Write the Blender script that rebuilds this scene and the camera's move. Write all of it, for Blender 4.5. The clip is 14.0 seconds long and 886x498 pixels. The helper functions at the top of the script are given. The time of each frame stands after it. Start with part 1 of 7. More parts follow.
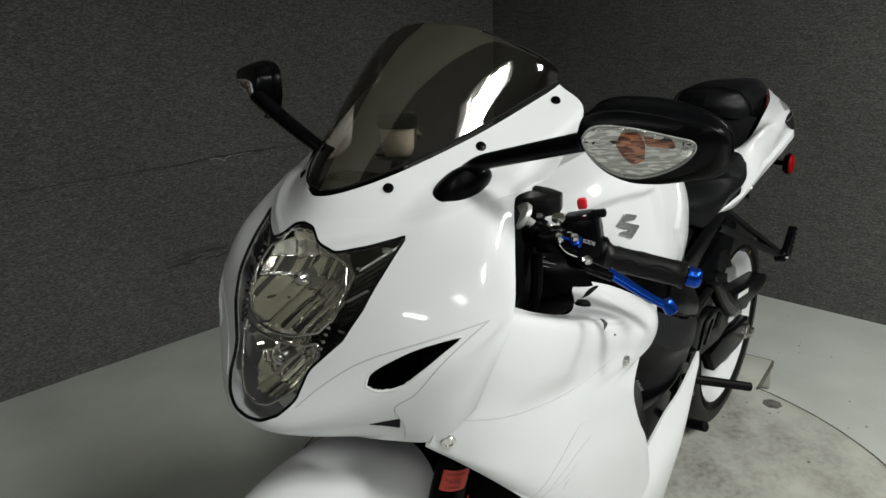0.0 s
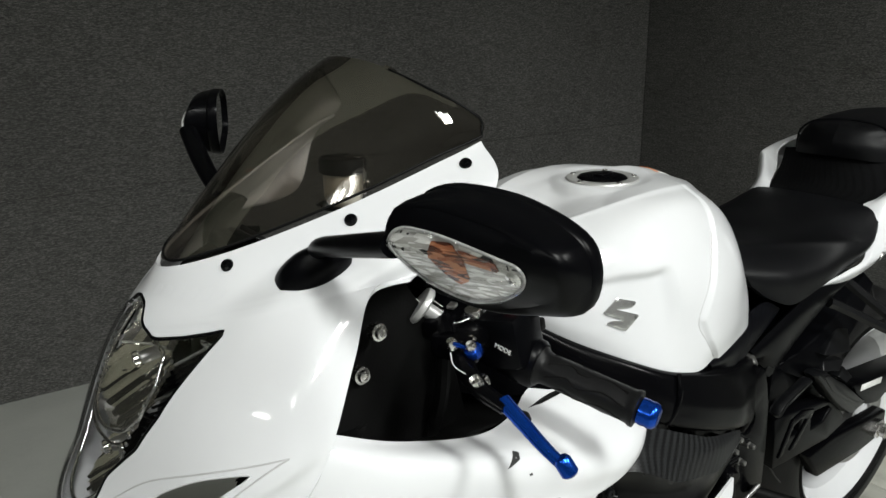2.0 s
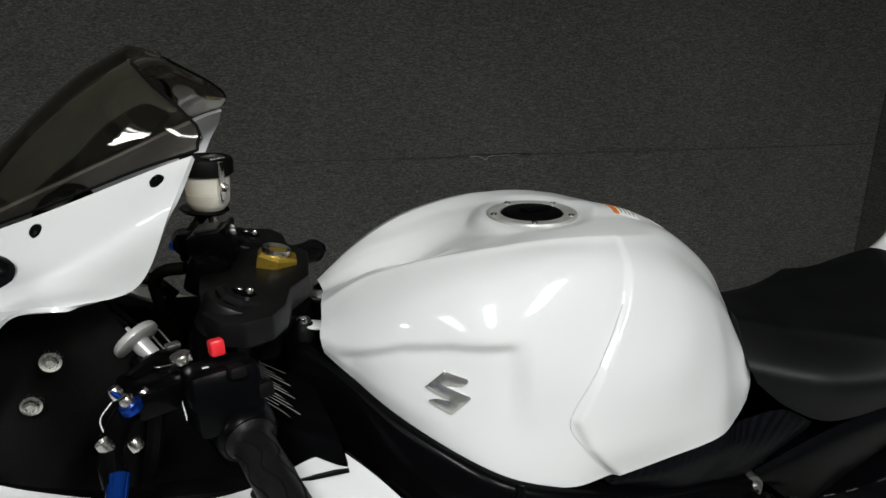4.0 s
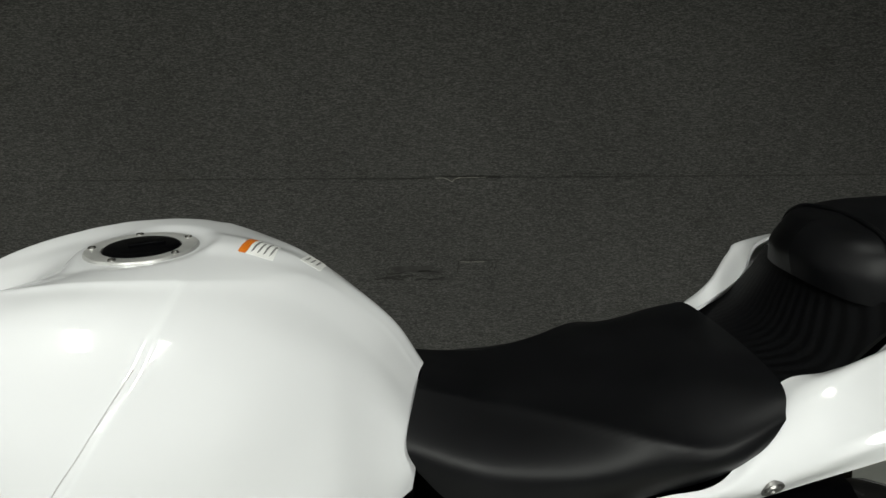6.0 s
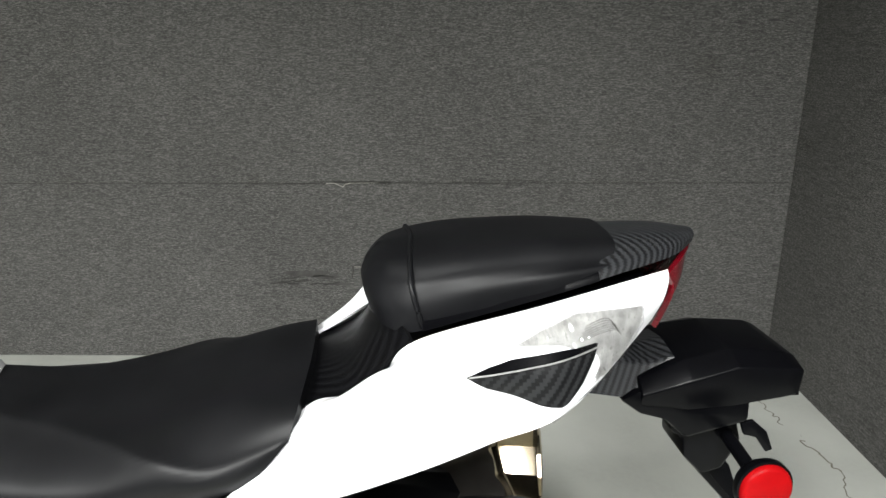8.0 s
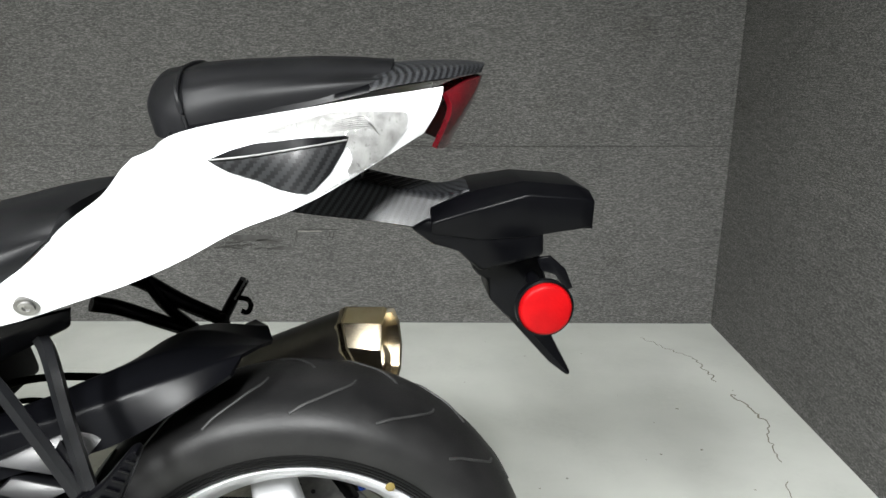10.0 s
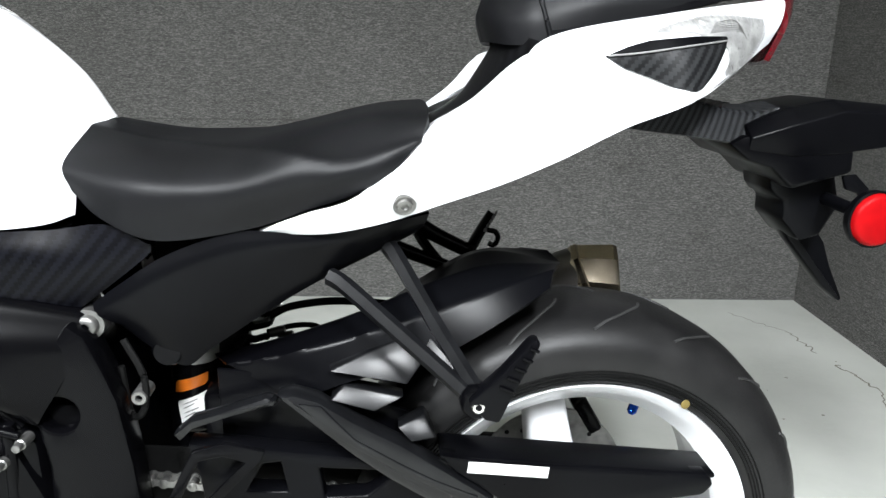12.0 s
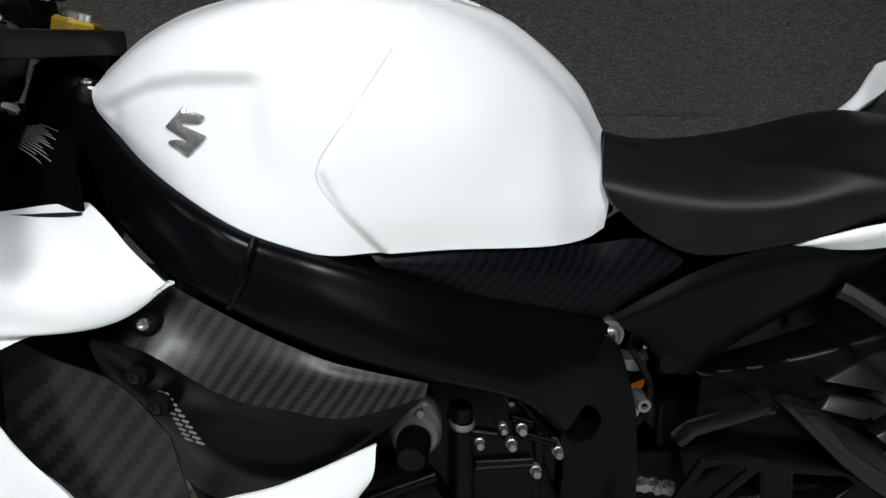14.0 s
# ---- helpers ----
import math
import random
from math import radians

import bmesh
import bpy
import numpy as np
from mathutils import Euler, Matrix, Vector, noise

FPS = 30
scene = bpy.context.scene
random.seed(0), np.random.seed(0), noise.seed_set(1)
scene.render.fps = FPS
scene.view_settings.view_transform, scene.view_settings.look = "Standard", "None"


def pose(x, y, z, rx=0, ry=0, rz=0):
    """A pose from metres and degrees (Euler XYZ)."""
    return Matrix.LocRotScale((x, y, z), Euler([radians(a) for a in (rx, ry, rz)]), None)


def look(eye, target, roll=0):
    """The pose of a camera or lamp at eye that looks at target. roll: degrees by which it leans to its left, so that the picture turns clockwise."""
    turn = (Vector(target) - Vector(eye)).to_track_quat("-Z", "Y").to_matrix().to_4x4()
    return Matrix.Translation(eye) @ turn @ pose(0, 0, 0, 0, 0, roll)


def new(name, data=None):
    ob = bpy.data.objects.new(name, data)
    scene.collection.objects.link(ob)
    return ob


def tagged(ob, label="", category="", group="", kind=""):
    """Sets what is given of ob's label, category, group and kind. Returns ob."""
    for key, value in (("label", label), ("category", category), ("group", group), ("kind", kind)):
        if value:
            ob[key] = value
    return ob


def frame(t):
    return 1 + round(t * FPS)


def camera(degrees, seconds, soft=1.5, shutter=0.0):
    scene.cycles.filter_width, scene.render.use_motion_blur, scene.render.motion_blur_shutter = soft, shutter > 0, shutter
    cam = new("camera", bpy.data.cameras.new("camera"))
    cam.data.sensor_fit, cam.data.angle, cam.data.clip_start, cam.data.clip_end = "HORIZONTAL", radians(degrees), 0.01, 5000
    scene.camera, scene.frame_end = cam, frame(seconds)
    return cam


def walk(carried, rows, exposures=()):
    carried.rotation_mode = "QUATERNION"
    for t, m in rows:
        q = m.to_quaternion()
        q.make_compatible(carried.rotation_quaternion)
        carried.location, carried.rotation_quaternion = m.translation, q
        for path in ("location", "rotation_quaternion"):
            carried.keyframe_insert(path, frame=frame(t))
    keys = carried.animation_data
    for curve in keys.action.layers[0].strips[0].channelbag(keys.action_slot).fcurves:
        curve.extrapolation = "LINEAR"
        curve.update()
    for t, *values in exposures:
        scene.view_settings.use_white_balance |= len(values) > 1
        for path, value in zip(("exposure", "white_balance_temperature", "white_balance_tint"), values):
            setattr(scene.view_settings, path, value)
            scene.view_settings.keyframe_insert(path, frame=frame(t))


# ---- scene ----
from mathutils.bvhtree import BVHTree

cam = camera(66.1, 14.0)
PATH = [
    (0, (-1.325, -0.805, 1.277), (0.008, 0.546, 0.647), -1.9),
    (0.5, (-1.269, -0.794, 1.282), (0.064, 0.557, 0.652), -1.8),
    (1, (-1.15, -0.808, 1.294), (0.14, 0.583, 0.663), -2.0),
    (1.5, (-1.048, -0.849, 1.299), (0.057, 0.699, 0.682), -2.3),
    (2, (-0.948, -0.844, 1.308), (-0.039, 0.822, 0.678), -1.8),
    (2.2, (-0.902, -0.827, 1.303), (-0.034, 0.861, 0.671), -1.6),
    (4.3, (-0.405, -0.843, 1.298), (-0.251, 1.048, 0.666), -0.4),
    (4.5, (-0.363, -0.838, 1.295), (-0.251, 1.059, 0.671), -0.4),
    (5, (-0.249, -0.799, 1.293), (-0.197, 1.104, 0.681), -0.2),
    (5.5, (-0.098, -0.753, 1.279), (-0.082, 1.156, 0.682), -0.6),
    (6, (0.021, -0.737, 1.277), (0.027, 1.176, 0.693), -0.4),
    (6.5, (0.13, -0.731, 1.279), (0.131, 1.182, 0.697), -0.0),
    (7, (0.265, -0.737, 1.289), (0.258, 1.177, 0.708), 0.2),
    (7.5, (0.4, -0.742, 1.288), (0.385, 1.17, 0.704), 0.2),
    (8, (0.505, -0.735, 1.298), (0.478, 1.178, 0.714), -0.2),
    (8.5, (0.606, -0.733, 1.285), (0.575, 1.183, 0.713), -0.1),
    (9, (0.712, -0.749, 1.257), (0.672, 1.172, 0.701), -0.2),
    (9.2, (0.747, -0.756, 1.227), (0.714, 1.169, 0.686), -0.3),
    (11.3, (0.579, -0.849, 0.994), (0.559, 1.074, 0.446), 0.1),
    (11.5, (0.52, -0.842, 0.999), (0.495, 1.082, 0.451), 0.1),
    (12, (0.378, -0.838, 1.013), (0.352, 1.084, 0.462), 0.2),
    (12.5, (0.258, -0.85, 1.012), (0.229, 1.071, 0.458), 0.2),
    (13, (0.133, -0.867, 1.016), (0.104, 1.053, 0.458), 0.2),
    (13.5, (-0.011, -0.85, 1.02), (-0.067, 1.066, 0.447), 0.4),
    (14, (-0.159, -0.857, 1.041), (-0.211, 1.054, 0.453), 0.4),
]
EXPOSURES = [(0, -0.90, 6460, 5.5), (2.2, -0.70, 6420, 6.0), (4.3, -1.07, 6410, 7.0), (5.0, -1.17, 6528, 5.2), (5.5, -1.1, 6570, 4.0), (6.0, -0.85, 6570, 3.0), (6.5, -0.30, 6570, 1.0), (7.0, 0.55, 6470, 4.0), (7.5, 0.75, 6420, 8.0), (8.0, 0.8, 6420, 8.0), (8.5, 0.8, 6420, 8.0), (9.2, 1.14, 6420, 8.0), (11.3, 1.12, 6060, 9.0), (12.5, 1.10, 6134, 8.6), (13.0, 0.92, 6152, 8.4), (13.5, 0.2, 6171, 8.2), (14, -0.57, 6190, 8.0)]
walk(cam, [(t, look(eye, target, roll)) for t, eye, target, roll in PATH], EXPOSURES)

# Ceiling fittings: x, y, length, power, spread in degrees. The one at x = -0.7 is known; the other three are added for
# light.
LIGHTS = [(-4.1, -1.7, 1.2, 62.0, 180), (-2.3, -2.6, 1.2, 24.0, 150), (-0.7, -2.3, 1.2, 165.0, 150), (1.0, -2.3, 1.2, 150.0, 165)]
# ---------- world and light ----------
world = bpy.data.worlds.new("world")
scene.world = world
world.use_nodes = True
world.node_tree.nodes["Background"].inputs[0].default_value = (0.9, 0.95, 1.0, 1)
world.node_tree.nodes["Background"].inputs[1].default_value = 0.05


# ---------- materials ----------
def nodes_of(name):
    m = bpy.data.materials.new(name)
    m.use_nodes = True
    t = m.node_tree
    return m, t, t.nodes["Principled BSDF"], t.nodes.new("ShaderNodeTexCoord")


def link(t, a, b):
    t.links.new(a, b)


def noise_node(t, coord, scale, detail=4.0, stretch=None):
    n = t.nodes.new("ShaderNodeTexNoise")
    n.inputs["Scale"].default_value = scale
    n.inputs["Detail"].default_value = detail
    if stretch:
        mp = t.nodes.new("ShaderNodeMapping")
        mp.inputs["Scale"].default_value = stretch
        link(t, coord, mp.inputs[0])
        coord = mp.outputs[0]
    link(t, coord, n.inputs["Vector"])
    return n


def ramp_node(t, fac, stops):
    r = t.nodes.new("ShaderNodeValToRGB")
    e = r.color_ramp.elements
    while len(e) < len(stops):
        e.new(0.5)
    for k, (p, c) in zip(e, stops):
        k.position = p
        k.color = (*c, 1) if len(c) == 3 else c
    link(t, fac, r.inputs[0])
    return r


def math_node(t, op, a, b=None, c=None):
    n = t.nodes.new("ShaderNodeMath")
    n.operation = op
    for k, v in enumerate((a, b, c)):
        if v is None:
            continue
        if isinstance(v, (int, float)):
            n.inputs[k].default_value = v
        else:
            link(t, v, n.inputs[k])
    return n.outputs[0]


def bump_node(t, bsdf, height, strength, distance=0.001):
    b = t.nodes.new("ShaderNodeBump")
    b.inputs["Strength"].default_value = strength
    b.inputs["Distance"].default_value = distance
    link(t, height, b.inputs["Height"])
    link(t, b.outputs[0], bsdf.inputs["Normal"])


def surface(name, lo, hi, rough, metal=0.0, big=6.0, fine=300.0, bump=0.1, coat=0.0, spread=0.08, coat_rough=0.05, spec=0.5):
    """A surface whose colour wanders between lo and hi, with a fine grain in gloss and relief."""
    m, t, p, co = nodes_of(name)
    n = noise_node(t, co.outputs["Object"], big)
    f = noise_node(t, co.outputs["Object"], fine, 2.0)
    r = ramp_node(t, n.outputs["Fac"], [(0.3, lo), (0.7, hi)])
    link(t, r.outputs[0], p.inputs["Base Color"])
    g = t.nodes.new("ShaderNodeMapRange")
    g.inputs["To Min"].default_value = max(0.02, rough - spread)
    g.inputs["To Max"].default_value = rough + spread
    link(t, f.outputs["Fac"], g.inputs["Value"])
    link(t, g.outputs[0], p.inputs["Roughness"])
    p.inputs["Metallic"].default_value = metal
    p.inputs["Specular IOR Level"].default_value = spec
    p.inputs["Coat Weight"].default_value = coat
    p.inputs["Coat Roughness"].default_value = coat_rough
    if bump:
        bump_node(t, p, f.outputs["Fac"], bump)
    return m


def clear(name, tint, gloss=0.04, rough=0.02, bands=0.0):
    """A see-through shell: tinted passage and a Fresnel gloss."""
    m, t, p, co = nodes_of(name)
    t.nodes.remove(p)
    tr = t.nodes.new("ShaderNodeBsdfTransparent")
    tr.inputs[0].default_value = (*tint, 1)
    gl = t.nodes.new("ShaderNodeBsdfGlossy")
    gl.inputs["Roughness"].default_value = rough
    fr = t.nodes.new("ShaderNodeLayerWeight")
    fr.inputs[0].default_value = 0.5
    mx = t.nodes.new("ShaderNodeMixShader")
    link(t, math_node(t, "MULTIPLY_ADD", math_node(t, "POWER", fr.outputs["Facing"], 5.0), 0.8, gloss), mx.inputs[0])
    link(t, tr.outputs[0], mx.inputs[1])
    link(t, gl.outputs[0], mx.inputs[2])
    link(t, mx.outputs[0], t.nodes["Material Output"].inputs[0])
    if bands:
        w = t.nodes.new("ShaderNodeTexWave")
        w.inputs["Scale"].default_value = bands
        link(t, co.outputs["Object"], w.inputs[0])
        b = t.nodes.new("ShaderNodeBump")
        b.inputs["Strength"].default_value = 0.6
        b.inputs["Distance"].default_value = 0.002
        link(t, w.outputs["Fac"], b.inputs["Height"])
        link(t, b.outputs[0], gl.inputs["Normal"])
    return m


def weave(name, cell, dark, light, rough=0.28, spec=0.3, coat=0.12):
    """Twill carbon cloth under a clear coat, laid in the plane of length and height."""
    m, t, p, co = nodes_of(name)
    s = t.nodes.new("ShaderNodeSeparateXYZ")
    link(t, co.outputs["Object"], s.inputs[0])
    u = math_node(t, "MULTIPLY", math_node(t, "ADD", s.outputs[0], math_node(t, "MULTIPLY", s.outputs[1], 0.7)), 1 / cell)
    v = math_node(t, "MULTIPLY", s.outputs[2], 1 / cell)
    d = math_node(t, "SUBTRACT", math_node(t, "FLOOR", u), math_node(t, "FLOOR", v))
    k = math_node(t, "LESS_THAN", math_node(t, "FLOORED_MODULO", d, 4.0), 1.5)
    thread = math_node(t, "ABSOLUTE", math_node(t, "SINE", math_node(t, "MULTIPLY", u, 18.0)))
    r = ramp_node(t, math_node(t, "MULTIPLY_ADD", thread, 0.12, math_node(t, "MULTIPLY", k, 0.85)), [(0.0, dark), (1.0, light)])
    link(t, r.outputs[0], p.inputs["Base Color"])
    p.inputs["Roughness"].default_value = rough
    p.inputs["Specular IOR Level"].default_value = spec
    p.inputs["Coat Weight"].default_value = coat
    p.inputs["Coat Roughness"].default_value = 0.15
    bump_node(t, p, k, 0.5, 0.0006)
    return m


WHITE = surface("pearl_white_paint", (0.535, 0.54, 0.555), (0.57, 0.575, 0.59), 0.32, 0.0, 3.0, 900.0, 0.0, 0.7, 0.05, 0.03, spec=0.12)
PLASTIC = surface("satin_black_plastic", (0.0010, 0.0010, 0.0014), (0.0018, 0.0019, 0.0024), 0.29, 0.0, 9.0, 60.0, 0.0, spread=0.03, spec=0.06)
FRAME = surface("black_painted_alloy", (0.0009, 0.0009, 0.0012), (0.0015, 0.0015, 0.0019), 0.24, 0.0, 5.0, 60.0, 0.0, 0.0, 0.02, spec=0.065)
VINYL = surface("black_seat_vinyl", (0.0021, 0.0022, 0.0027), (0.0038, 0.0039, 0.0046), 0.44, 0.0, 14.0, 900.0, 0.12, spec=0.13)
RUBBER = surface("black_rubber", (0.0022, 0.0022, 0.0022), (0.0042, 0.0042, 0.0042), 0.5, 0.0, 20.0, 400.0, 0.2, spec=0.06)
TYRE = surface("tyre_rubber", (0.0034, 0.0034, 0.0036), (0.0105, 0.0103, 0.0103), 0.45, 0.0, 14.0, 260.0, 0.2, spec=0.18)
CARBON = weave("carbon_cloth", 0.0034, (0.0016, 0.0016, 0.002), (0.012, 0.0127, 0.0135), 0.42, 0.2, 0.03)
# Lighter, glossier copy of the black, for faces that catch the light.
SATIN = surface("lit_satin_black", (0.0022, 0.0023, 0.0027), (0.0042, 0.0044, 0.005), 0.32, 0.0, 30.0, 60.0, 0.0, spread=0.03, spec=0.24)
BADGE_METAL = surface("satin_chrome", (0.62, 0.62, 0.61), (0.74, 0.74, 0.73), 0.22, 0.92, 60.0, 300.0, 0.0)
BOLT = surface("zinc_bolt", (0.12, 0.12, 0.116), (0.22, 0.217, 0.21), 0.4, 0.85, 60.0, 300.0, 0.1)
CARBON_WIDE = weave("carbon_look_vinyl", 0.006, (0.002, 0.002, 0.0025), (0.008, 0.0085, 0.0095), 0.4)
STEEL = surface("bright_steel", (0.55, 0.54, 0.52), (0.72, 0.71, 0.69), 0.25, 1.0, 30.0, 500.0, 0.08)
DULL = surface("dull_steel", (0.28, 0.28, 0.28), (0.45, 0.44, 0.43), 0.4, 1.0, 40.0, 500.0, 0.15)
CHROME = surface("chrome", (0.85, 0.84, 0.82), (0.92, 0.91, 0.9), 0.09, 1.0, 30.0, 300.0, 0.0, spread=0.03)
ALU = surface("pale_brushed_alloy", (0.30, 0.30, 0.295), (0.42, 0.42, 0.41), 0.34, 0.35, 40.0, 500.0, 0.08)
CARBON_TAIL = weave("ribbed_carbon_look", 0.00225, (0.003, 0.003, 0.0035), (0.020, 0.021, 0.023), 0.38, 0.15, 0.03)
YOKE_BLACK = surface("matt_black_yoke", (0.003, 0.003, 0.0032), (0.0055, 0.0055, 0.0058), 0.42, 0.0, 12.0, 300.0, 0.05, spec=0.15)
STICKER = surface("red_sticker", (0.50, 0.045, 0.03), (0.58, 0.07, 0.045), 0.5, 0.0, 40.0, 300.0, 0.0)
DARKRED = surface("dark_red_print", (0.26, 0.02, 0.015), (0.32, 0.03, 0.02), 0.5, 0.0, 40.0, 300.0, 0.0)
CARBON_STEP = weave("chevron_grip", 0.0021, (0.0010, 0.0010, 0.0013), (0.0030, 0.0031, 0.0037), 0.4, 0.12, 0.0)
CARBON_TRIM = weave("ribbed_trim", 0.0042, (0.0006, 0.0006, 0.0012), (0.0026, 0.0028, 0.0044), 0.4, 0.08, 0.0)
TITAN = surface("heat_tinted_steel", (0.46, 0.37, 0.24), (0.66, 0.58, 0.45), 0.2, 1.0, 18.0, 300.0, 0.0, spread=0.03)
CAN = surface("brushed_dark_silencer", (0.035, 0.032, 0.030), (0.06, 0.055, 0.05), 0.36, 0.7, 18.0, 300.0, 0.1)
BLUE = surface("blue_anodised_alloy", (0.004, 0.04, 0.30), (0.008, 0.07, 0.42), 0.22, 0.85, 20.0, 300.0, 0.05)
GOLD = surface("gold_anodised_alloy", (0.55, 0.36, 0.04), (0.68, 0.46, 0.08), 0.3, 0.85, 20.0, 300.0, 0.05)
OCHRE = surface("faded_yellow_paint", (0.07, 0.05, 0.008), (0.11, 0.08, 0.014), 0.6, 0.0, 60.0, 300.0, 0.0)
CASE_GREY = surface("dull_cast_alloy", (0.045, 0.044, 0.040), (0.068, 0.066, 0.060), 0.5, 0.3, 60.0, 300.0, 0.05)
RED = surface("red_switch_plastic", (0.55, 0.012, 0.02), (0.68, 0.02, 0.03), 0.35, 0.0, 20.0, 300.0, 0.05)
REFLECTOR = surface("red_reflector_plastic", (0.17, 0.001, 0.002), (0.24, 0.002, 0.003), 0.4, 0.0, 30.0, 260.0, 0.3, 0.0, spec=0.06)
TAIL_RED = surface("red_lamp_plastic", (0.05, 0.001, 0.003), (0.08, 0.002, 0.005), 0.15, 0.0, 30.0, 200.0, 0.1, 0.5)
SILVER = surface("frosted_lamp_bed", (0.22, 0.22, 0.218), (0.42, 0.42, 0.415), 0.3, 0.3, 60.0, 260.0, 0.4)


def cut_glass(name, low=(0.42, 0.41, 0.39), middle=(0.56, 0.55, 0.53), high=(0.9, 0.9, 0.88)):
    """A lamp's bright bed of small facets, tinted amber in places by the bulb behind."""
    m, t, p, co = nodes_of(name)
    v = t.nodes.new("ShaderNodeTexVoronoi")
    v.inputs["Scale"].default_value = 210.0
    mp = t.nodes.new("ShaderNodeMapping")
    mp.inputs["Scale"].default_value = (1.0, 0.4, 2.2)
    link(t, co.outputs["Object"], mp.inputs[0])
    link(t, mp.outputs[0], v.inputs["Vector"])
    grey = t.nodes.new("ShaderNodeRGBToBW")
    link(t, v.outputs["Color"], grey.inputs[0])
    r = ramp_node(t, grey.outputs[0], [(0.25, low), (0.5, middle), (0.75, high)])
    link(t, r.outputs[0], p.inputs["Base Color"])
    p.inputs["Metallic"].default_value = 0.3
    p.inputs["Roughness"].default_value = 0.2
    bump_node(t, p, grey.outputs[0], 0.9, 0.002)
    return m


FACETS = cut_glass("faceted_lamp_bed")
AMBER = cut_glass("amber_facets", (0.07, 0.018, 0.008), (0.26, 0.065, 0.02), (0.48, 0.2, 0.1))
RESERVOIR = surface("milky_plastic", (0.58, 0.55, 0.47), (0.72, 0.7, 0.62), 0.35, 0.0, 30.0, 300.0, 0.05)
PAPER = surface("white_label_paper", (0.6, 0.6, 0.59), (0.7, 0.7, 0.69), 0.4, 0.0, 40.0, 300.0, 0.0)
FAINT = surface("pale_print", (0.50, 0.505, 0.52), (0.515, 0.52, 0.535), 0.4, 0.0, 40.0, 300.0, 0.0)
ORANGE = surface("orange_label", (0.50, 0.12, 0.006), (0.56, 0.145, 0.009), 0.4, 0.0, 40.0, 300.0, 0.0)
REDORANGE = surface("orange_red_sticker", (0.75, 0.09, 0.02), (0.8, 0.12, 0.03), 0.4, 0.0, 40.0, 300.0, 0.0)
INK = surface("dark_print", (0.012, 0.012, 0.012), (0.02, 0.02, 0.02), 0.5, 0.0, 40.0, 300.0, 0.0)
GREYPRINT = surface("grey_print", (0.11, 0.11, 0.11), (0.17, 0.17, 0.17), 0.5, 0.0, 40.0, 300.0, 0.0)
LINE = surface("shadow_gap", (0.36, 0.36, 0.365), (0.42, 0.42, 0.425), 0.5, 0.0, 40.0, 300.0, 0.0)
SMOKE = clear("smoked_acrylic", (0.68, 0.65, 0.61), 0.15)
REFLECT = surface("bright_lamp_mirror", (0.86, 0.84, 0.78), (0.92, 0.90, 0.84), 0.05, 1.0, 30.0, 300.0, 0.0, spread=0.02)
LENS = clear("clear_lens", (0.96, 0.96, 0.96), 0.03)
RIBBED = clear("ribbed_clear_lens", (0.93, 0.93, 0.93), 0.06, 0.03, 40.0)
MIRROR = surface("mirror_glass", (0.85, 0.86, 0.87), (0.87, 0.88, 0.89), 0.03, 1.0, 3.0, 3.0, 0.0, spread=0.01)


# ---------- mesh tools ----------
def spline(pts, n):
    """n points along a smooth curve through pts, evenly by length."""
    p = np.array(pts, float)
    if len(p) == 2:
        return p[0] + np.linspace(0, 1, n)[:, None] * (p[1] - p[0])
    q = np.vstack([2 * p[0] - p[1], p, 2 * p[-1] - p[-2]])
    out = []
    for k in range(1, len(q) - 2):
        a, b, c, d = q[k - 1 : k + 3]
        s = np.linspace(0, 1, 17)[:-1, None]
        out.append(0.5 * (2 * b + (c - a) * s + (2 * a - 5 * b + 4 * c - d) * s**2 + (3 * b - a - 3 * c + d) * s**3))
    out = np.vstack([*out, p[-1:]])
    run = np.r_[0, np.cumsum(np.linalg.norm(np.diff(out, axis=0), axis=1))]
    want = np.linspace(0, run[-1], n)
    return np.stack([np.interp(want, run, out[:, k]) for k in range(3)], 1)


def poly(pts, n):
    """n points along the straight pieces through pts."""
    p = np.array(pts, float)
    run = np.r_[0, np.cumsum(np.linalg.norm(np.diff(p, axis=0), axis=1))]
    want = np.linspace(0, run[-1], n)
    return np.stack([np.interp(want, run, p[:, k]) for k in range(p.shape[1])], 1)


def flip_y(rail):
    return [(x, -y, z) for x, y, z in rail]


def both(rails):
    """Rails from the left edge to the middle, carried on to the right edge."""
    last = rails[:-1] if abs(rails[-1][0][1]) < 1e-6 else rails
    return rails + [flip_y(r) for r in reversed(last)]


def sheet(rails, nu, nv, straight=False):
    """The grid of points of a smooth sheet through the rails."""
    lines = np.stack([spline(r, nu) for r in rails])
    f = poly if straight else spline
    return np.stack([f(lines[:, u], nv) for u in range(nu)], 1)


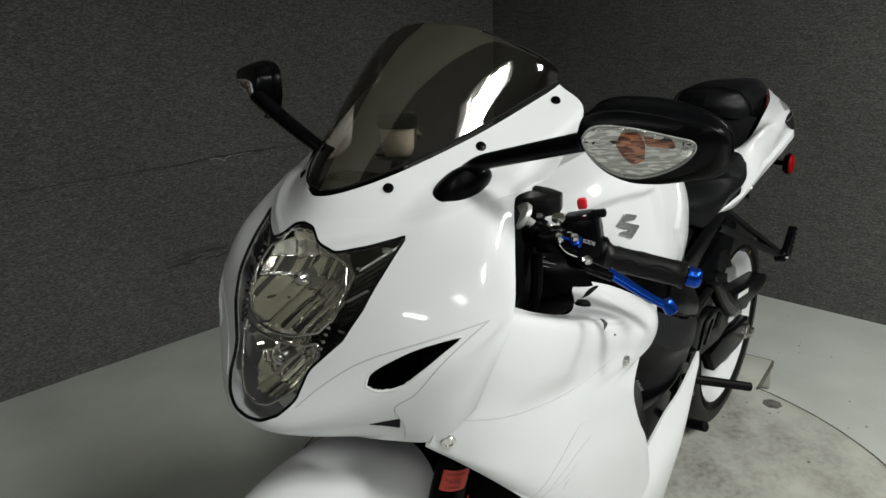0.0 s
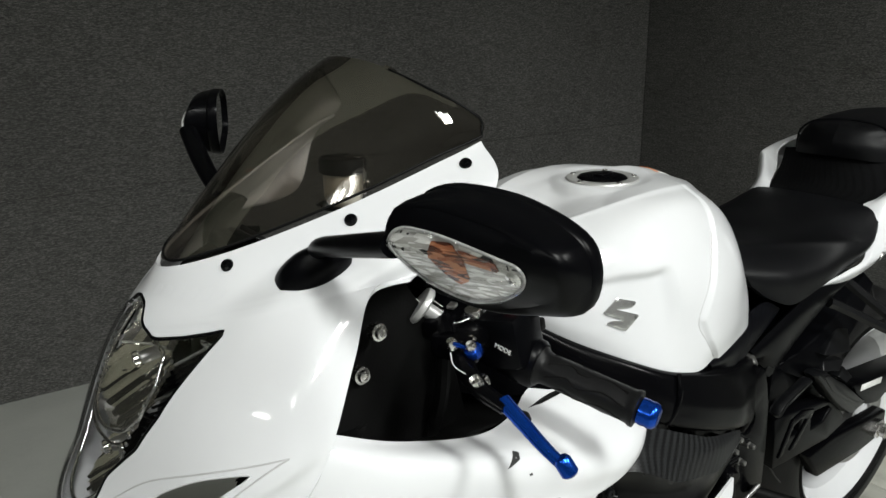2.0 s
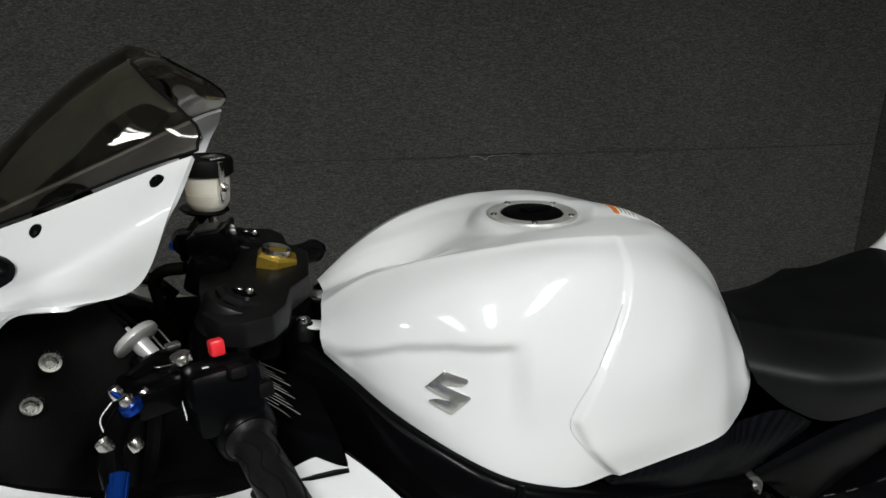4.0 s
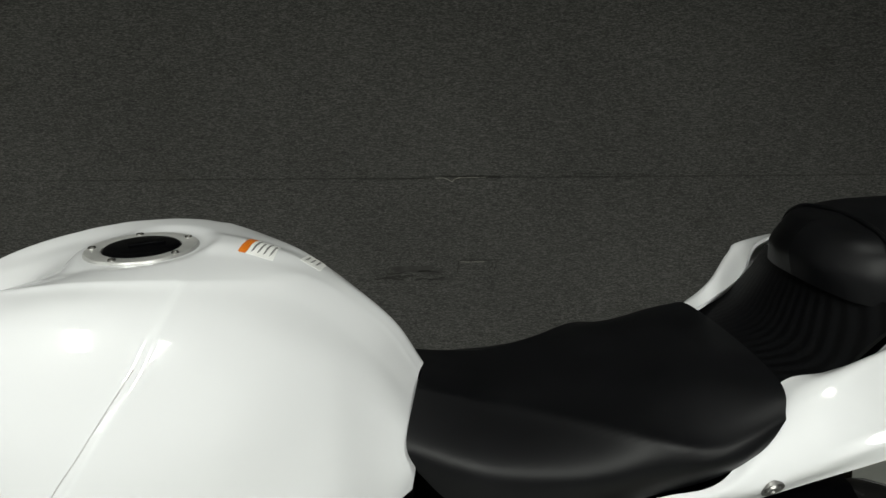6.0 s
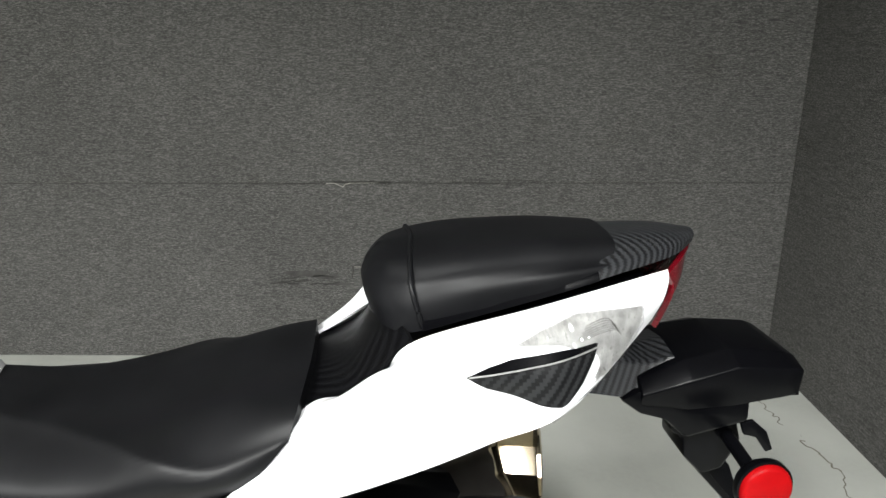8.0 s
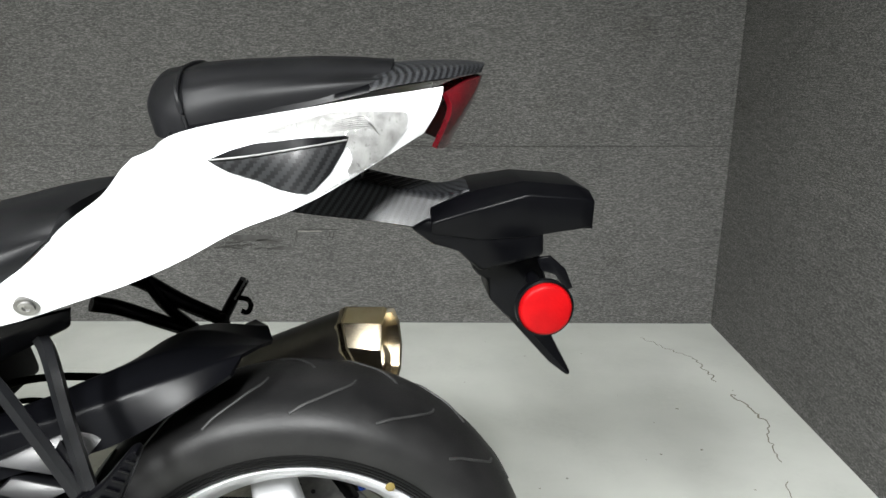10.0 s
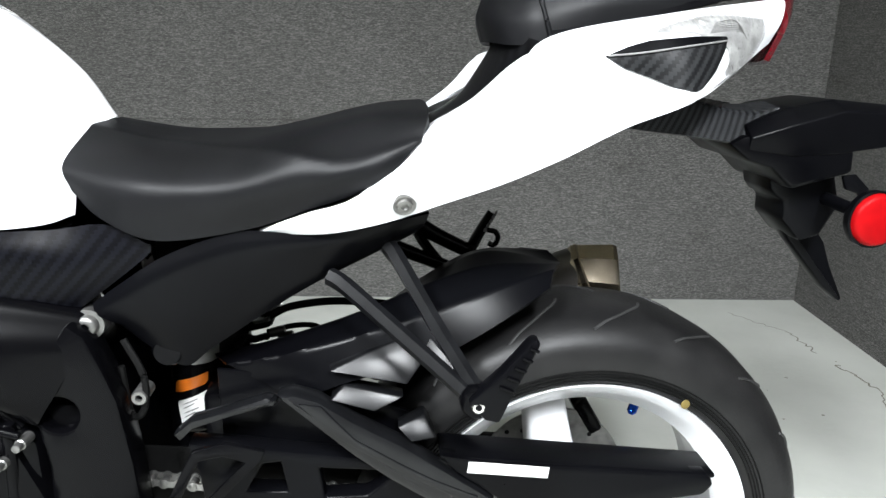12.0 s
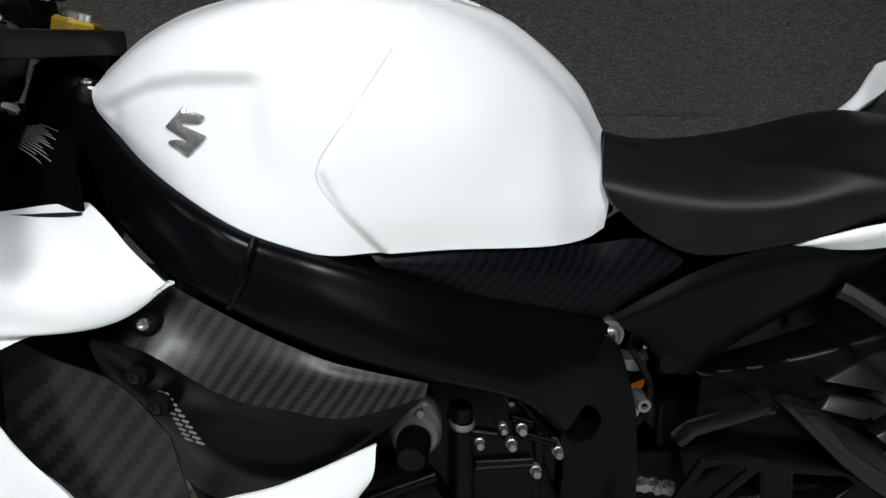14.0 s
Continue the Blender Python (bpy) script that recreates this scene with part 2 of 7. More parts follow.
def solid(grid, thick=0.003, out=(0, 0, 1), keep=None):
    """A bmesh of the sheet with a thickness; out tells its outer side. keep: which cells to build."""
    nv, nu, _ = grid.shape
    du, dv = np.gradient(grid, axis=1), np.gradient(grid, axis=0)
    nrm = np.cross(du, dv)
    nrm /= np.linalg.norm(nrm, axis=2, keepdims=True) + 1e-12
    turn = np.sum(nrm * np.array(out)) < 0
    if turn:
        nrm = -nrm
    bm = bmesh.new()
    top = [[bm.verts.new(grid[j, i]) for i in range(nu)] for j in range(nv)]
    low = [[bm.verts.new(grid[j, i] - nrm[j, i] * thick) for i in range(nu)] for j in range(nv)] if thick else None
    mid = (grid[:-1, :-1] + grid[1:, 1:] + grid[:-1, 1:] + grid[1:, :-1]) / 4
    for j in range(nv - 1):
        for i in range(nu - 1):
            if keep is not None and not keep(mid[j, i]):
                continue
            q = [top[j][i], top[j][i + 1], top[j + 1][i + 1], top[j + 1][i]]
            bm.faces.new(q[::-1] if turn else q)
            if thick:
                q = [low[j][i], low[j][i + 1], low[j + 1][i + 1], low[j + 1][i]]
                bm.faces.new(q if turn else q[::-1])
    if thick:
        rims = [e for e in bm.edges if len(e.link_faces) == 1]
        twin = {}
        for a, b in zip(top, low):
            for v, w in zip(a, b):
                twin[v] = w
        for e in rims:
            a, b = e.verts
            if a in twin and b in twin:
                bm.faces.new((a, b, twin[b], twin[a]))
        loose = [v for v in bm.verts if not v.link_faces]
        bmesh.ops.delete(bm, geom=loose, context="VERTS")
        bmesh.ops.recalc_face_normals(bm, faces=bm.faces)
    return bm


def part(name, bm, material, parent=None, label="", smooth=True, auto=40):
    """Links a bmesh as one mesh object under a thing or a part."""
    me = bpy.data.meshes.new(name)
    for f in bm.faces:
        f.smooth = smooth
    if smooth and auto:
        lim = math.radians(auto)
        for e in bm.edges:
            if len(e.link_faces) == 2 and e.calc_face_angle(0.0) > lim:
                e.smooth = False
    bm.to_mesh(me)
    bm.free()
    me.materials.append(material)
    ob = new(name, me)
    if parent is not None:
        ob.parent = parent
    if label:
        tagged(ob, label)
    return ob


def add_box(bm, size, at=(0, 0, 0), turn=(0, 0, 0), bevel=0.002):
    m = Matrix.LocRotScale(at, Euler([radians(a) for a in turn]), size)
    made = bmesh.ops.create_cube(bm, size=1.0, matrix=m)
    if bevel:
        edges = list({e for v in made["verts"] for e in v.link_edges})
        bmesh.ops.bevel(bm, geom=edges, offset=bevel, segments=2, affect="EDGES", profile=0.5)
    return bm


def box(size, at=(0, 0, 0), turn=(0, 0, 0), bevel=0.002):
    return add_box(bmesh.new(), size, at, turn, bevel)


def add_lathe(bm, profile, at, way, seg=32):
    """Turns a profile of (radius, distance along way) about the axis through at."""
    q = Vector(way).to_track_quat("Z", "Y").to_matrix().to_4x4()
    m = Matrix.Translation(at) @ q
    rings = []
    for r, h in profile:
        if r < 1e-6:
            rings.append([bm.verts.new(m @ Vector((0, 0, h)))])
        else:
            rings.append([bm.verts.new(m @ Vector((r * math.cos(2 * math.pi * k / seg), r * math.sin(2 * math.pi * k / seg), h))) for k in range(seg)])
    for a, b in zip(rings, rings[1:]):
        for k in range(seg):
            k2 = (k + 1) % seg
            if len(a) == 1 and len(b) > 1:
                bm.faces.new((a[0], b[k], b[k2]))
            elif len(b) == 1 and len(a) > 1:
                bm.faces.new((a[k], b[0], a[k2]))
            elif len(a) > 1:
                bm.faces.new((a[k], b[k], b[k2], a[k2]))
    return bm


def lathe(profile, at, way, seg=32):
    bm = add_lathe(bmesh.new(), profile, at, way, seg)
    bmesh.ops.recalc_face_normals(bm, faces=bm.faces)
    return bm


def rod(a, b, r, r2=None, seg=20, bevel=0.15):
    """A round bar from a to b with softened ends."""
    a, b = Vector(a), Vector(b)
    r2 = r if r2 is None else r2
    n = (b - a).length
    c = min(r, r2) * bevel
    return lathe([(0, 0), (r - c, 0), (r, c), (r2, n - c), (r2 - c, n), (0, n)], a, b - a, seg)


def add_tube(bm, pts, r, seg=10, n=None, flat=1.0, closed=False):
    """Sweeps a round or oval section along a smooth curve. r: one radius or one for each end."""
    p = spline(pts, n or max(8, len(pts) * 6))
    rr = np.linspace(r[0], r[1], len(p)) if isinstance(r, tuple) else np.full(len(p), r)
    tan = np.gradient(p, axis=0)
    up = np.array((0.0, 0.0, 1.0))
    rings = []
    for k in range(len(p)):
        t = tan[k] / (np.linalg.norm(tan[k]) + 1e-12)
        ref = up if abs(t @ up) < 0.95 else np.array((0.0, 1.0, 0.0))
        s = np.cross(t, ref)
        s /= np.linalg.norm(s)
        w = np.cross(s, t)
        rings.append([bm.verts.new(p[k] + rr[k] * (math.cos(a) * s + flat * math.sin(a) * w)) for a in np.linspace(0, 2 * math.pi, seg, endpoint=False)])
    for a, b in zip(rings, rings[1:]):
        for k in range(seg):
            bm.faces.new((a[k], a[(k + 1) % seg], b[(k + 1) % seg], b[k]))
    bm.faces.new(rings[0][::-1])
    bm.faces.new(rings[-1])
    return bm


def tube(pts, r, seg=10, n=None, flat=1.0):
    bm = add_tube(bmesh.new(), pts, r, seg, n, flat)
    bmesh.ops.recalc_face_normals(bm, faces=bm.faces)
    return bm


def plate(outline, y0, y1, bevel=0.003, holes=()):
    """A flat plate with the given outline in the plane of length and height, from y0 to y1."""
    bm = bmesh.new()
    loops = [outline, *holes]
    edges = []
    for lp in loops:
        vs = [bm.verts.new((x, y0, z)) for x, z in lp]
        edges += [bm.edges.new((a, b)) for a, b in zip(vs, vs[1:] + vs[:1])]
    bmesh.ops.triangle_fill(bm, use_beauty=True, use_dissolve=False, edges=edges)
    bmesh.ops.dissolve_limit(bm, angle_limit=0.01, verts=bm.verts, edges=bm.edges) if not holes else None
    made = bmesh.ops.extrude_face_region(bm, geom=list(bm.faces))
    bmesh.ops.translate(bm, vec=(0, y1 - y0, 0), verts=[g for g in made["geom"] if isinstance(g, bmesh.types.BMVert)])
    bmesh.ops.recalc_face_normals(bm, faces=bm.faces)
    if bevel:
        sharp = [e for e in bm.edges if len(e.link_faces) == 2 and e.calc_face_angle(0) > 0.6]
        bmesh.ops.bevel(bm, geom=sharp, offset=bevel, segments=2, affect="EDGES", profile=0.5)
    return bm


def inside(x, y, loop):
    n, hit = len(loop), False
    for k in range(n):
        (x1, y1), (x2, y2) = loop[k], loop[(k + 1) % n]
        if (y1 > y) != (y2 > y) and x < (x2 - x1) * (y - y1) / (y2 - y1) + x1:
            hit = not hit
    return hit


def tree_of(*obs):
    vs, fs = [], []
    for ob in obs:
        k = len(vs)
        vs += [v.co.copy() for v in ob.data.vertices]
        fs += [[k + i for i in f.vertices] for f in ob.data.polygons]
    return BVHTree.FromPolygons(vs, fs)


def drop_on(tree, p, way):
    """Where the ray from p along way meets the surface, and the normal turned against the ray."""
    hit = tree.ray_cast(Vector(p), Vector(way).normalized())
    if hit[0] is None:
        near = tree.find_nearest(Vector(p))
        return near[0], near[1]
    n = hit[1]
    return hit[0], (-n if n.dot(Vector(way)) > 0 else n)


def lay(tree, outline, way, lift=0.0012, thick=0.0012, step=0.006, crown=0.0):
    """A thin patch that lies on a surface: an outline of 3D points off the surface, cast along way."""
    loop = poly([*outline, outline[0]], max(8, int(sum((Vector(a) - Vector(b)).length for a, b in zip(outline, [*outline[1:], outline[0]])) / step)))[:-1]
    bm = bmesh.new()
    vs = [bm.verts.new(p) for p in loop]
    edges = [bm.edges.new((a, b)) for a, b in zip(vs, vs[1:] + vs[:1])]
    bmesh.ops.triangle_fill(bm, use_beauty=True, use_dissolve=False, edges=edges)
    for _ in range(4):
        long = [e for e in bm.edges if e.calc_length() > 1.7 * step and not e.is_boundary]
        if not long:
            break
        bmesh.ops.subdivide_edges(bm, edges=long, cuts=1)
        bmesh.ops.triangulate(bm, faces=bm.faces)
    w = Vector(way).normalized()
    under = {}
    for v in list(bm.verts):
        p, n = drop_on(tree, v.co, w)
        under[v] = n
        rim = any(e.is_boundary for e in v.link_edges)
        v.co = p + n * (lift + thick + (0 if rim else crown))
    faces = list(bm.faces)
    bmesh.ops.recalc_face_normals(bm, faces=faces)
    if faces and sum((f.normal.dot(w) for f in faces)) > 0:
        bmesh.ops.reverse_faces(bm, faces=faces)
    rims = [e for e in bm.edges if e.is_boundary]
    low = {}
    for e in rims:
        for v in e.verts:
            if v not in low:
                low[v] = bm.verts.new(v.co - under[v] * (thick + lift + crown + 0.001))
    for e in rims:
        a, b = e.verts
        bm.faces.new((a, b, low[b], low[a]))
    return bm


def seam(tree, pts, way, r=0.0008, n=40, lift=0.0):
    """A fine line along a surface."""
    line = [drop_on(tree, p, way) for p in spline(pts, n)]
    return tube([tuple(p + q * lift) for p, q in line], r, 6, n)


def socket_bolt(at, way, r, material, parent, name="bolt", label=""):
    """A domed bolt with a hexagon socket."""
    way = Vector(way).normalized()
    return part(name, lathe([(0, 0.25 * r), (0.42 * r, 0.25 * r), (0.45 * r, 0.62 * r), (0.75 * r, 0.6 * r), (r, 0.25 * r), (r, -0.4 * r), (0, -0.4 * r)], at, way, 18), material, parent, label)


# ---------- the booth ----------
WALL_X, WALL_Y, TOP = 1.846, 1.936, 3.1


def carpet(name):
    """Dark grey ribbed wall carpet with paler flecks and faint stains."""
    m, t, p, co = nodes_of(name)
    at = co.outputs["Object"]
    fleck = noise_node(t, at, 300.0, 2.0, (0.34, 0.34, 1.5))
    fine = noise_node(t, at, 560.0, 1.0, (0.5, 0.5, 1.6))
    weft = noise_node(t, at, 300.0, 2.0, (0.05, 0.05, 1.9))
    cloud = noise_node(t, at, 1.6, 5.0)
    stain = noise_node(t, at, 4.5, 4.0, (1.0, 1.0, 1.8))
    mixed = math_node(t, "ADD", math_node(t, "MULTIPLY", fleck.outputs["Fac"], 0.46), math_node(t, "ADD", math_node(t, "MULTIPLY", fine.outputs["Fac"], 0.30), math_node(t, "MULTIPLY", weft.outputs["Fac"], 0.24)))
    r = ramp_node(t, mixed, [(0.37, (0.034, 0.034, 0.0335)), (0.5, (0.073, 0.0725, 0.07)), (0.62, (0.165, 0.163, 0.156))])
    worn = ramp_node(t, cloud.outputs["Fac"], [(0.3, (0.88, 0.88, 0.87)), (0.7, (1.06, 1.06, 1.05))])
    dirt = ramp_node(t, stain.outputs["Fac"], [(0.25, (0.85, 0.845, 0.83)), (0.38, (1.0, 1.0, 1.0))])
    a = t.nodes.new("ShaderNodeMix")
    a.data_type, a.blend_type = "RGBA", "MULTIPLY"
    a.inputs[0].default_value = 1.0
    link(t, r.outputs[0], a.inputs[6])
    link(t, worn.outputs[0], a.inputs[7])
    b = t.nodes.new("ShaderNodeMix")
    b.data_type, b.blend_type = "RGBA", "MULTIPLY"
    b.inputs[0].default_value = 1.0
    link(t, a.outputs[2], b.inputs[6])
    link(t, dirt.outputs[0], b.inputs[7])
    link(t, b.outputs[2], p.inputs["Base Color"])
    p.inputs["Roughness"].default_value = 0.95
    p.inputs["Specular IOR Level"].default_value = 0.1
    bump_node(t, p, mixed, 0.4, 0.002)
    return m


def painted_floor(name, lo, hi, speck, grime):
    """Pale grey-green floor paint with specks, scuffs and rubbed dirt."""
    m, t, p, co = nodes_of(name)
    at = co.outputs["Object"]
    cloud = noise_node(t, at, 2.2, 6.0)
    fine = noise_node(t, at, 60.0, 3.0)
    r = ramp_node(t, cloud.outputs["Fac"], [(0.3, lo), (0.7, hi)])
    spots = t.nodes.new("ShaderNodeTexVoronoi")
    spots.inputs["Scale"].default_value = 13.0
    link(t, at, spots.inputs["Vector"])
    sel = noise_node(t, at, 9.0, 2.0)
    near = math_node(t, "LESS_THAN", spots.outputs["Distance"], 0.055)
    pick = math_node(t, "GREATER_THAN", sel.outputs["Fac"], speck)
    dirt = noise_node(t, at, 5.0, 8.0)
    rub = ramp_node(t, dirt.outputs["Fac"], [(0.42, (0, 0, 0)), (0.75, (grime, grime, grime))])
    gate = math_node(t, "MULTIPLY", rub.outputs[0], fine.outputs["Fac"])
    amount = math_node(t, "MAXIMUM", math_node(t, "MULTIPLY", near, math_node(t, "MULTIPLY", pick, 0.8)), gate)
    mx = t.nodes.new("ShaderNodeMix")
    mx.data_type = "RGBA"
    link(t, amount, mx.inputs[0])
    link(t, r.outputs[0], mx.inputs[6])
    mx.inputs[7].default_value = (0.10, 0.095, 0.08, 1)
    link(t, mx.outputs[2], p.inputs["Base Color"])
    p.inputs["Roughness"].default_value = 0.45
    bump_node(t, p, fine.outputs["Fac"], 0.12, 0.002)
    return m


CARPET = carpet("wall_carpet")
FLOOR = painted_floor("floor_paint", (0.34, 0.35, 0.325), (0.40, 0.41, 0.385), 0.62, 0.25)
DECK = painted_floor("deck_paint", (0.28, 0.28, 0.24), (0.38, 0.38, 0.34), 0.42, 1.5)
ROOF = surface("dark_roof", (0.10, 0.098, 0.09), (0.14, 0.137, 0.125), 0.7, 0.0, 2.0, 80.0, 0.2)
PLASTER = surface("pale_grey_brown_sheeting", (0.74, 0.72, 0.62), (0.82, 0.80, 0.69), 0.6, 0.0, 2.0, 80.0, 0.2)
FAR_WALL = surface("grey_closing_wall", (0.26, 0.26, 0.255), (0.32, 0.32, 0.31), 0.8, 0.0, 2.0, 80.0, 0.2)

tagged(part("floor", box((9.0, 9.0, 0.1), (-1.6, -1.9, -0.05), bevel=0), FLOOR, smooth=False), "pale grey-green painted concrete floor with fine cracks", "floor", kind="structure")
tagged(part("wall_north", box((9.0, 0.12, TOP), (-1.6, WALL_Y + 0.06, TOP / 2), bevel=0), CARPET, smooth=False), "booth wall covered in dark grey flecked carpet", "wall", kind="structure")
tagged(part("wall_east", box((0.12, 9.0, TOP), (WALL_X + 0.06, -2.57, TOP / 2), bevel=0), CARPET, smooth=False), "booth side wall covered in dark grey flecked carpet", "wall", kind="structure")
# Two unseen walls, added to close the room and fill reflections.
tagged(part("wall_south", box((9.0, 0.12, TOP), (-1.6, -6.4, TOP / 2), bevel=0), FAR_WALL, smooth=False), "unseen plain grey wall added to close the room", "wall", kind="structure")
tagged(part("wall_west", box((0.12, 9.0, TOP), (-6.1, -2.2, TOP / 2), bevel=0), FAR_WALL, smooth=False), "unseen plain grey wall added to close the room", "wall", kind="structure")
# Over the booth hangs a pale sheet that ends above the motorcycle's left side; the dark roof of the hall goes on beyond it.
SHEET_EDGE = -0.42
sheeting = bmesh.new()
add_box(sheeting, (9.0, 2.4, 0.03), (-1.6, SHEET_EDGE + 1.2, TOP - 0.1), bevel=0)
for k in range(14):
    add_box(sheeting, (9.0, 0.07, 0.03), (-1.6, SHEET_EDGE + 0.05 + 0.17 * k, TOP - 0.12), bevel=0.012)
tagged(part("ceiling_sheet", sheeting, PLASTER, smooth=False), "pale ribbed sheet hung over the booth", "ceiling", kind="structure")
tagged(part("ceiling", box((9.0, 9.0, 0.06), (-1.6, -1.9, TOP + 0.0155), bevel=0), ROOF, smooth=False), "dark grey-brown roof of the hall", "ceiling", kind="structure")


def glow(name, colour, power):
    m, t, p, co = nodes_of(name)
    p.inputs["Emission Color"].default_value = (*colour, 1)
    p.inputs["Emission Strength"].default_value = power
    p.inputs["Base Color"].default_value = (0.8, 0.8, 0.8, 1)
    return m


TUBE_GLOW = glow("lit_tube", (1.0, 0.98, 0.94), 14.0)
TRAY = surface("white_enamel", (0.7, 0.7, 0.69), (0.76, 0.76, 0.75), 0.4, 0.0, 4.0, 200.0, 0.0)


def strip_light(x, y, length, power, spread, turn=0.0):
    """A ceiling fitting with four tubes side by side, and the lamp that gives its light."""
    base = tagged(new("strip_light"), "white four-tube ceiling fitting, one known and three added as unseen light", "lamp", "strip lights under the ceiling")
    base.matrix_basis = pose(x, y, TOP - 0.06, 0, 0, turn)
    part("tray", box((length, 0.56, 0.05), (0, 0, 0.02), bevel=0.006), TRAY, base)
    for s in (-3, -1, 1, 3):
        part("tube", rod((-length / 2 + 0.03, s * 0.07, -0.03), (length / 2 - 0.03, s * 0.07, -0.03), 0.016), TUBE_GLOW, base)
        part("divider", box((length - 0.02, 0.012, 0.05), (0, (s - 1) * 0.07, -0.03), bevel=0.002), TRAY, base)
    lamp = bpy.data.lights.new("strip_lamp", "AREA")
    lamp.shape, lamp.size, lamp.size_y, lamp.energy, lamp.color = "RECTANGLE", 0.85 * length, 0.34, power, (1.0, 0.99, 0.965)
    lamp.spread = radians(spread)
    ob = new("strip_lamp", lamp)
    ob.matrix_basis = pose(x, y, TOP - 0.13, 0, 0, turn)


for lx, ly, ln, pw, sp in LIGHTS:
    strip_light(lx, ly, ln, pw, sp, 90.0)

SOOT = surface("dark_rubbed_dirt", (0.03, 0.029, 0.025), (0.12, 0.115, 0.10), 0.8, 0.0, 45.0, 300.0, 0.2)

# The turntable under the motorcycle, with a tongue where a wheel rolls on.
DECK_Z = 0.09
deck = tagged(new("turntable"), "low round turntable in scuffed pale paint under the motorcycle", "turntable")
part("disc", lathe([(0, DECK_Z), (0.826, DECK_Z), (0.838, DECK_Z - 0.006), (0.838, 0.012), (0.8, 0.002), (0, 0.002)], (-0.01, 0.01, 0), (0, 0, 1), 128), DECK, deck)
tongue = part("tongue", box((0.24, 0.18, 0.012), (0.904, -0.001, DECK_Z - 0.004), (0, 0, 8), 0.002), DECK, deck, "rubbed pale tongue at the deck's edge")
part("tongue_edge", box((0.006, 0.184, 0.02), (1.026, 0.0165, DECK_Z - 0.009), (0, 0, 8), 0.001), SOOT, tongue)
part("tongue_edge", box((0.24, 0.006, 0.02), (0.917, -0.094, DECK_Z - 0.009), (0, 0, 8), 0.001), SOOT, tongue)
part("rubbed_patch", lathe([(0, 0.0006), (0.024, 0.0005), (0.030, 0.0)], (0.743, -0.181, DECK_Z), (0, 0, 1), 7), SOOT, deck)
part("edge_gap", lathe([(0.8285, 0.0), (0.8285, 0.0012), (0.8325, 0.0012), (0.8325, 0.0)], (-0.01, 0.01, DECK_Z - 0.0002), (0, 0, 1), 160), SOOT, deck)
part("tongue_leg", box((0.03, 0.2, 0.07), (0.985, 0.01, 0.04), (0, 0, 8), 0.003), DECK, deck)


# ---------- the motorcycle ----------
# Its own axes: x to the rear, y to its right side, z up; the rear axle stands at x = 0, y = 0, z = 0.3125.
bike = tagged(new("motorcycle"), "white sport motorcycle with black seats, smoked screen and blue levers", "motorcycle")
bike.matrix_basis = pose(0.535, -0.010, DECK_Z, 0, 0, 6.0)

# Tank cover
def near(a, b, k):
    """The rail a moved by a share k towards the rail b; two of them make a crease."""
    ks = k if isinstance(k, (list, tuple)) else [k] * len(a)
    return [tuple(u + (v - u) * w for u, v in zip(p, q)) for p, q, w in zip(a, b, ks)]


T_BOT = [(-1.062, -0.078, 0.884), (-1.008, -0.132, 0.842), (-0.947, -0.182, 0.812), (-0.898, -0.205, 0.791), (-0.84, -0.208, 0.774), (-0.79, -0.197, 0.772), (-0.725, -0.18, 0.77), (-0.64, -0.15, 0.762), (-0.585, -0.115, 0.757), (-0.557, -0.094, 0.763)]
T_LOW = [(-1.064, -0.078, 0.893), (-1.012, -0.136, 0.868), (-0.955, -0.178, 0.853), (-0.90, -0.199, 0.838), (-0.84, -0.205, 0.825), (-0.79, -0.201, 0.82), (-0.725, -0.183, 0.815), (-0.645, -0.148, 0.808), (-0.592, -0.114, 0.798), (-0.553, -0.091, 0.788)]
T_MID = [(-1.065, -0.073, 0.902), (-1.02, -0.125, 0.900), (-0.97, -0.160, 0.907), (-0.91, -0.186, 0.914), (-0.84, -0.194, 0.897), (-0.78, -0.190, 0.888), (-0.71, -0.168, 0.882), (-0.648, -0.134, 0.865), (-0.596, -0.102, 0.84), (-0.552, -0.079, 0.812)]
T_SHO = [(-1.062, -0.058, 0.911), (-1.02, -0.098, 0.932), (-0.97, -0.130, 0.953), (-0.91, -0.149, 0.969), (-0.84, -0.153, 0.977), (-0.77, -0.150, 0.966), (-0.70, -0.128, 0.945), (-0.64, -0.101, 0.915), (-0.592, -0.079, 0.877), (-0.553, -0.061, 0.829)]
T_RDG = [(-1.06, -0.036, 0.919), (-1.015, -0.053, 0.953), (-0.965, -0.078, 0.975), (-0.905, -0.098, 0.989), (-0.84, -0.106, 0.9965), (-0.77, -0.103, 0.995), (-0.70, -0.073, 0.982), (-0.652, -0.044, 0.966), (-0.590, -0.034, 0.910), (-0.547, -0.030, 0.845)]
T_TOP = [(-1.058, -0.018, 0.920), (-1.005, -0.026, 0.947), (-0.955, -0.036, 0.958), (-0.895, -0.045, 0.977), (-0.83, -0.05, 0.995), (-0.765, -0.05, 0.998), (-0.695, -0.036, 0.986), (-0.638, -0.020, 0.962), (-0.578, -0.016, 0.909), (-0.542, -0.014, 0.852)]
T_MIDL = [(-1.056, 0.0, 0.919), (-1.0, 0.0, 0.937), (-0.95, 0.0, 0.950), (-0.89, 0.0, 0.974), (-0.825, 0.0, 0.997), (-0.76, 0.0, 1.001), (-0.69, 0.0, 0.987), (-0.625, 0.0, 0.955), (-0.569, 0.0, 0.906), (-0.537, 0.0, 0.854)]
FADE = (0.15, 0.13, 0.12, 0.11, 0.11, 0.12, 0.16, 0.3, 0.42, 0.45)
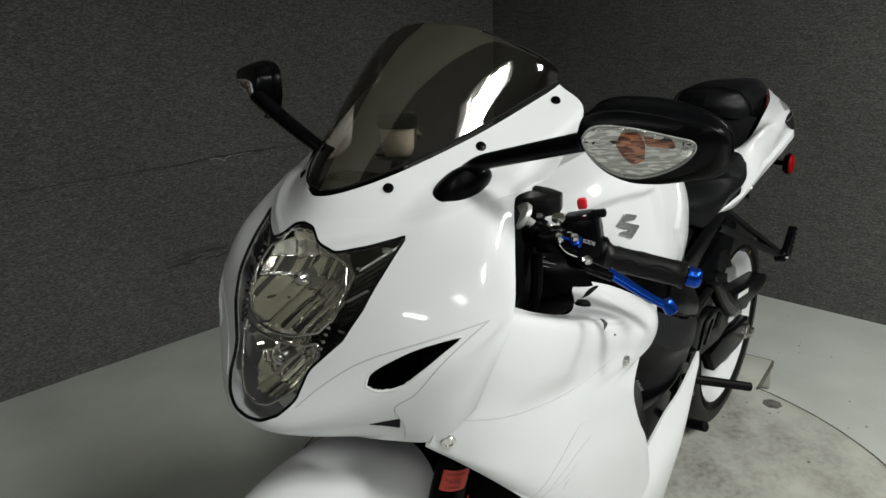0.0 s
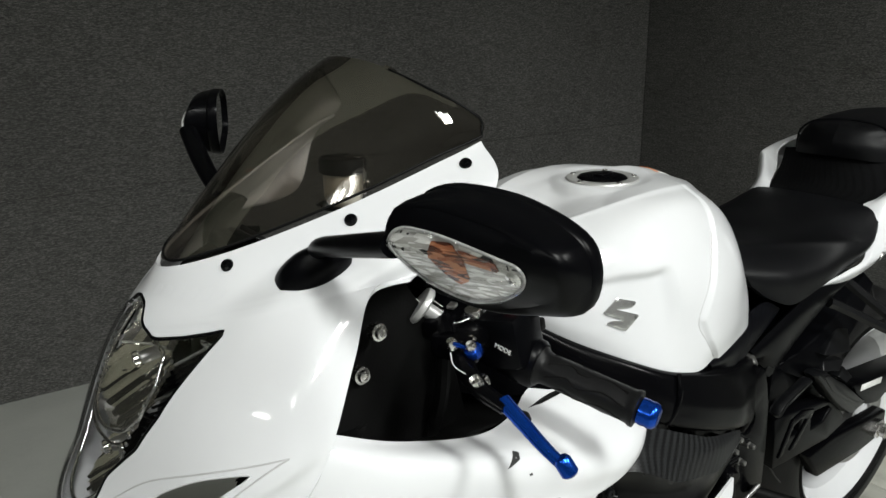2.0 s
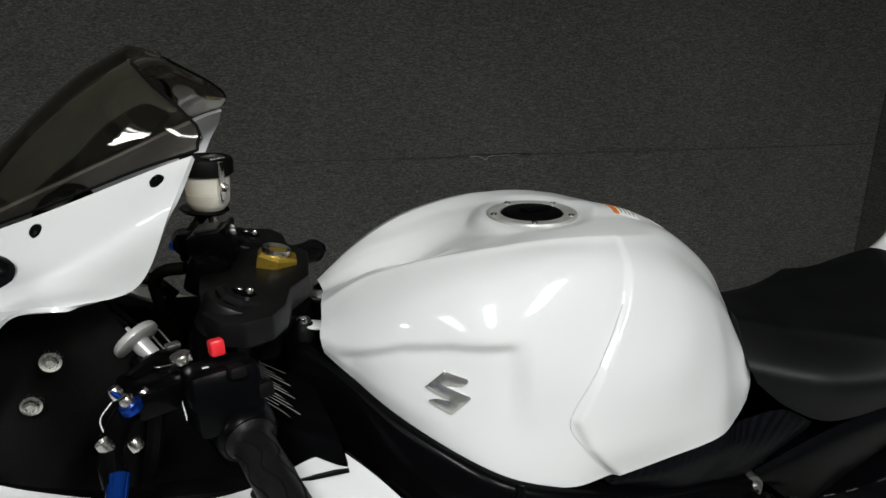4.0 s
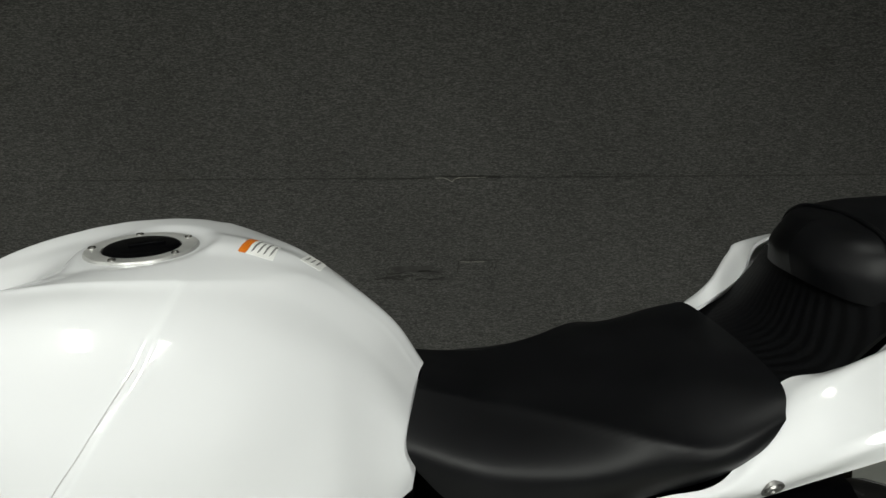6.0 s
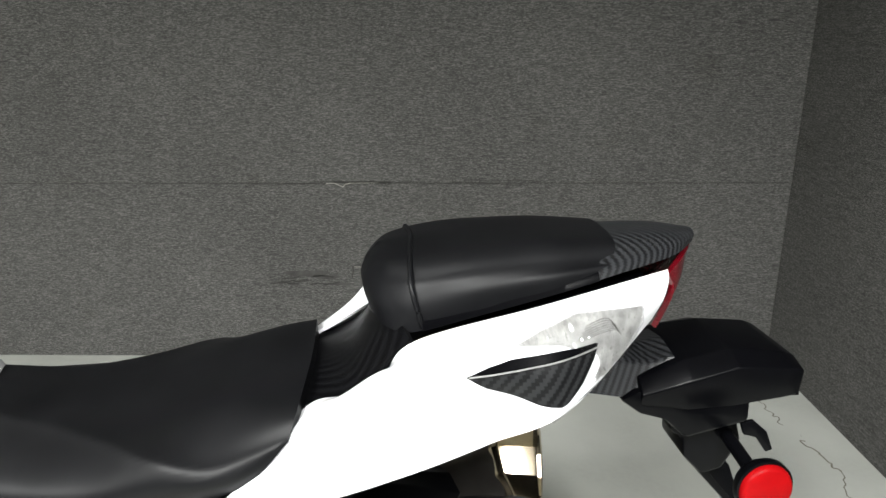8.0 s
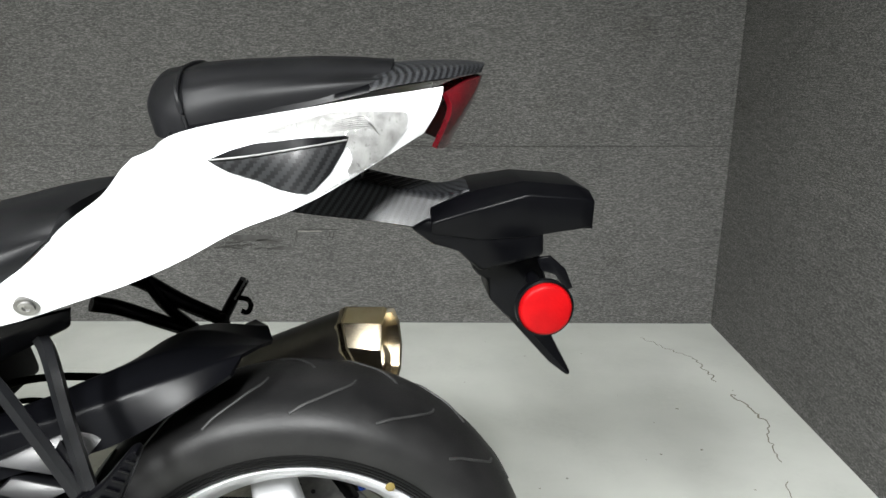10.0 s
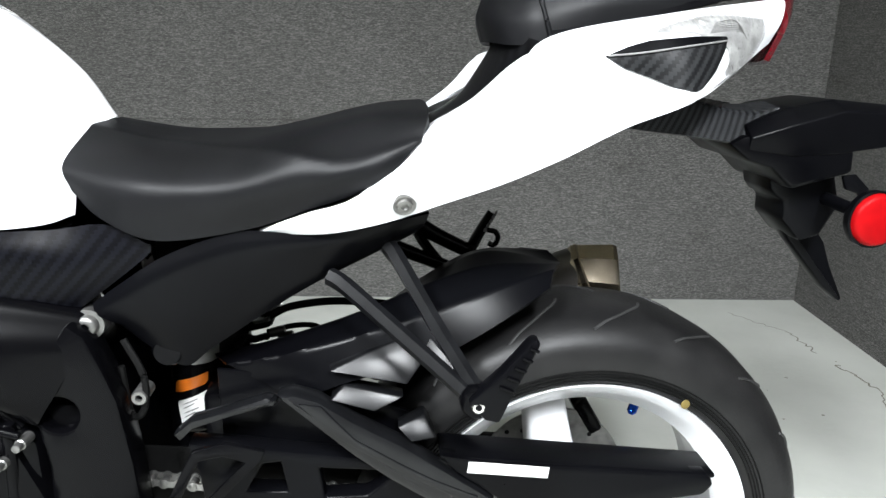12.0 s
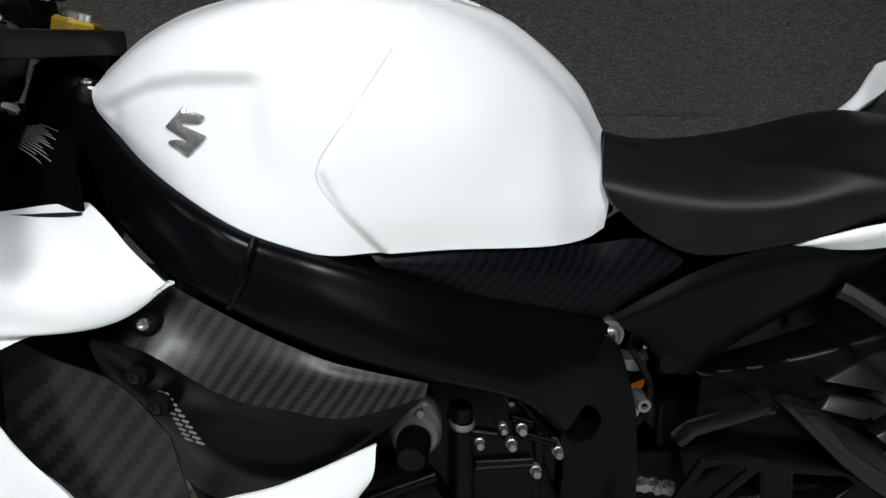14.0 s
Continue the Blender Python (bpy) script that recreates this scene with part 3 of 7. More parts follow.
tank_grid = sheet(both([T_BOT, T_LOW, T_MID, T_SHO, near(T_RDG, T_SHO, FADE), near(T_RDG, T_TOP, FADE), T_TOP, T_MIDL]), 190, 220)


def soft(v, w):
    """From 0 to 1 as v goes from 0 to w."""
    k = min(1.0, max(0.0, v / w))
    return k * k * (3 - 2 * k)


KNEE = [(0.99, -0.755), (0.944, -0.776), (0.892, -0.812), (0.846, -0.841), (0.813, -0.824), (0.772, -0.789), (0.7, -0.74)]
for row in tank_grid:
    for p in row:
        x, y, z = p
        a = abs(y)
        if a > 0.06:
            side_part = soft(a - 0.065, 0.05)
            edge = np.interp(-z, [-k[0] for k in KNEE], [k[1] for k in KNEE])
            p[1] += side_part * math.copysign(0.0055, y) * soft(x - edge, 0.007) * soft(-0.57 - x, 0.06)
            crease = np.interp(x, [-1.07, -1.036, -0.99, -0.95, -0.88, -0.775], [0.897, 0.903, 0.920, 0.927, 0.929, 0.94])
            p[1] -= side_part * math.copysign(0.011, y) * soft(crease - z, 0.018) * soft(z - 0.81, 0.10) * soft(-0.872 - x, 0.028) * soft(x + 1.06, 0.03)
        inner = np.interp(x, [-1.02, -0.9, -0.64], [0.062, 0.078, 0.02])
        if z > 0.9:
            p[2] += 0.003 * soft(inner - a, 0.03) * soft(-0.62 - x, 0.05)
            q = math.hypot((x + 0.955) / 0.075, (a - 0.0) / 0.05)
            p[2] -= 0.007 * soft(1.0 - q, 1.0)
            p[2] += (0.9945 - p[2]) * soft(0.078 - math.hypot(x + 0.811, y), 0.022)
tank = part("tank_cover", solid(tank_grid, 0.004), WHITE, bike, "glossy pearl white tank cover with sculpted sides")
tank_tree = tree_of(tank)
# A grey line drawn along the knee crease for its soft shade.
for s in (1, -1):
    part("joint_or_crease", seam(tank_tree, [(x, s * -0.5, z) for z, x in KNEE[1:6]], (0, s, 0), 0.0006), LINE, tank)
part("tank_core", solid(tank_grid * (0.97, 0.93, 1.0) - (0.024, 0, 0.012), 0.0), FRAME, bike)

# Seats
S_BOT = [(-0.552, -0.105, 0.79), (-0.52, -0.122, 0.764), (-0.465, -0.134, 0.744), (-0.377, -0.134, 0.754), (-0.317, -0.142, 0.774), (-0.276, -0.147, 0.788), (-0.240, -0.146, 0.803)]
S_SIDE = [(-0.562, -0.094, 0.815), (-0.495, -0.125, 0.803), (-0.45, -0.136, 0.797), (-0.39, -0.146, 0.795), (-0.33, -0.153, 0.803), (-0.285, -0.157, 0.808), (-0.25, -0.154, 0.814), (-0.222, -0.146, 0.822)]
S_EDGE = [(-0.548, -0.045, 0.850), (-0.49, -0.058, 0.838), (-0.45, -0.070, 0.834), (-0.392, -0.100, 0.832), (-0.331, -0.140, 0.831), (-0.278, -0.152, 0.824), (-0.238, -0.148, 0.832), (-0.203, -0.138, 0.842)]
S_TOP = [(-0.540, -0.016, 0.852), (-0.485, -0.026, 0.838), (-0.445, -0.032, 0.834), (-0.392, -0.045, 0.834), (-0.335, -0.065, 0.844), (-0.28, -0.085, 0.855), (-0.235, -0.098, 0.862), (-0.194, -0.106, 0.865)]
S_MID = [(-0.538, 0.0, 0.852), (-0.485, 0.0, 0.838), (-0.445, 0.0, 0.834), (-0.392, 0.0, 0.834), (-0.335, 0.0, 0.845), (-0.28, 0.0, 0.857), (-0.235, 0.0, 0.866), (-0.190, 0.0, 0.869)]
part("rider_seat", solid(sheet(both([S_BOT, S_SIDE, near(S_EDGE, S_SIDE, 0.12), near(S_EDGE, S_TOP, 0.12), S_TOP, S_MID]), 80, 90), 0.02), VINYL, bike, "smooth black vinyl rider seat")

P_BOT = [(-0.125, 0.0, 0.936), (-0.121, -0.04, 0.935), (-0.105, -0.08, 0.932), (-0.078, -0.1, 0.934), (-0.03, -0.101, 0.948), (0.02, -0.097, 0.96), (0.07, -0.092, 0.969), (0.118, -0.082, 0.979)]
P_SID = [(-0.132, 0.0, 0.962), (-0.127, -0.038, 0.96), (-0.11, -0.074, 0.957), (-0.081, -0.096, 0.958), (-0.03, -0.099, 0.97), (0.02, -0.095, 0.978), (0.07, -0.09, 0.984), (0.124, -0.078, 0.989)]
P_SHO = [(-0.127, 0.0, 0.982), (-0.122, -0.0339, 0.98), (-0.106, -0.0657, 0.977), (-0.078, -0.0869, 0.98), (-0.03, -0.0912, 0.986), (0.02, -0.0869, 0.99), (0.07, -0.0816, 0.991), (0.13, -0.0678, 0.991)]
P_TOP = [(-0.114, 0.0, 0.997), (-0.109, -0.0261, 0.996), (-0.096, -0.0522, 0.996), (-0.068, -0.0638, 1.000), (-0.03, -0.0653, 1.005), (0.02, -0.0609, 1.008), (0.07, -0.058, 1.009), (0.136, -0.0493, 1.006)]
P_MID = [(-0.112, 0.0, 0.999), (-0.105, 0.0, 1.000), (-0.093, 0.0, 1.002), (-0.065, 0.0, 1.006), (-0.03, 0.0, 1.009), (0.02, 0.0, 1.011), (0.07, 0.0, 1.012), (0.138, 0.0, 1.009)]
part("pillion_seat", solid(sheet(both([P_BOT, P_SID, near(P_SHO, P_SID, 0.12), near(P_SHO, P_TOP, 0.12), P_TOP, P_MID]), 70, 60), 0.010), VINYL, bike, "black vinyl pillion seat with a welt round the front")

# Step between the seats
I_A = [(-0.225, -0.124, 0.828), (-0.225, -0.05, 0.832), (-0.225, 0.0, 0.834), (-0.225, 0.05, 0.832), (-0.225, 0.124, 0.828)]
I_B = [(-0.15, -0.112, 0.862), (-0.155, -0.05, 0.868), (-0.157, 0.0, 0.87), (-0.155, 0.05, 0.868), (-0.15, 0.112, 0.862)]
I_C = [(-0.112, -0.112, 0.9), (-0.122, -0.05, 0.908), (-0.125, 0.0, 0.91), (-0.122, 0.05, 0.908), (-0.112, 0.112, 0.9)]
I_D = [(-0.084, -0.12, 0.935), (-0.1, -0.05, 0.945), (-0.103, 0.0, 0.947), (-0.1, 0.05, 0.945), (-0.084, 0.12, 0.935)]
part("seat_step", solid(sheet([I_A, I_B, I_C, I_D], 30, 24), 0.006, (-0.5, 0, 1)), CARBON_STEP, bike, "black step with a carbon chevron pattern")

# Tail cowl, one side then its mirror
C_TOP = [(-0.367, -0.125, 0.752), (-0.317, -0.145, 0.772), (-0.261, -0.149, 0.793), (-0.1915, -0.098, 0.854), (-0.148, -0.108, 0.873), (-0.111, -0.120, 0.895), (-0.08, -0.132, 0.9385), (0.05, -0.113, 0.963), (0.187, -0.073, 0.981)]
C_UP = [(-0.366, -0.127, 0.752), (-0.315, -0.15, 0.769), (-0.258, -0.158, 0.789), (-0.194, -0.132, 0.846), (-0.150, -0.134, 0.880), (-0.116, -0.153, 0.914), (-0.085, -0.168, 0.925), (0.05, -0.155, 0.948), (0.185, -0.082, 0.972)]
C_MID = [(-0.366, -0.128, 0.750), (-0.31, -0.15, 0.763), (-0.25, -0.16, 0.78), (-0.18, -0.163, 0.812), (-0.13, -0.165, 0.838), (-0.085, -0.176, 0.868), (-0.03, -0.182, 0.896), (0.06, -0.17, 0.925), (0.178, -0.09, 0.955)]
C_LOW = [(-0.365, -0.126, 0.748), (-0.30, -0.143, 0.750), (-0.24, -0.15, 0.762), (-0.18, -0.155, 0.782), (-0.125, -0.16, 0.801), (-0.07, -0.17, 0.826), (-0.013, -0.182, 0.857), (0.06, -0.178, 0.885), (0.165, -0.095, 0.935)]
for s in (1, -1):
    rails = [C_TOP, C_UP, C_MID, C_LOW] if s == 1 else [flip_y(r) for r in (C_TOP, C_UP, C_MID, C_LOW)]
    tail_grid = sheet(rails, 130, 70)
    across = 1 if len(tail_grid) > 100 else 0
    for at in np.ndindex(tail_grid.shape[:2]):
        p = tail_grid[at]
        lip = np.interp(p[0], [-0.20, -0.10, -0.02, 0.06], [0.800, 0.832, 0.866, 0.895])
        hollow = soft(p[2] - lip, 0.012) * soft(lip + 0.07 - p[2], 0.06) * soft(p[0] + 0.19, 0.08) * soft(0.05 - p[0], 0.05)
        dip = 0.75 * hollow
        p[1] += s * 0.013 * dip * soft(at[across] - 6, 14) * soft(tail_grid.shape[across] - 3 - at[across], 10)
    side = part("tail_cowl", solid(tail_grid, 0.004, (0, -s, 0.2)), WHITE, bike, "glossy white tail cowl side")
    if s == 1:
        tail_tree = tree_of(side)
part("tail_core", solid(sheet(both([[(-0.2, -0.1, 0.775), (-0.05, -0.12, 0.835), (0.06, -0.12, 0.885), (0.17, -0.06, 0.94)], [(-0.2, -0.09, 0.80), (-0.05, -0.1, 0.91), (0.06, -0.09, 0.95), (0.17, -0.05, 0.97)], [(-0.2, 0.0, 0.80), (-0.05, 0.0, 0.91), (0.06, 0.0, 0.95), (0.17, 0.0, 0.97)]]), 20, 20), 0.01), PLASTIC, bike)

# Rear wheel
AX = Vector((0, 0, 0.3125))
tread = [(0.226, -0.076), (0.232, -0.084), (0.25, -0.0895), (0.272, -0.0905), (0.288, -0.084), (0.302, -0.066), (0.311, -0.04), (0.315, 0.0), (0.311, 0.04), (0.302, 0.066), (0.288, 0.084), (0.272, 0.0905), (0.25, 0.0895), (0.232, 0.084), (0.226, 0.076)]


def wheel(name, at, wide, label):
    hub = part(name, lathe([(0.194, -0.05 * wide), (0.209, -0.068 * wide), (0.216, -0.076 * wide), (0.226, -0.083 * wide), (0.227, -0.076 * wide), (0.215, -0.06 * wide), (0.206, 0.0), (0.215, 0.06 * wide), (0.227, 0.076 * wide), (0.226, 0.083 * wide), (0.216, 0.076 * wide), (0.209, 0.068 * wide), (0.194, 0.05 * wide), (0.192, 0.0), (0.194, -0.05 * wide)], at, (0, 1, 0), 96), WHITE, bike, label)
    prof = [(r, w * wide) for r, w in tread]
    part("tyre", lathe(prof + [(0.218, 0.07 * wide), (0.218, -0.07 * wide), prof[0]], at, (0, 1, 0), 120), TYRE, hub, "scuffed black sport tyre")
    return hub


def side_bands(at, hub):
    """Fine raised bands on the near sidewall."""
    for r, y in ((0.236, -0.0872), (0.240, -0.0880), (0.244, -0.0886), (0.2485, -0.0892)):
        part("sidewall_band", lathe([(r - 0.0010, 0.0), (r - 0.0006, 0.0012), (r + 0.0006, 0.0012), (r + 0.0010, 0.0)], at + Vector((0, y, 0)), (0, -1, 0), 120), RUBBER, hub)


rear = wheel("rear_wheel", AX, 1.0, "white cast rear wheel")
side_bands(AX, rear)


# ---------- front bodywork ----------
def full(half):
    """A rail from the left end to the middle, carried on to the right end."""
    return half + [(x, -y, z) for x, y, z in reversed(half[:-1])]


H1 = [(-1.157, -0.158, 1.109), (-1.19, -0.154, 1.098), (-1.29, -0.118, 1.058), (-1.39, -0.062, 1.020), (-1.435, 0.0, 1.003)]
H2 = [(-1.171, -0.200, 1.079), (-1.21, -0.188, 1.060), (-1.30, -0.148, 1.022), (-1.40, -0.083, 0.994), (-1.448, 0.0, 0.983)]
H25 = [(-1.205, -0.184, 1.014), (-1.268, -0.181, 1.018), (-1.335, -0.150, 1.003), (-1.408, -0.098, 0.981), (-1.462, 0.0, 0.967)]
H27 = [(-1.252, -0.182, 1.001), (-1.310, -0.175, 1.002), (-1.374, -0.139, 0.987), (-1.435, -0.077, 0.969), (-1.470, 0.0, 0.958)]
H3 = [(-1.300, -0.186, 0.999), (-1.345, -0.173, 0.987), (-1.41, -0.123, 0.966), (-1.462, -0.047, 0.952), (-1.475, 0.0, 0.950)]
H4 = [(-1.331, -0.205, 0.953), (-1.392, -0.202, 0.935), (-1.449, -0.152, 0.915), (-1.497, -0.06, 0.893), (-1.508, 0.0, 0.888)]
H5 = [(-1.364, -0.227, 0.904), (-1.412, -0.221, 0.885), (-1.470, -0.170, 0.855), (-1.523, -0.07, 0.828), (-1.54, 0.0, 0.822)]
H6 = [(-1.38, -0.231, 0.878), (-1.438, -0.207, 0.850), (-1.49, -0.144, 0.812), (-1.548, -0.06, 0.780), (-1.562, 0.0, 0.774)]
H7 = [(-1.40, -0.228, 0.848), (-1.44, -0.19, 0.80), (-1.476, -0.13, 0.767), (-1.52, -0.058, 0.751), (-1.534, 0.0, 0.749)]
H8 = [(-1.42, -0.215, 0.795), (-1.44, -0.18, 0.752), (-1.46, -0.12, 0.738), (-1.482, -0.055, 0.734), (-1.492, 0.0, 0.733)]
cowl_grid = sheet([full(r) for r in (H1, H2, H25, H27, H3, H4, H5, H6, H7, H8)], 220, 130)
LAMP = [(0.0, 0.976), (-0.014, 0.974), (-0.031, 0.960), (-0.054, 0.951), (-0.085, 0.958), (-0.117, 0.968), (-0.114, 0.939), (-0.108, 0.902), (-0.095, 0.871), (-0.078, 0.852), (-0.065, 0.837), (-0.061, 0.820), (-0.059, 0.806), (-0.045, 0.790), (-0.023, 0.779), (0.0, 0.776)]
DUCT = [(p[0], p[1]) for p in spline([(-0.129, 0.829, 0), (-0.131, 0.842, 0), (-0.148, 0.856, 0), (-0.174, 0.871, 0), (-0.206, 0.880, 0), (-0.192, 0.860, 0), (-0.177, 0.843, 0), (-0.161, 0.828, 0), (-0.142, 0.824, 0), (-0.129, 0.829, 0)], 48)[:-1]]


def in_lamp(p):
    return p[2] < 0.99 and p[0] < -1.39 and inside(-abs(p[1]), p[2], LAMP + [(0.01, 0.776), (0.01, 0.976)])


def in_duct(p):
    return inside(-abs(p[1]), p[2], DUCT)


whole = solid(cowl_grid, 0.0, (-1, 0, 0.3))
cowl = part("front_cowl", whole, WHITE, bike)
cowl_tree = tree_of(cowl)
bpy.data.objects.remove(cowl)
cowl = part("front_cowl", solid(cowl_grid, 0.004, (-1, 0, 0.3), lambda p: not in_lamp(p) and not in_duct(p)), WHITE, bike, "glossy white nose cowl with cut-outs for lamps and ducts")


def on_cowl(y, z):
    return drop_on(cowl_tree, (-1.8, y, z), (1, 0, 0))


def rim_line(loop, r, lift, n=90):
    pts = poly([*loop, loop[0]], n)
    return [tuple(p + q * lift) for p, q in (on_cowl(a, b) for a, b in pts)]


def ring_tube(pts, r):
    bm = bmesh.new()
    add_tube(bm, [*pts, pts[0]], r, 8, len(pts) * 2)
    return bm


lamp_loop = LAMP + [(-y, z) for y, z in reversed(LAMP[1:-1])]
lamp = part("headlight", solid(cowl_grid + (0.082, 0, 0), 0.003, (-1, 0, 0.3), in_lamp), PLASTIC, bike, "black twin headlight unit behind a clear lens")
part("lens", solid(cowl_grid - (0.0015, 0, 0), 0.002, (-1, 0, 0.3), lambda p: in_lamp(p)), LENS, lamp, "clear headlight lens")
part("gasket", ring_tube(rim_line(lamp_loop, 0.003, -0.001), 0.0020), PLASTIC, lamp)


UPPER = [(0.0, 0.966), (-0.027, 0.963), (-0.044, 0.947), (-0.066, 0.938), (-0.076, 0.915), (-0.074, 0.888), (-0.058, 0.870), (-0.03, 0.863), (0.0, 0.861)]
LOWER = [(0.0, 0.854), (-0.045, 0.855), (-0.062, 0.860), (-0.066, 0.848), (-0.056, 0.824), (-0.042, 0.806), (-0.022, 0.792), (0.0, 0.789)]


def bowl_grid(cz, ry, rz, deep, wide, high):
    """A deep mirror bowl behind the lens, cut into upright bulging panes in stepped rows."""
    ys, zs = np.linspace(-ry * 1.02, ry * 1.02, 97), np.linspace(cz - rz * 1.05, cz + rz * 1.08, 81)
    g = np.zeros((len(zs), len(ys), 3))
    for j, z in enumerate(zs):
        row = (z - cz) / high + 0.5
        rise = row - math.floor(row) - 0.5
        for i, y in enumerate(ys):
            u = y / wide + 0.5 + 0.3 * (math.floor(row) % 2) + 0.12 * rise
            across = u - math.floor(u) - 0.5
            d = min(1.0, math.hypot(y / ry, (z - cz) / rz))
            tilt = (0.16, -0.10, 0.22)[math.floor(row) % 3]
            g[j, i] = on_cowl(y, z)[0]
            g[j, i, 0] += 0.010 + deep * (1 - d**2) + 0.0022 * across**2 * 4 * wide / 0.019 + high * (tilt * rise + 0.35 * rise**2)
    return g


for loop, cz, ry, rz, bands in ((UPPER, 0.912, 0.08, 0.056, 0.019), (LOWER, 0.828, 0.068, 0.044, 0.016)):
    ringed = loop + [(-y, z) for y, z in reversed(loop[1:-1])]
    bowl = part("reflector", solid(bowl_grid(cz, ry, rz, 0.062, bands, 0.021), 0.0, (-1, 0, 0.3), lambda p: inside(-abs(p[1]), p[2], loop + [(0.01, loop[-1][1]), (0.01, loop[0][1])])), REFLECT, lamp, "fluted chrome reflector", auto=14)
    part("reflector_rim", ring_tube([tuple(Vector(on_cowl(a, b)[0]) + Vector((0.010, 0, 0))) for a, b in poly([*ringed, ringed[0]], 60)], 0.0018), CHROME, lamp)
    at = on_cowl(0.0, cz)[0] + Vector((0.034, 0, 0))
    part("bulb", lathe([(0, -0.010), (0.005, -0.008), (0.007, 0.0), (0.007, 0.014)], at, (1, 0, 0.1), 18), DULL, lamp)
    part("bulb_shield", lathe([(0, -0.012), (0.008, -0.010), (0.009, -0.006), (0.008, -0.004)], at, (1, 0, 0.1), 20), CHROME, lamp)
for s in (1, -1):
    for k in range(14):
        z = 0.936 - 0.0058 * k
        a, b = on_cowl(s * -0.080, z - 0.004)[0], on_cowl(s * (-0.112 + 0.0024 * k), z + 0.022 - 0.0026 * k)[0]
        part("lamp_rib", tube([tuple(a + Vector((0.014, 0, 0))), tuple(b + Vector((0.011, 0, 0)))], 0.0015, 6, 6), FRAME if k % 5 else DULL, lamp)
    for k in range(12):
        a = on_cowl(s * (-0.081 + 0.0012 * k), 0.936 - 0.0072 * k)[0]
        part("lamp_bead", box((0.003, 0.004, 0.0035), tuple(a + Vector((0.008, 0, 0))), (0, 0, 0), 0.0006), CHROME, lamp)
    a = on_cowl(s * -0.101, 0.953)[0]
    part("position_bulb", box((0.004, 0.012, 0.007), tuple(a + Vector((0.010, 0, 0))), (0, 0, 15 * s), 0.0015), CHROME, lamp)
    duct = part("air_duct", solid(cowl_grid + (0.045, s * 0.02, 0), 0.002, (-1, 0, 0.3), lambda p: inside(-abs(p[1]), p[2], [(a * 1.12 - 0.004, b + (b - 0.84) * 0.35) for a, b in DUCT]) and p[1] * s < 0), RUBBER, bike, "black air intake duct")
    part("lip", ring_tube(rim_line([(s * a, b) for a, b in DUCT], 0.002, -0.001, 50), 0.0016), WHITE, duct)

part("vent_slot", lay(cowl_tree, [(-1.8, -0.122, 0.776), (-1.8, -0.148, 0.782), (-1.8, -0.143, 0.766)], (1, 0, 0), 0.0, 0.0006, 0.004), RUBBER, cowl)
part("vent_slot", lay(cowl_tree, [(-1.8, 0.122, 0.776), (-1.8, 0.143, 0.766), (-1.8, 0.148, 0.782)], (1, 0, 0), 0.0, 0.0006, 0.004), RUBBER, cowl)
# Fine joints of the cowl
for s in (1, -1):
    for line in ([(-1.8, -0.062, 0.80), (-1.8, -0.085, 0.825), (-1.8, -0.12, 0.852), (-1.8, -0.17, 0.874), (-1.8, -0.222, 0.893)], [(-1.8, -0.222, 0.893), (-1.8, -0.20, 0.862), (-1.8, -0.172, 0.82), (-1.8, -0.15, 0.80), (-1.8, -0.148, 0.77), (-1.8, -0.14, 0.745)]):
        part("joint_or_crease", seam(cowl_tree, [(x, s * y, z) for x, y, z in line], (1, 0, 0), 0.0008), LINE, cowl)

# Smoked screen
W1 = [(-1.155, -0.154, 1.112), (-1.188, -0.147, 1.102), (-1.29, -0.112, 1.062), (-1.39, -0.058, 1.024), (-1.43, 0.0, 1.008)]
W2 = [(-1.149, -0.152, 1.125), (-1.19, -0.138, 1.128), (-1.275, -0.10, 1.098), (-1.355, -0.052, 1.068), (-1.385, 0.0, 1.057)]
W3 = [(-1.165, -0.135, 1.143), (-1.20, -0.118, 1.150), (-1.255, -0.085, 1.136), (-1.31, -0.045, 1.118), (-1.33, 0.0, 1.112)]
W4 = [(-1.19, -0.105, 1.162), (-1.205, -0.09, 1.169), (-1.23, -0.065, 1.169), (-1.26, -0.033, 1.163), (-1.272, 0.0, 1.160)]
W5 = [(-1.207, -0.075, 1.176), (-1.212, -0.06, 1.181), (-1.218, -0.042, 1.185), (-1.222, -0.02, 1.187), (-1.224, 0.0, 1.188)]
screen_grid = sheet([full(r) for r in (W1, W2, W3, W4, W5)], 90, 50)
screen = part("windscreen", solid(screen_grid, 0.003, (-1, 0, 1)), SMOKE, bike, "smoked clear acrylic windscreen with a bubble")
part("edge_trim", tube([tuple(p) for p in [*screen_grid[::-1, 0][::6], *screen_grid[0][::6], *screen_grid[:, -1][::6]]], 0.0014, 6, 120), RUBBER, screen)
for s in (1, -1):
    for p in ((-1.386, -0.068, 1.007), (-1.285, -0.125, 1.044), (-1.181, -0.164, 1.088)):
        at, n = drop_on(cowl_tree, (p[0] - 0.1, s * (p[1] - 0.15), p[2] + 0.15), (0.1, s * 0.15, -0.15))
        part("washer", lathe([(0, 0.0025), (0.003, 0.0025), (0.0055, 0.0018), (0.0064, 0.0), (0.0064, -0.003), (0, -0.003)], at, n, 20), FRAME, cowl)
        socket_bolt(at + n * 0.0015, n, 0.0028, FRAME, cowl)

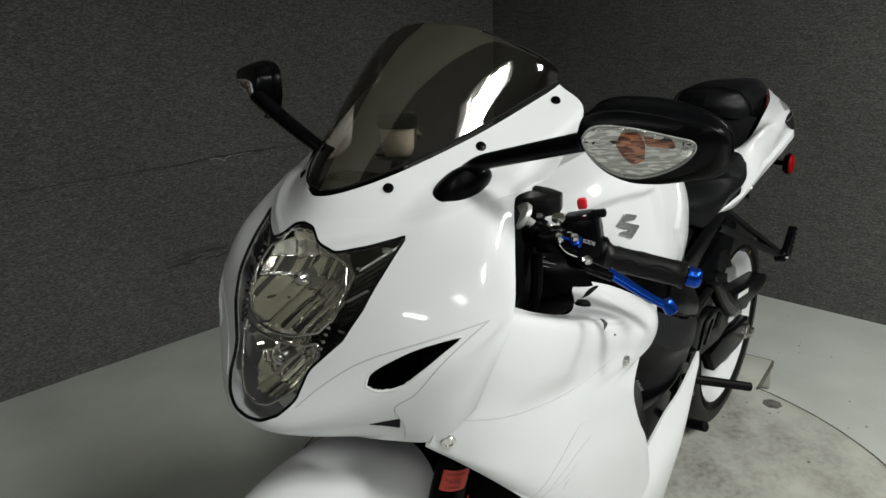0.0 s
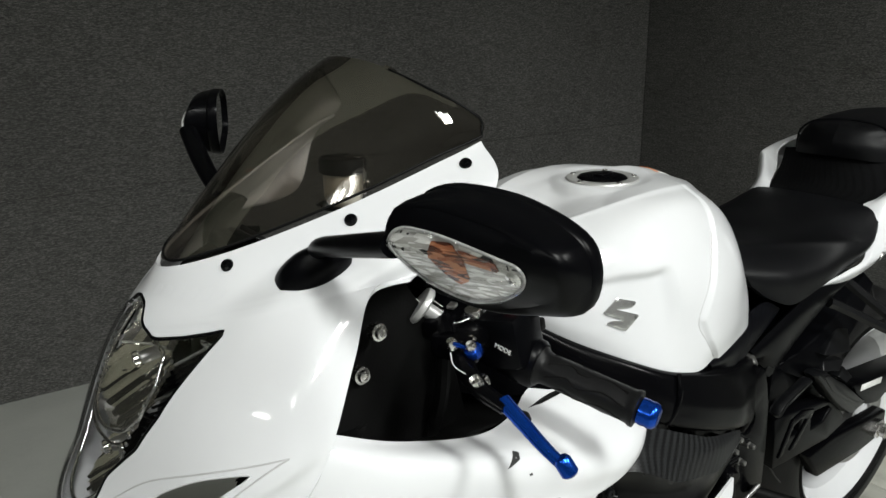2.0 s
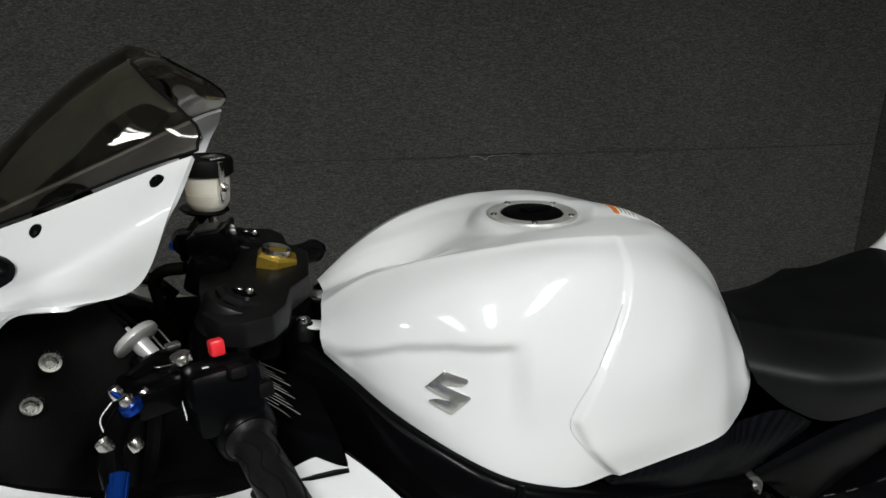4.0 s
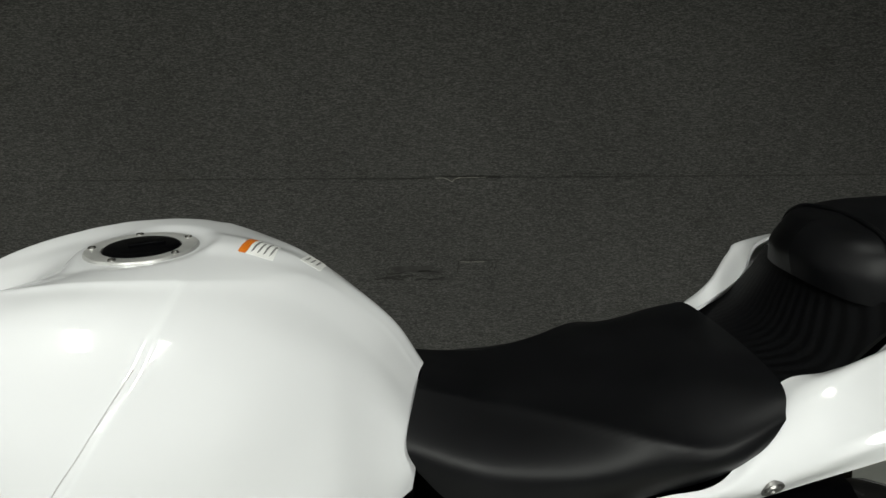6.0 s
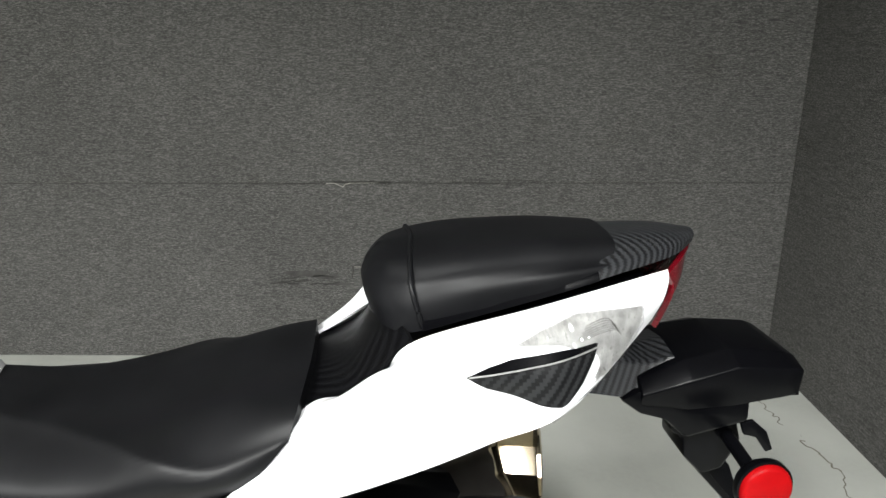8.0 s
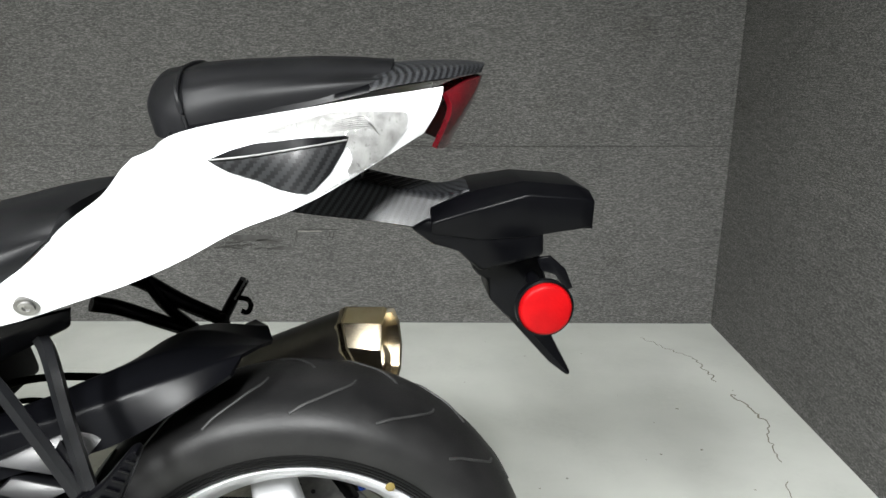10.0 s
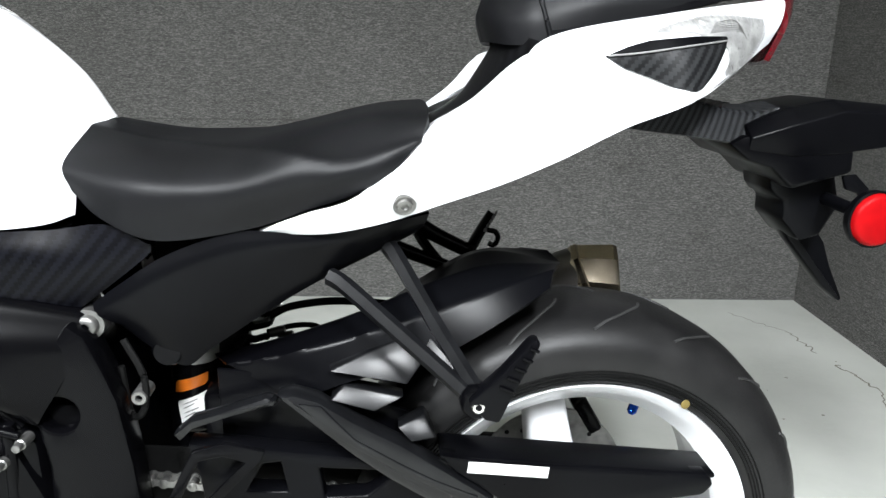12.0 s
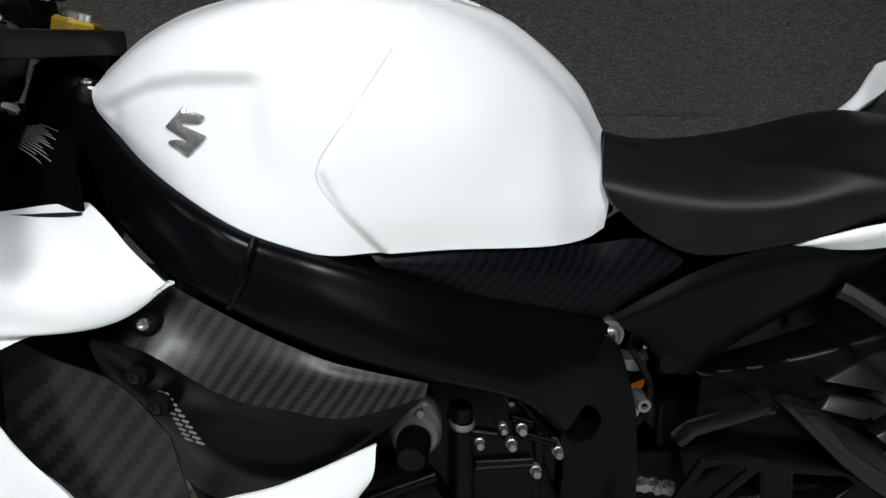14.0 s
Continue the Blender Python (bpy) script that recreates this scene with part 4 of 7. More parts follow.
# Side fairings
G1 = [(-1.37, -0.213, 0.898), (-1.30, -0.215, 0.862), (-1.2, -0.2, 0.820), (-1.134, -0.176, 0.8065), (-1.088, -0.148, 0.8065), (-1.058, -0.142, 0.807), (-1.046, -0.154, 0.8065), (-1.025, -0.178, 0.7985), (-0.998, -0.205, 0.781), (-0.968, -0.223, 0.7585)]
G2 = [(-1.385, -0.226, 0.886), (-1.3, -0.247, 0.854), (-1.197, -0.253, 0.818), (-1.14, -0.252, 0.799), (-1.09, -0.252, 0.780), (-1.045, -0.250, 0.765), (-1.005, -0.244, 0.7615), (-0.967, -0.226, 0.7575)]
G3 = [(-1.41, -0.217, 0.843), (-1.33, -0.245, 0.805), (-1.23, -0.254, 0.775), (-1.15, -0.260, 0.752), (-1.09, -0.260, 0.738), (-1.04, -0.256, 0.730), (-1.0, -0.244, 0.732), (-0.968, -0.228, 0.7545)]
G4 = [(-1.435, -0.188, 0.79), (-1.38, -0.222, 0.765), (-1.28, -0.248, 0.742), (-1.2, -0.258, 0.727), (-1.15, -0.260, 0.718), (-1.127, -0.260, 0.712), (-1.115, -0.260, 0.708), (-1.105, -0.260, 0.705)]
G5 = [(-1.446, -0.170, 0.748), (-1.395, -0.208, 0.715), (-1.31, -0.242, 0.69), (-1.22, -0.256, 0.675), (-1.16, -0.261, 0.664), (-1.12, -0.262, 0.657), (-1.10, -0.262, 0.650), (-1.093, -0.261, 0.64)]
G6 = [(-1.440, -0.168, 0.733), (-1.385, -0.207, 0.685), (-1.31, -0.238, 0.63), (-1.22, -0.255, 0.60), (-1.14, -0.262, 0.58), (-1.09, -0.262, 0.57), (-1.06, -0.262, 0.565), (-1.04, -0.26, 0.556)]
G7 = [(-1.345, -0.218, 0.652), (-1.31, -0.226, 0.60), (-1.25, -0.237, 0.53), (-1.18, -0.25, 0.48), (-1.1, -0.255, 0.44), (-1.04, -0.255, 0.42), (-1.0, -0.255, 0.41), (-0.98, -0.252, 0.40)]
L1 = [(-1.06, -0.246, 0.50), (-0.95, -0.25, 0.556), (-0.88, -0.252, 0.576), (-0.7955, -0.25, 0.6125)]
L2 = [(-1.07, -0.256, 0.42), (-0.96, -0.262, 0.45), (-0.88, -0.262, 0.49), (-0.801, -0.252, 0.578)]
L3 = [(-1.05, -0.235, 0.30), (-0.95, -0.24, 0.31), (-0.88, -0.24, 0.36), (-0.828, -0.24, 0.54)]
for s in (1, -1):
    f = (lambda r: r) if s == 1 else flip_y
    side = part("side_fairing", solid(sheet([f(r) for r in (G1, G2, G3, G4, G5, G6, G7)], 120, 90), 0.004, (0, -s, 0.3)), WHITE, bike, "glossy white side fairing with a sculpted shoulder")
    if s == 1:
        fair_tree = tree_of(side)
    part("belly_panel", solid(sheet([f(r) for r in (L1, L2, L3)], 40, 20), 0.004, (0, -s, 0.1)), WHITE, bike, "glossy white belly panel end")
    for p, r in (((-1.144, -0.261, 0.747), 0.0075), ((-1.432, -0.198, 0.747), 0.009)):
        at, n = drop_on(fair_tree, (p[0], -0.5, p[2]), (0, 1, 0))
        at, n = Vector((at.x, s * at.y, at.z)), Vector((n.x, s * n.y, n.z))
        bolt = part("fairing_bolt", lathe([(0, 0.003), (0.5 * r, 0.003), (0.55 * r, 0.0045), (0.85 * r, 0.004), (r, 0.0015), (r, -0.003), (0, -0.003)], at, n, 24), STEEL, side)
plug = drop_on(fair_tree, (-1.129, -0.187, 1.2), (0, 0, -1))
part("rubber_plug", lathe([(0, 0.006), (0.009, 0.005), (0.0115, 0.0), (0.0115, -0.004), (0, -0.004)], plug[0], plug[1], 24), RUBBER, bike)
part("vent_slot", lay(fair_tree, [(-1.207, -0.5, 0.8155), (-1.197, -0.5, 0.8195), (-1.180, -0.5, 0.8195), (-1.188, -0.5, 0.8155)], (0, 1, 0), 0.0, 0.001, 0.004), INK, bike)
part("joint_or_crease", seam(fair_tree, [(-1.43, -0.5, 0.775), (-1.36, -0.5, 0.762), (-1.27, -0.5, 0.757), (-1.17, -0.5, 0.765)], (0, 1, 0), 0.0006), LINE, bike)
# The pressed mark on the fairing: a plain zigzag of fine lines.
for line in ([(-1.33, 0.625), (-1.262, 0.695), (-1.235, 0.70)], [(-1.34, 0.59), (-1.305, 0.628), (-1.268, 0.655), (-1.228, 0.672)], [(-1.305, 0.628), (-1.285, 0.63), (-1.255, 0.645)]):
    part("pressed_line", seam(fair_tree, [(x, -0.5, z) for x, z in line], (0, 1, 0), 0.0005, 24), LINE, bike)
# Faint maker's lettering on the nose: plain bars.
for k in range(6):
    y = -0.018 - 0.0125 * k
    part("faded_mark", lay(cowl_tree, [(-1.8, y, 0.982 + 0.0005 * k), (-1.8, y - 0.009, 0.982 + 0.0008 * k), (-1.8, y - 0.009, 0.991 + 0.0008 * k), (-1.8, y, 0.991 + 0.0005 * k)], (1, 0, 0), 0.0, 0.00012, 0.005), FAINT, cowl)


RIM_AT, RIM_TURN = Vector((-1.26, -0.4, 1.07)), radians(20)
RIM = [(-0.132, 1.092), (-0.124, 1.106), (-0.101, 1.113), (-0.060, 1.111), (-0.030, 1.103), (-0.008, 1.092), (0.002, 1.080), (0.005, 1.062), (0.001, 1.045), (-0.010, 1.037), (-0.030, 1.033), (-0.060, 1.028), (-0.090, 1.029), (-0.114, 1.040), (-0.128, 1.058), (-0.134, 1.076)]
FACE = [(-0.137, 1.088), (-0.131, 1.098), (-0.103, 1.102), (-0.066, 1.098), (-0.040, 1.093), (-0.018, 1.088), (-0.011, 1.081), (-0.011, 1.068), (-0.016, 1.055), (-0.026, 1.046), (-0.045, 1.037), (-0.070, 1.031), (-0.094, 1.032), (-0.115, 1.043), (-0.129, 1.060), (-0.138, 1.076)]
TURN_LAMP = [(-0.287, 1.077), (-0.292, 1.085), (-0.302, 1.089), (-0.324, 1.088), (-0.347, 1.084), (-0.370, 1.079), (-0.382, 1.076), (-0.384, 1.071), (-0.380, 1.063), (-0.371, 1.054), (-0.353, 1.043), (-0.332, 1.036), (-0.313, 1.037), (-0.298, 1.046), (-0.289, 1.060), (-0.287, 1.077)]


def mirror(s):
    """A wing mirror: a lipped rim round the glass, a shell with a crease, a turn lamp on its front. s: 1 for the left side."""
    long_way = Vector((math.sin(RIM_TURN), -math.cos(RIM_TURN), 0))
    ahead = Vector((-math.cos(RIM_TURN), -math.sin(RIM_TURN), 0))

    def place(u, z, f):
        p = RIM_AT + long_way * u + ahead * f
        return Vector((p.x, s * p.y, z))

    n = 64
    rim = spline([(u, z, 0) for u, z in [*RIM, RIM[0]]], n + 1)[:-1]
    face = spline([(u, z, 0) for u, z in [*FACE, FACE[0]]], n + 1)[:-1]
    mid = np.array((-0.065, 1.070, 0))
    depth = lambda z: 0.034 - 0.66 * max(0.0, 1.074 - z) - 0.30 * max(0.0, z - 1.086)  # noqa: E731
    rings = []
    for k, f in ((0.955, -0.001), (0.985, -0.006), (1.0, -0.006), (1.008, -0.003), (1.006, 0.004), (0.990, 0.0065), (0.972, 0.0075)):
        rings.append([place(*(mid + (p - mid) * k)[:2], f) for p in rim])
    for q in (0.25, 0.5, 0.75, 0.93, 1.0):
        ring = []
        for a, b in zip(rim, face):
            a = mid + (a - mid) * 0.972
            bow = 0.010 * math.sin(math.pi * q) * (1.0 if a[1] > 1.07 else 0.5)
            c = a + (b - a) * q
            c = mid + (c - mid) * (1 + bow * 4)
            ring.append(place(c[0], c[1], 0.0075 + (max(0.009, depth(b[1])) - 0.0075) * math.sin(q * math.pi / 2) ** 0.9))
        rings.append(ring)
    for k in (0.9, 0.6, 0.3):
        rings.append([place(*(mid + (p - mid) * k)[:2], max(0.009, depth((mid + (p - mid) * k)[1])) + 0.0015) for p in face])
    bm = bmesh.new()
    vs = [[bm.verts.new(p) for p in ring] for ring in rings]
    for a, b in zip(vs, vs[1:]):
        for k in range(n):
            bm.faces.new((a[k], a[(k + 1) % n], b[(k + 1) % n], b[k]))
    bm.faces.new(vs[-1])
    bmesh.ops.recalc_face_normals(bm, faces=bm.faces)
    body = part("mirror", bm, PLASTIC, bike, "black wing mirror with a clear turn lamp on its front", auto=28)
    tree = tree_of(body)
    glass = bmesh.new()
    glass.faces.new([glass.verts.new(place(*(mid + (p - mid) * 0.975)[:2], -0.0015)) for p in rim])
    made = bmesh.ops.extrude_face_region(glass, geom=list(glass.faces))
    bmesh.ops.translate(glass, vec=tuple(Vector((ahead.x, s * ahead.y, 0)) * 0.002), verts=[g for g in made["geom"] if isinstance(g, bmesh.types.BMVert)])
    bmesh.ops.recalc_face_normals(glass, faces=glass.faces)
    part("glass", glass, MIRROR, body)
    shape = [tuple(q[:2]) for q in spline([(y, z, 0) for y, z in TURN_LAMP], 45)[:-1]]
    cast = lambda loop: [(-1.6, s * y, z) for y, z in loop]  # noqa: E731
    part("lamp_bed", lay(tree, cast(shape), (1, 0, 0), 0.0, 0.0004, 0.005), FACETS, body)
    for k in range(5):
        z = 1.076 - 0.0065 * k
        wide = 0.040 - 0.0014 * k * k
        at = [tuple(drop_on(tree, (-1.6, s * (-0.334 + wide * u), z - 0.004 * u), (1, 0, 0))[0] + Vector((-0.0012, 0, 0))) for u in (-1, -0.5, 0, 0.5, 1)]
        part("lamp_rib", tube(at, 0.0005, 6, 20), LENS, body)
    part("lamp_rim", ring_tube([tuple(drop_on(tree, (-1.6, s * y, z), (1, 0, 0))[0] + Vector((-0.0018, 0, 0))) for y, z in shape], 0.0012), SILVER, body)
    for loop in ([(-0.321, 1.083), (-0.336, 1.084), (-0.341, 1.074), (-0.338, 1.056), (-0.326, 1.050), (-0.319, 1.060), (-0.316, 1.072)], [(-0.340, 1.080), (-0.366, 1.076), (-0.367, 1.069), (-0.342, 1.071)]):
        part("amber_bulb", lay(tree, cast(loop), (1, 0, 0), 0.0006, 0.0008, 0.004), AMBER, body)
    part("lamp_bulb", lathe([(0, -0.002), (0.002, -0.002), (0.0025, -0.003), (0.0055, -0.002), (0.0065, 0.001), (0.0065, 0.004)], drop_on(tree, (-1.6, s * -0.3747, 1.0665), (1, 0, 0))[0], (1, 0.3 * s, 0.3), 18), CHROME, body)
    part("lamp_lens", lay(tree, cast(shape), (1, 0, 0), 0.0022, 0.001, 0.005, 0.0015), RIBBED, body, "ribbed clear turn lamp lens")
    part("arm", tube([(-1.326, s * -0.140, 1.029), (-1.334, s * -0.165, 1.041), (-1.336, s * -0.210, 1.0535), (-1.335, s * -0.250, 1.064), (-1.333, s * -0.285, 1.073)], (0.0105, 0.0125), 16, 30, 0.8), PLASTIC, body)
    base = spline([(-1.364, -0.118, 0.987), (-1.350, -0.135, 0.986), (-1.328, -0.152, 0.998), (-1.306, -0.158, 1.017), (-1.304, -0.150, 1.029), (-1.320, -0.138, 1.035), (-1.342, -0.122, 1.026), (-1.360, -0.112, 1.006), (-1.364, -0.118, 0.987)], 41)[:-1]
    out_way, top = Vector((-0.42, s * -0.72, 0.55)).normalized(), Vector((-1.330, s * -0.139, 1.018))
    foot = bmesh.new()
    rows = []
    for k in range(8):
        q = k / 7
        rows.append([foot.verts.new(Vector((x, s * y, z)).lerp(top, 0.75 * q**1.6) + out_way * (0.021 * math.sin(q * math.pi / 2) - 0.004)) for x, y, z in base])
    for a, b in zip(rows, rows[1:]):
        for k in range(len(a)):
            foot.faces.new((a[k], a[(k + 1) % len(a)], b[(k + 1) % len(a)], b[k]))
    foot.faces.new(rows[-1])
    bmesh.ops.recalc_face_normals(foot, faces=foot.faces)
    part("foot", foot, PLASTIC, body)
    return body


mirror(1)
far_mirror = mirror(-1)
# The right mirror is folded up and in.
shift = Matrix.Translation((-0.002, -0.036, 0.0)) @ Matrix.Translation((-1.352, 0.137, 1.018)) @ Matrix.Rotation(radians(9), 4, "X") @ Matrix.Rotation(radians(-4), 4, "Z") @ Matrix.Translation((1.352, -0.137, -1.018))
far_mirror.matrix_basis = shift

# Front mudguard
M_A = [(-1.62, -0.005, 0.60), (-1.56, -0.055, 0.61), (-1.48, -0.068, 0.615), (-1.40, -0.075, 0.60), (-1.33, -0.078, 0.57)]
M_B = [(-1.63, -0.004, 0.612), (-1.56, -0.042, 0.638), (-1.48, -0.05, 0.652), (-1.40, -0.052, 0.648), (-1.33, -0.052, 0.62)]
M_C = [(-1.635, 0.0, 0.618), (-1.56, 0.0, 0.652), (-1.48, 0.0, 0.667), (-1.40, 0.0, 0.663), (-1.33, 0.0, 0.635)]
M_0 = [(-1.6, -0.02, 0.5), (-1.54, -0.075, 0.5), (-1.46, -0.085, 0.5), (-1.40, -0.09, 0.49), (-1.34, -0.09, 0.47)]
part("front_mudguard", solid(sheet(both([M_0, M_A, M_B, M_C]), 40, 40), 0.004), WHITE, bike, "glossy white front mudguard")


# ---------- frame, engine and rear end ----------
A0 = [(-1.10, -0.02, 0.90), (-1.055, -0.03, 0.875), (-1.0, -0.09, 0.842), (-0.944, -0.14, 0.812), (-0.896, -0.165, 0.79), (-0.824, -0.168, 0.766), (-0.725, -0.145, 0.728), (-0.62, -0.105, 0.690), (-0.551, -0.085, 0.664)]
A1 = [(-1.10, -0.05, 0.895), (-1.06, -0.08, 0.878), (-1.004, -0.138, 0.841), (-0.944, -0.187, 0.812), (-0.896, -0.209, 0.791), (-0.824, -0.209, 0.767), (-0.725, -0.184, 0.729), (-0.62, -0.142, 0.692), (-0.551, -0.117, 0.664)]
A2 = [(-1.10, -0.065, 0.875), (-1.06, -0.095, 0.858), (-1.0, -0.158, 0.822), (-0.94, -0.204, 0.795), (-0.9, -0.22, 0.776), (-0.83, -0.224, 0.75), (-0.735, -0.205, 0.713), (-0.632, -0.163, 0.676), (-0.552, -0.128, 0.652)]
A3 = [(-1.10, -0.07, 0.83), (-1.06, -0.10, 0.82), (-0.99, -0.178, 0.786), (-0.93, -0.218, 0.763), (-0.89, -0.229, 0.745), (-0.83, -0.234, 0.722), (-0.74, -0.222, 0.69), (-0.645, -0.182, 0.655), (-0.556, -0.14, 0.625)]
A4 = [(-1.10, -0.06, 0.79), (-1.058, -0.10, 0.788), (-0.978, -0.188, 0.754), (-0.919, -0.220, 0.731), (-0.87, -0.228, 0.708), (-0.82, -0.228, 0.685), (-0.75, -0.222, 0.660), (-0.66, -0.19, 0.618), (-0.60, -0.150, 0.555)]
A5 = [(-1.09, -0.03, 0.785), (-1.04, -0.06, 0.78), (-0.96, -0.14, 0.744), (-0.91, -0.17, 0.72), (-0.86, -0.178, 0.698), (-0.81, -0.178, 0.676), (-0.74, -0.17, 0.65), (-0.65, -0.14, 0.61), (-0.6, -0.11, 0.55)]
HOLE = [(-0.581 + 0.0205 * math.cos(a), 0.562 + 0.0205 * math.sin(a)) for a in np.linspace(0, 2 * math.pi, 20, endpoint=False)]
PIVOT = [(-0.605, 0.575), (-0.585, 0.628), (-0.561, 0.661), (-0.545, 0.648), (-0.532, 0.612), (-0.521, 0.574), (-0.513, 0.50), (-0.508, 0.40), (-0.515, 0.34), (-0.56, 0.33), (-0.60, 0.36), (-0.604, 0.44), (-0.598, 0.50), (-0.603, 0.54)]
frame_part = None
for s in (1, -1):
    f = (lambda r: r) if s == 1 else flip_y
    spar = part("frame_spar", solid(sheet([f(r) for r in (A0, A1, A2, A3, A4, A5)], 80, 40), 0.004, (0, -s, 0.2)), FRAME, bike, "black painted alloy frame spar")
    part("weld_bead", tube(f([(-0.893, -0.216, 0.792), (-0.898, -0.2235, 0.776), (-0.905, -0.227, 0.755), (-0.917, -0.2235, 0.733)]), 0.0035, 8, 20), FRAME, spar)
    part("pivot_plate", plate(PIVOT, -0.145 * s, -0.105 * s, 0.004, (HOLE,)), FRAME, bike, "black pivot plate with a round hole")
    for at, r in (((-0.55, -0.119, 0.651), 0.012),):
        part("seat_rail_bolt", lathe([(0, 0.004), (0.004, 0.004), (0.0045, 0.008), (0.0085, 0.0075), (0.011, 0.005), (0.012, 0.0), (0.0165, -0.001), (0.0165, -0.02), (0, -0.02)], (at[0], s * at[1], at[2]), (0, -s, 0), 24), BOLT, bike, "steel socket bolt")
    part("hole_back", lathe([(0, 0), (0.024, 0), (0.024, 0.012)], (-0.581, s * -0.112, 0.562), (0, s, 0), 24), RUBBER, bike)

# Steering head
part("steering_head", lathe([(0, -0.06), (0.042, -0.06), (0.048, -0.04), (0.048, 0.05), (0.04, 0.06), (0, 0.06)], (-1.12, 0, 0.86), (0.4, 0, 1), 28), FRAME, bike)

# Carbon trim under the tank and the dark triangle below it
B1 = [(-0.80, -0.193, 0.771), (-0.72, -0.178, 0.768), (-0.64, -0.15, 0.760), (-0.575, -0.118, 0.753), (-0.52, -0.116, 0.757), (-0.478, -0.118, 0.735)]
B2 = [(-0.79, -0.196, 0.760), (-0.715, -0.182, 0.748), (-0.64, -0.155, 0.735), (-0.58, -0.13, 0.727), (-0.53, -0.122, 0.722), (-0.485, -0.116, 0.722)]
B3 = [(-0.78, -0.190, 0.750), (-0.70, -0.172, 0.717), (-0.64, -0.148, 0.697), (-0.595, -0.13, 0.683), (-0.572, -0.12, 0.674), (-0.556, -0.112, 0.668)]
for s in (1, -1):
    f = (lambda r: r) if s == 1 else flip_y
    part("side_trim", solid(sheet([f(r) for r in (B1, B2, B3)], 50, 16), 0.003, (0, -s, 0.1)), CARBON_TRIM, bike, "black trim panel with a carbon pattern below the tank")

# Subframe covers
D1 = [(-0.545, -0.112, 0.672), (-0.505, -0.12, 0.70), (-0.467, -0.127, 0.724), (-0.42, -0.131, 0.743), (-0.378, -0.132, 0.752), (-0.29, -0.136, 0.748), (-0.195, -0.13, 0.766)]
D2 = [(-0.54, -0.118, 0.662), (-0.50, -0.128, 0.685), (-0.46, -0.134, 0.705), (-0.41, -0.136, 0.722), (-0.36, -0.136, 0.732), (-0.28, -0.134, 0.737), (-0.20, -0.122, 0.752)]
D3 = [(-0.525, -0.116, 0.652), (-0.49, -0.124, 0.655), (-0.455, -0.126, 0.658), (-0.41, -0.125, 0.672), (-0.35, -0.122, 0.69), (-0.28, -0.118, 0.715), (-0.207, -0.11, 0.742)]
D4 = [(-0.52, -0.108, 0.645), (-0.49, -0.112, 0.62), (-0.458, -0.11, 0.597), (-0.43, -0.11, 0.616), (-0.38, -0.11, 0.649), (-0.315, -0.11, 0.688), (-0.215, -0.102, 0.735)]
for s in (1, -1):
    f = (lambda r: r) if s == 1 else flip_y
    part("subframe_cover", solid(sheet([f(r) for r in (D1, D2, D3, D4)], 60, 26), 0.004, (0, -s, 0.1)), PLASTIC, bike, "satin black subframe cover")
part("undertray", solid(sheet(both([[(-0.5, -0.1, 0.66), (-0.35, -0.1, 0.71), (-0.2, -0.1, 0.765), (-0.02, -0.12, 0.85), (0.1, -0.1, 0.89)], [(-0.5, 0.0, 0.67), (-0.35, 0.0, 0.71), (-0.2, 0.0, 0.762), (-0.02, 0.0, 0.845), (0.1, 0.0, 0.88)]]), 20, 8), 0.01, (0, 0, -1)), PLASTIC, bike)

# Carbon engine side cover and the duct below it
E1 = [(-1.0, -0.165, 0.757), (-0.968, -0.203, 0.747), (-0.92, -0.2225, 0.726), (-0.875, -0.23, 0.704), (-0.827, -0.231, 0.682), (-0.749, -0.224, 0.657)]
E2 = [(-1.01, -0.19, 0.728), (-0.983, -0.215, 0.724), (-0.935, -0.232, 0.702), (-0.88, -0.24, 0.684), (-0.825, -0.24, 0.668), (-0.750, -0.226, 0.652)]
E3 = [(-1.03, -0.205, 0.697), (-0.985, -0.236, 0.70), (-0.923, -0.247, 0.664), (-0.87, -0.248, 0.648), (-0.82, -0.245, 0.637), (-0.752, -0.229, 0.646)]
E4 = [(-1.05, -0.19, 0.69), (-1.0, -0.20, 0.66), (-0.94, -0.222, 0.63), (-0.88, -0.235, 0.615), (-0.83, -0.238, 0.612), (-0.765, -0.23, 0.634)]
E5 = [(-1.05, -0.18, 0.66), (-1.0, -0.19, 0.61), (-0.95, -0.21, 0.578), (-0.90, -0.225, 0.566), (-0.85, -0.232, 0.574), (-0.78, -0.228, 0.618)]
E6 = [(-1.04, -0.14, 0.56), (-1.0, -0.15, 0.52), (-0.95, -0.17, 0.50), (-0.90, -0.18, 0.50), (-0.85, -0.19, 0.52), (-0.79, -0.19, 0.58)]
for s in (1, -1):
    f = (lambda r: r) if s == 1 else flip_y
    part("engine_side_cover", solid(sheet([f(r) for r in (E1, E2, E3)], 60, 24), 0.003, (0, -s, 0.2)), CARBON, bike, "woven carbon cover beside the engine")
    duct = part("cooling_duct", solid(sheet([f(r) for r in (E3, E4, E5, E6)], 50, 24), 0.003, (0, -s, -0.2)), PLASTIC, bike, "black plastic duct below the carbon cover")
    if s == 1:
        duct_tree = tree_of(duct)
    part("inner_panel", solid(sheet([f(r) for r in ([(-1.12, -0.2, 0.71), (-1.07, -0.22, 0.69), (-1.02, -0.215, 0.66), (-0.98, -0.22, 0.61)], [(-1.12, -0.22, 0.60), (-1.06, -0.235, 0.57), (-1.0, -0.235, 0.54), (-0.96, -0.23, 0.52)])], 20, 12), 0.003, (0, -s, 0)), CARBON_WIDE, bike)
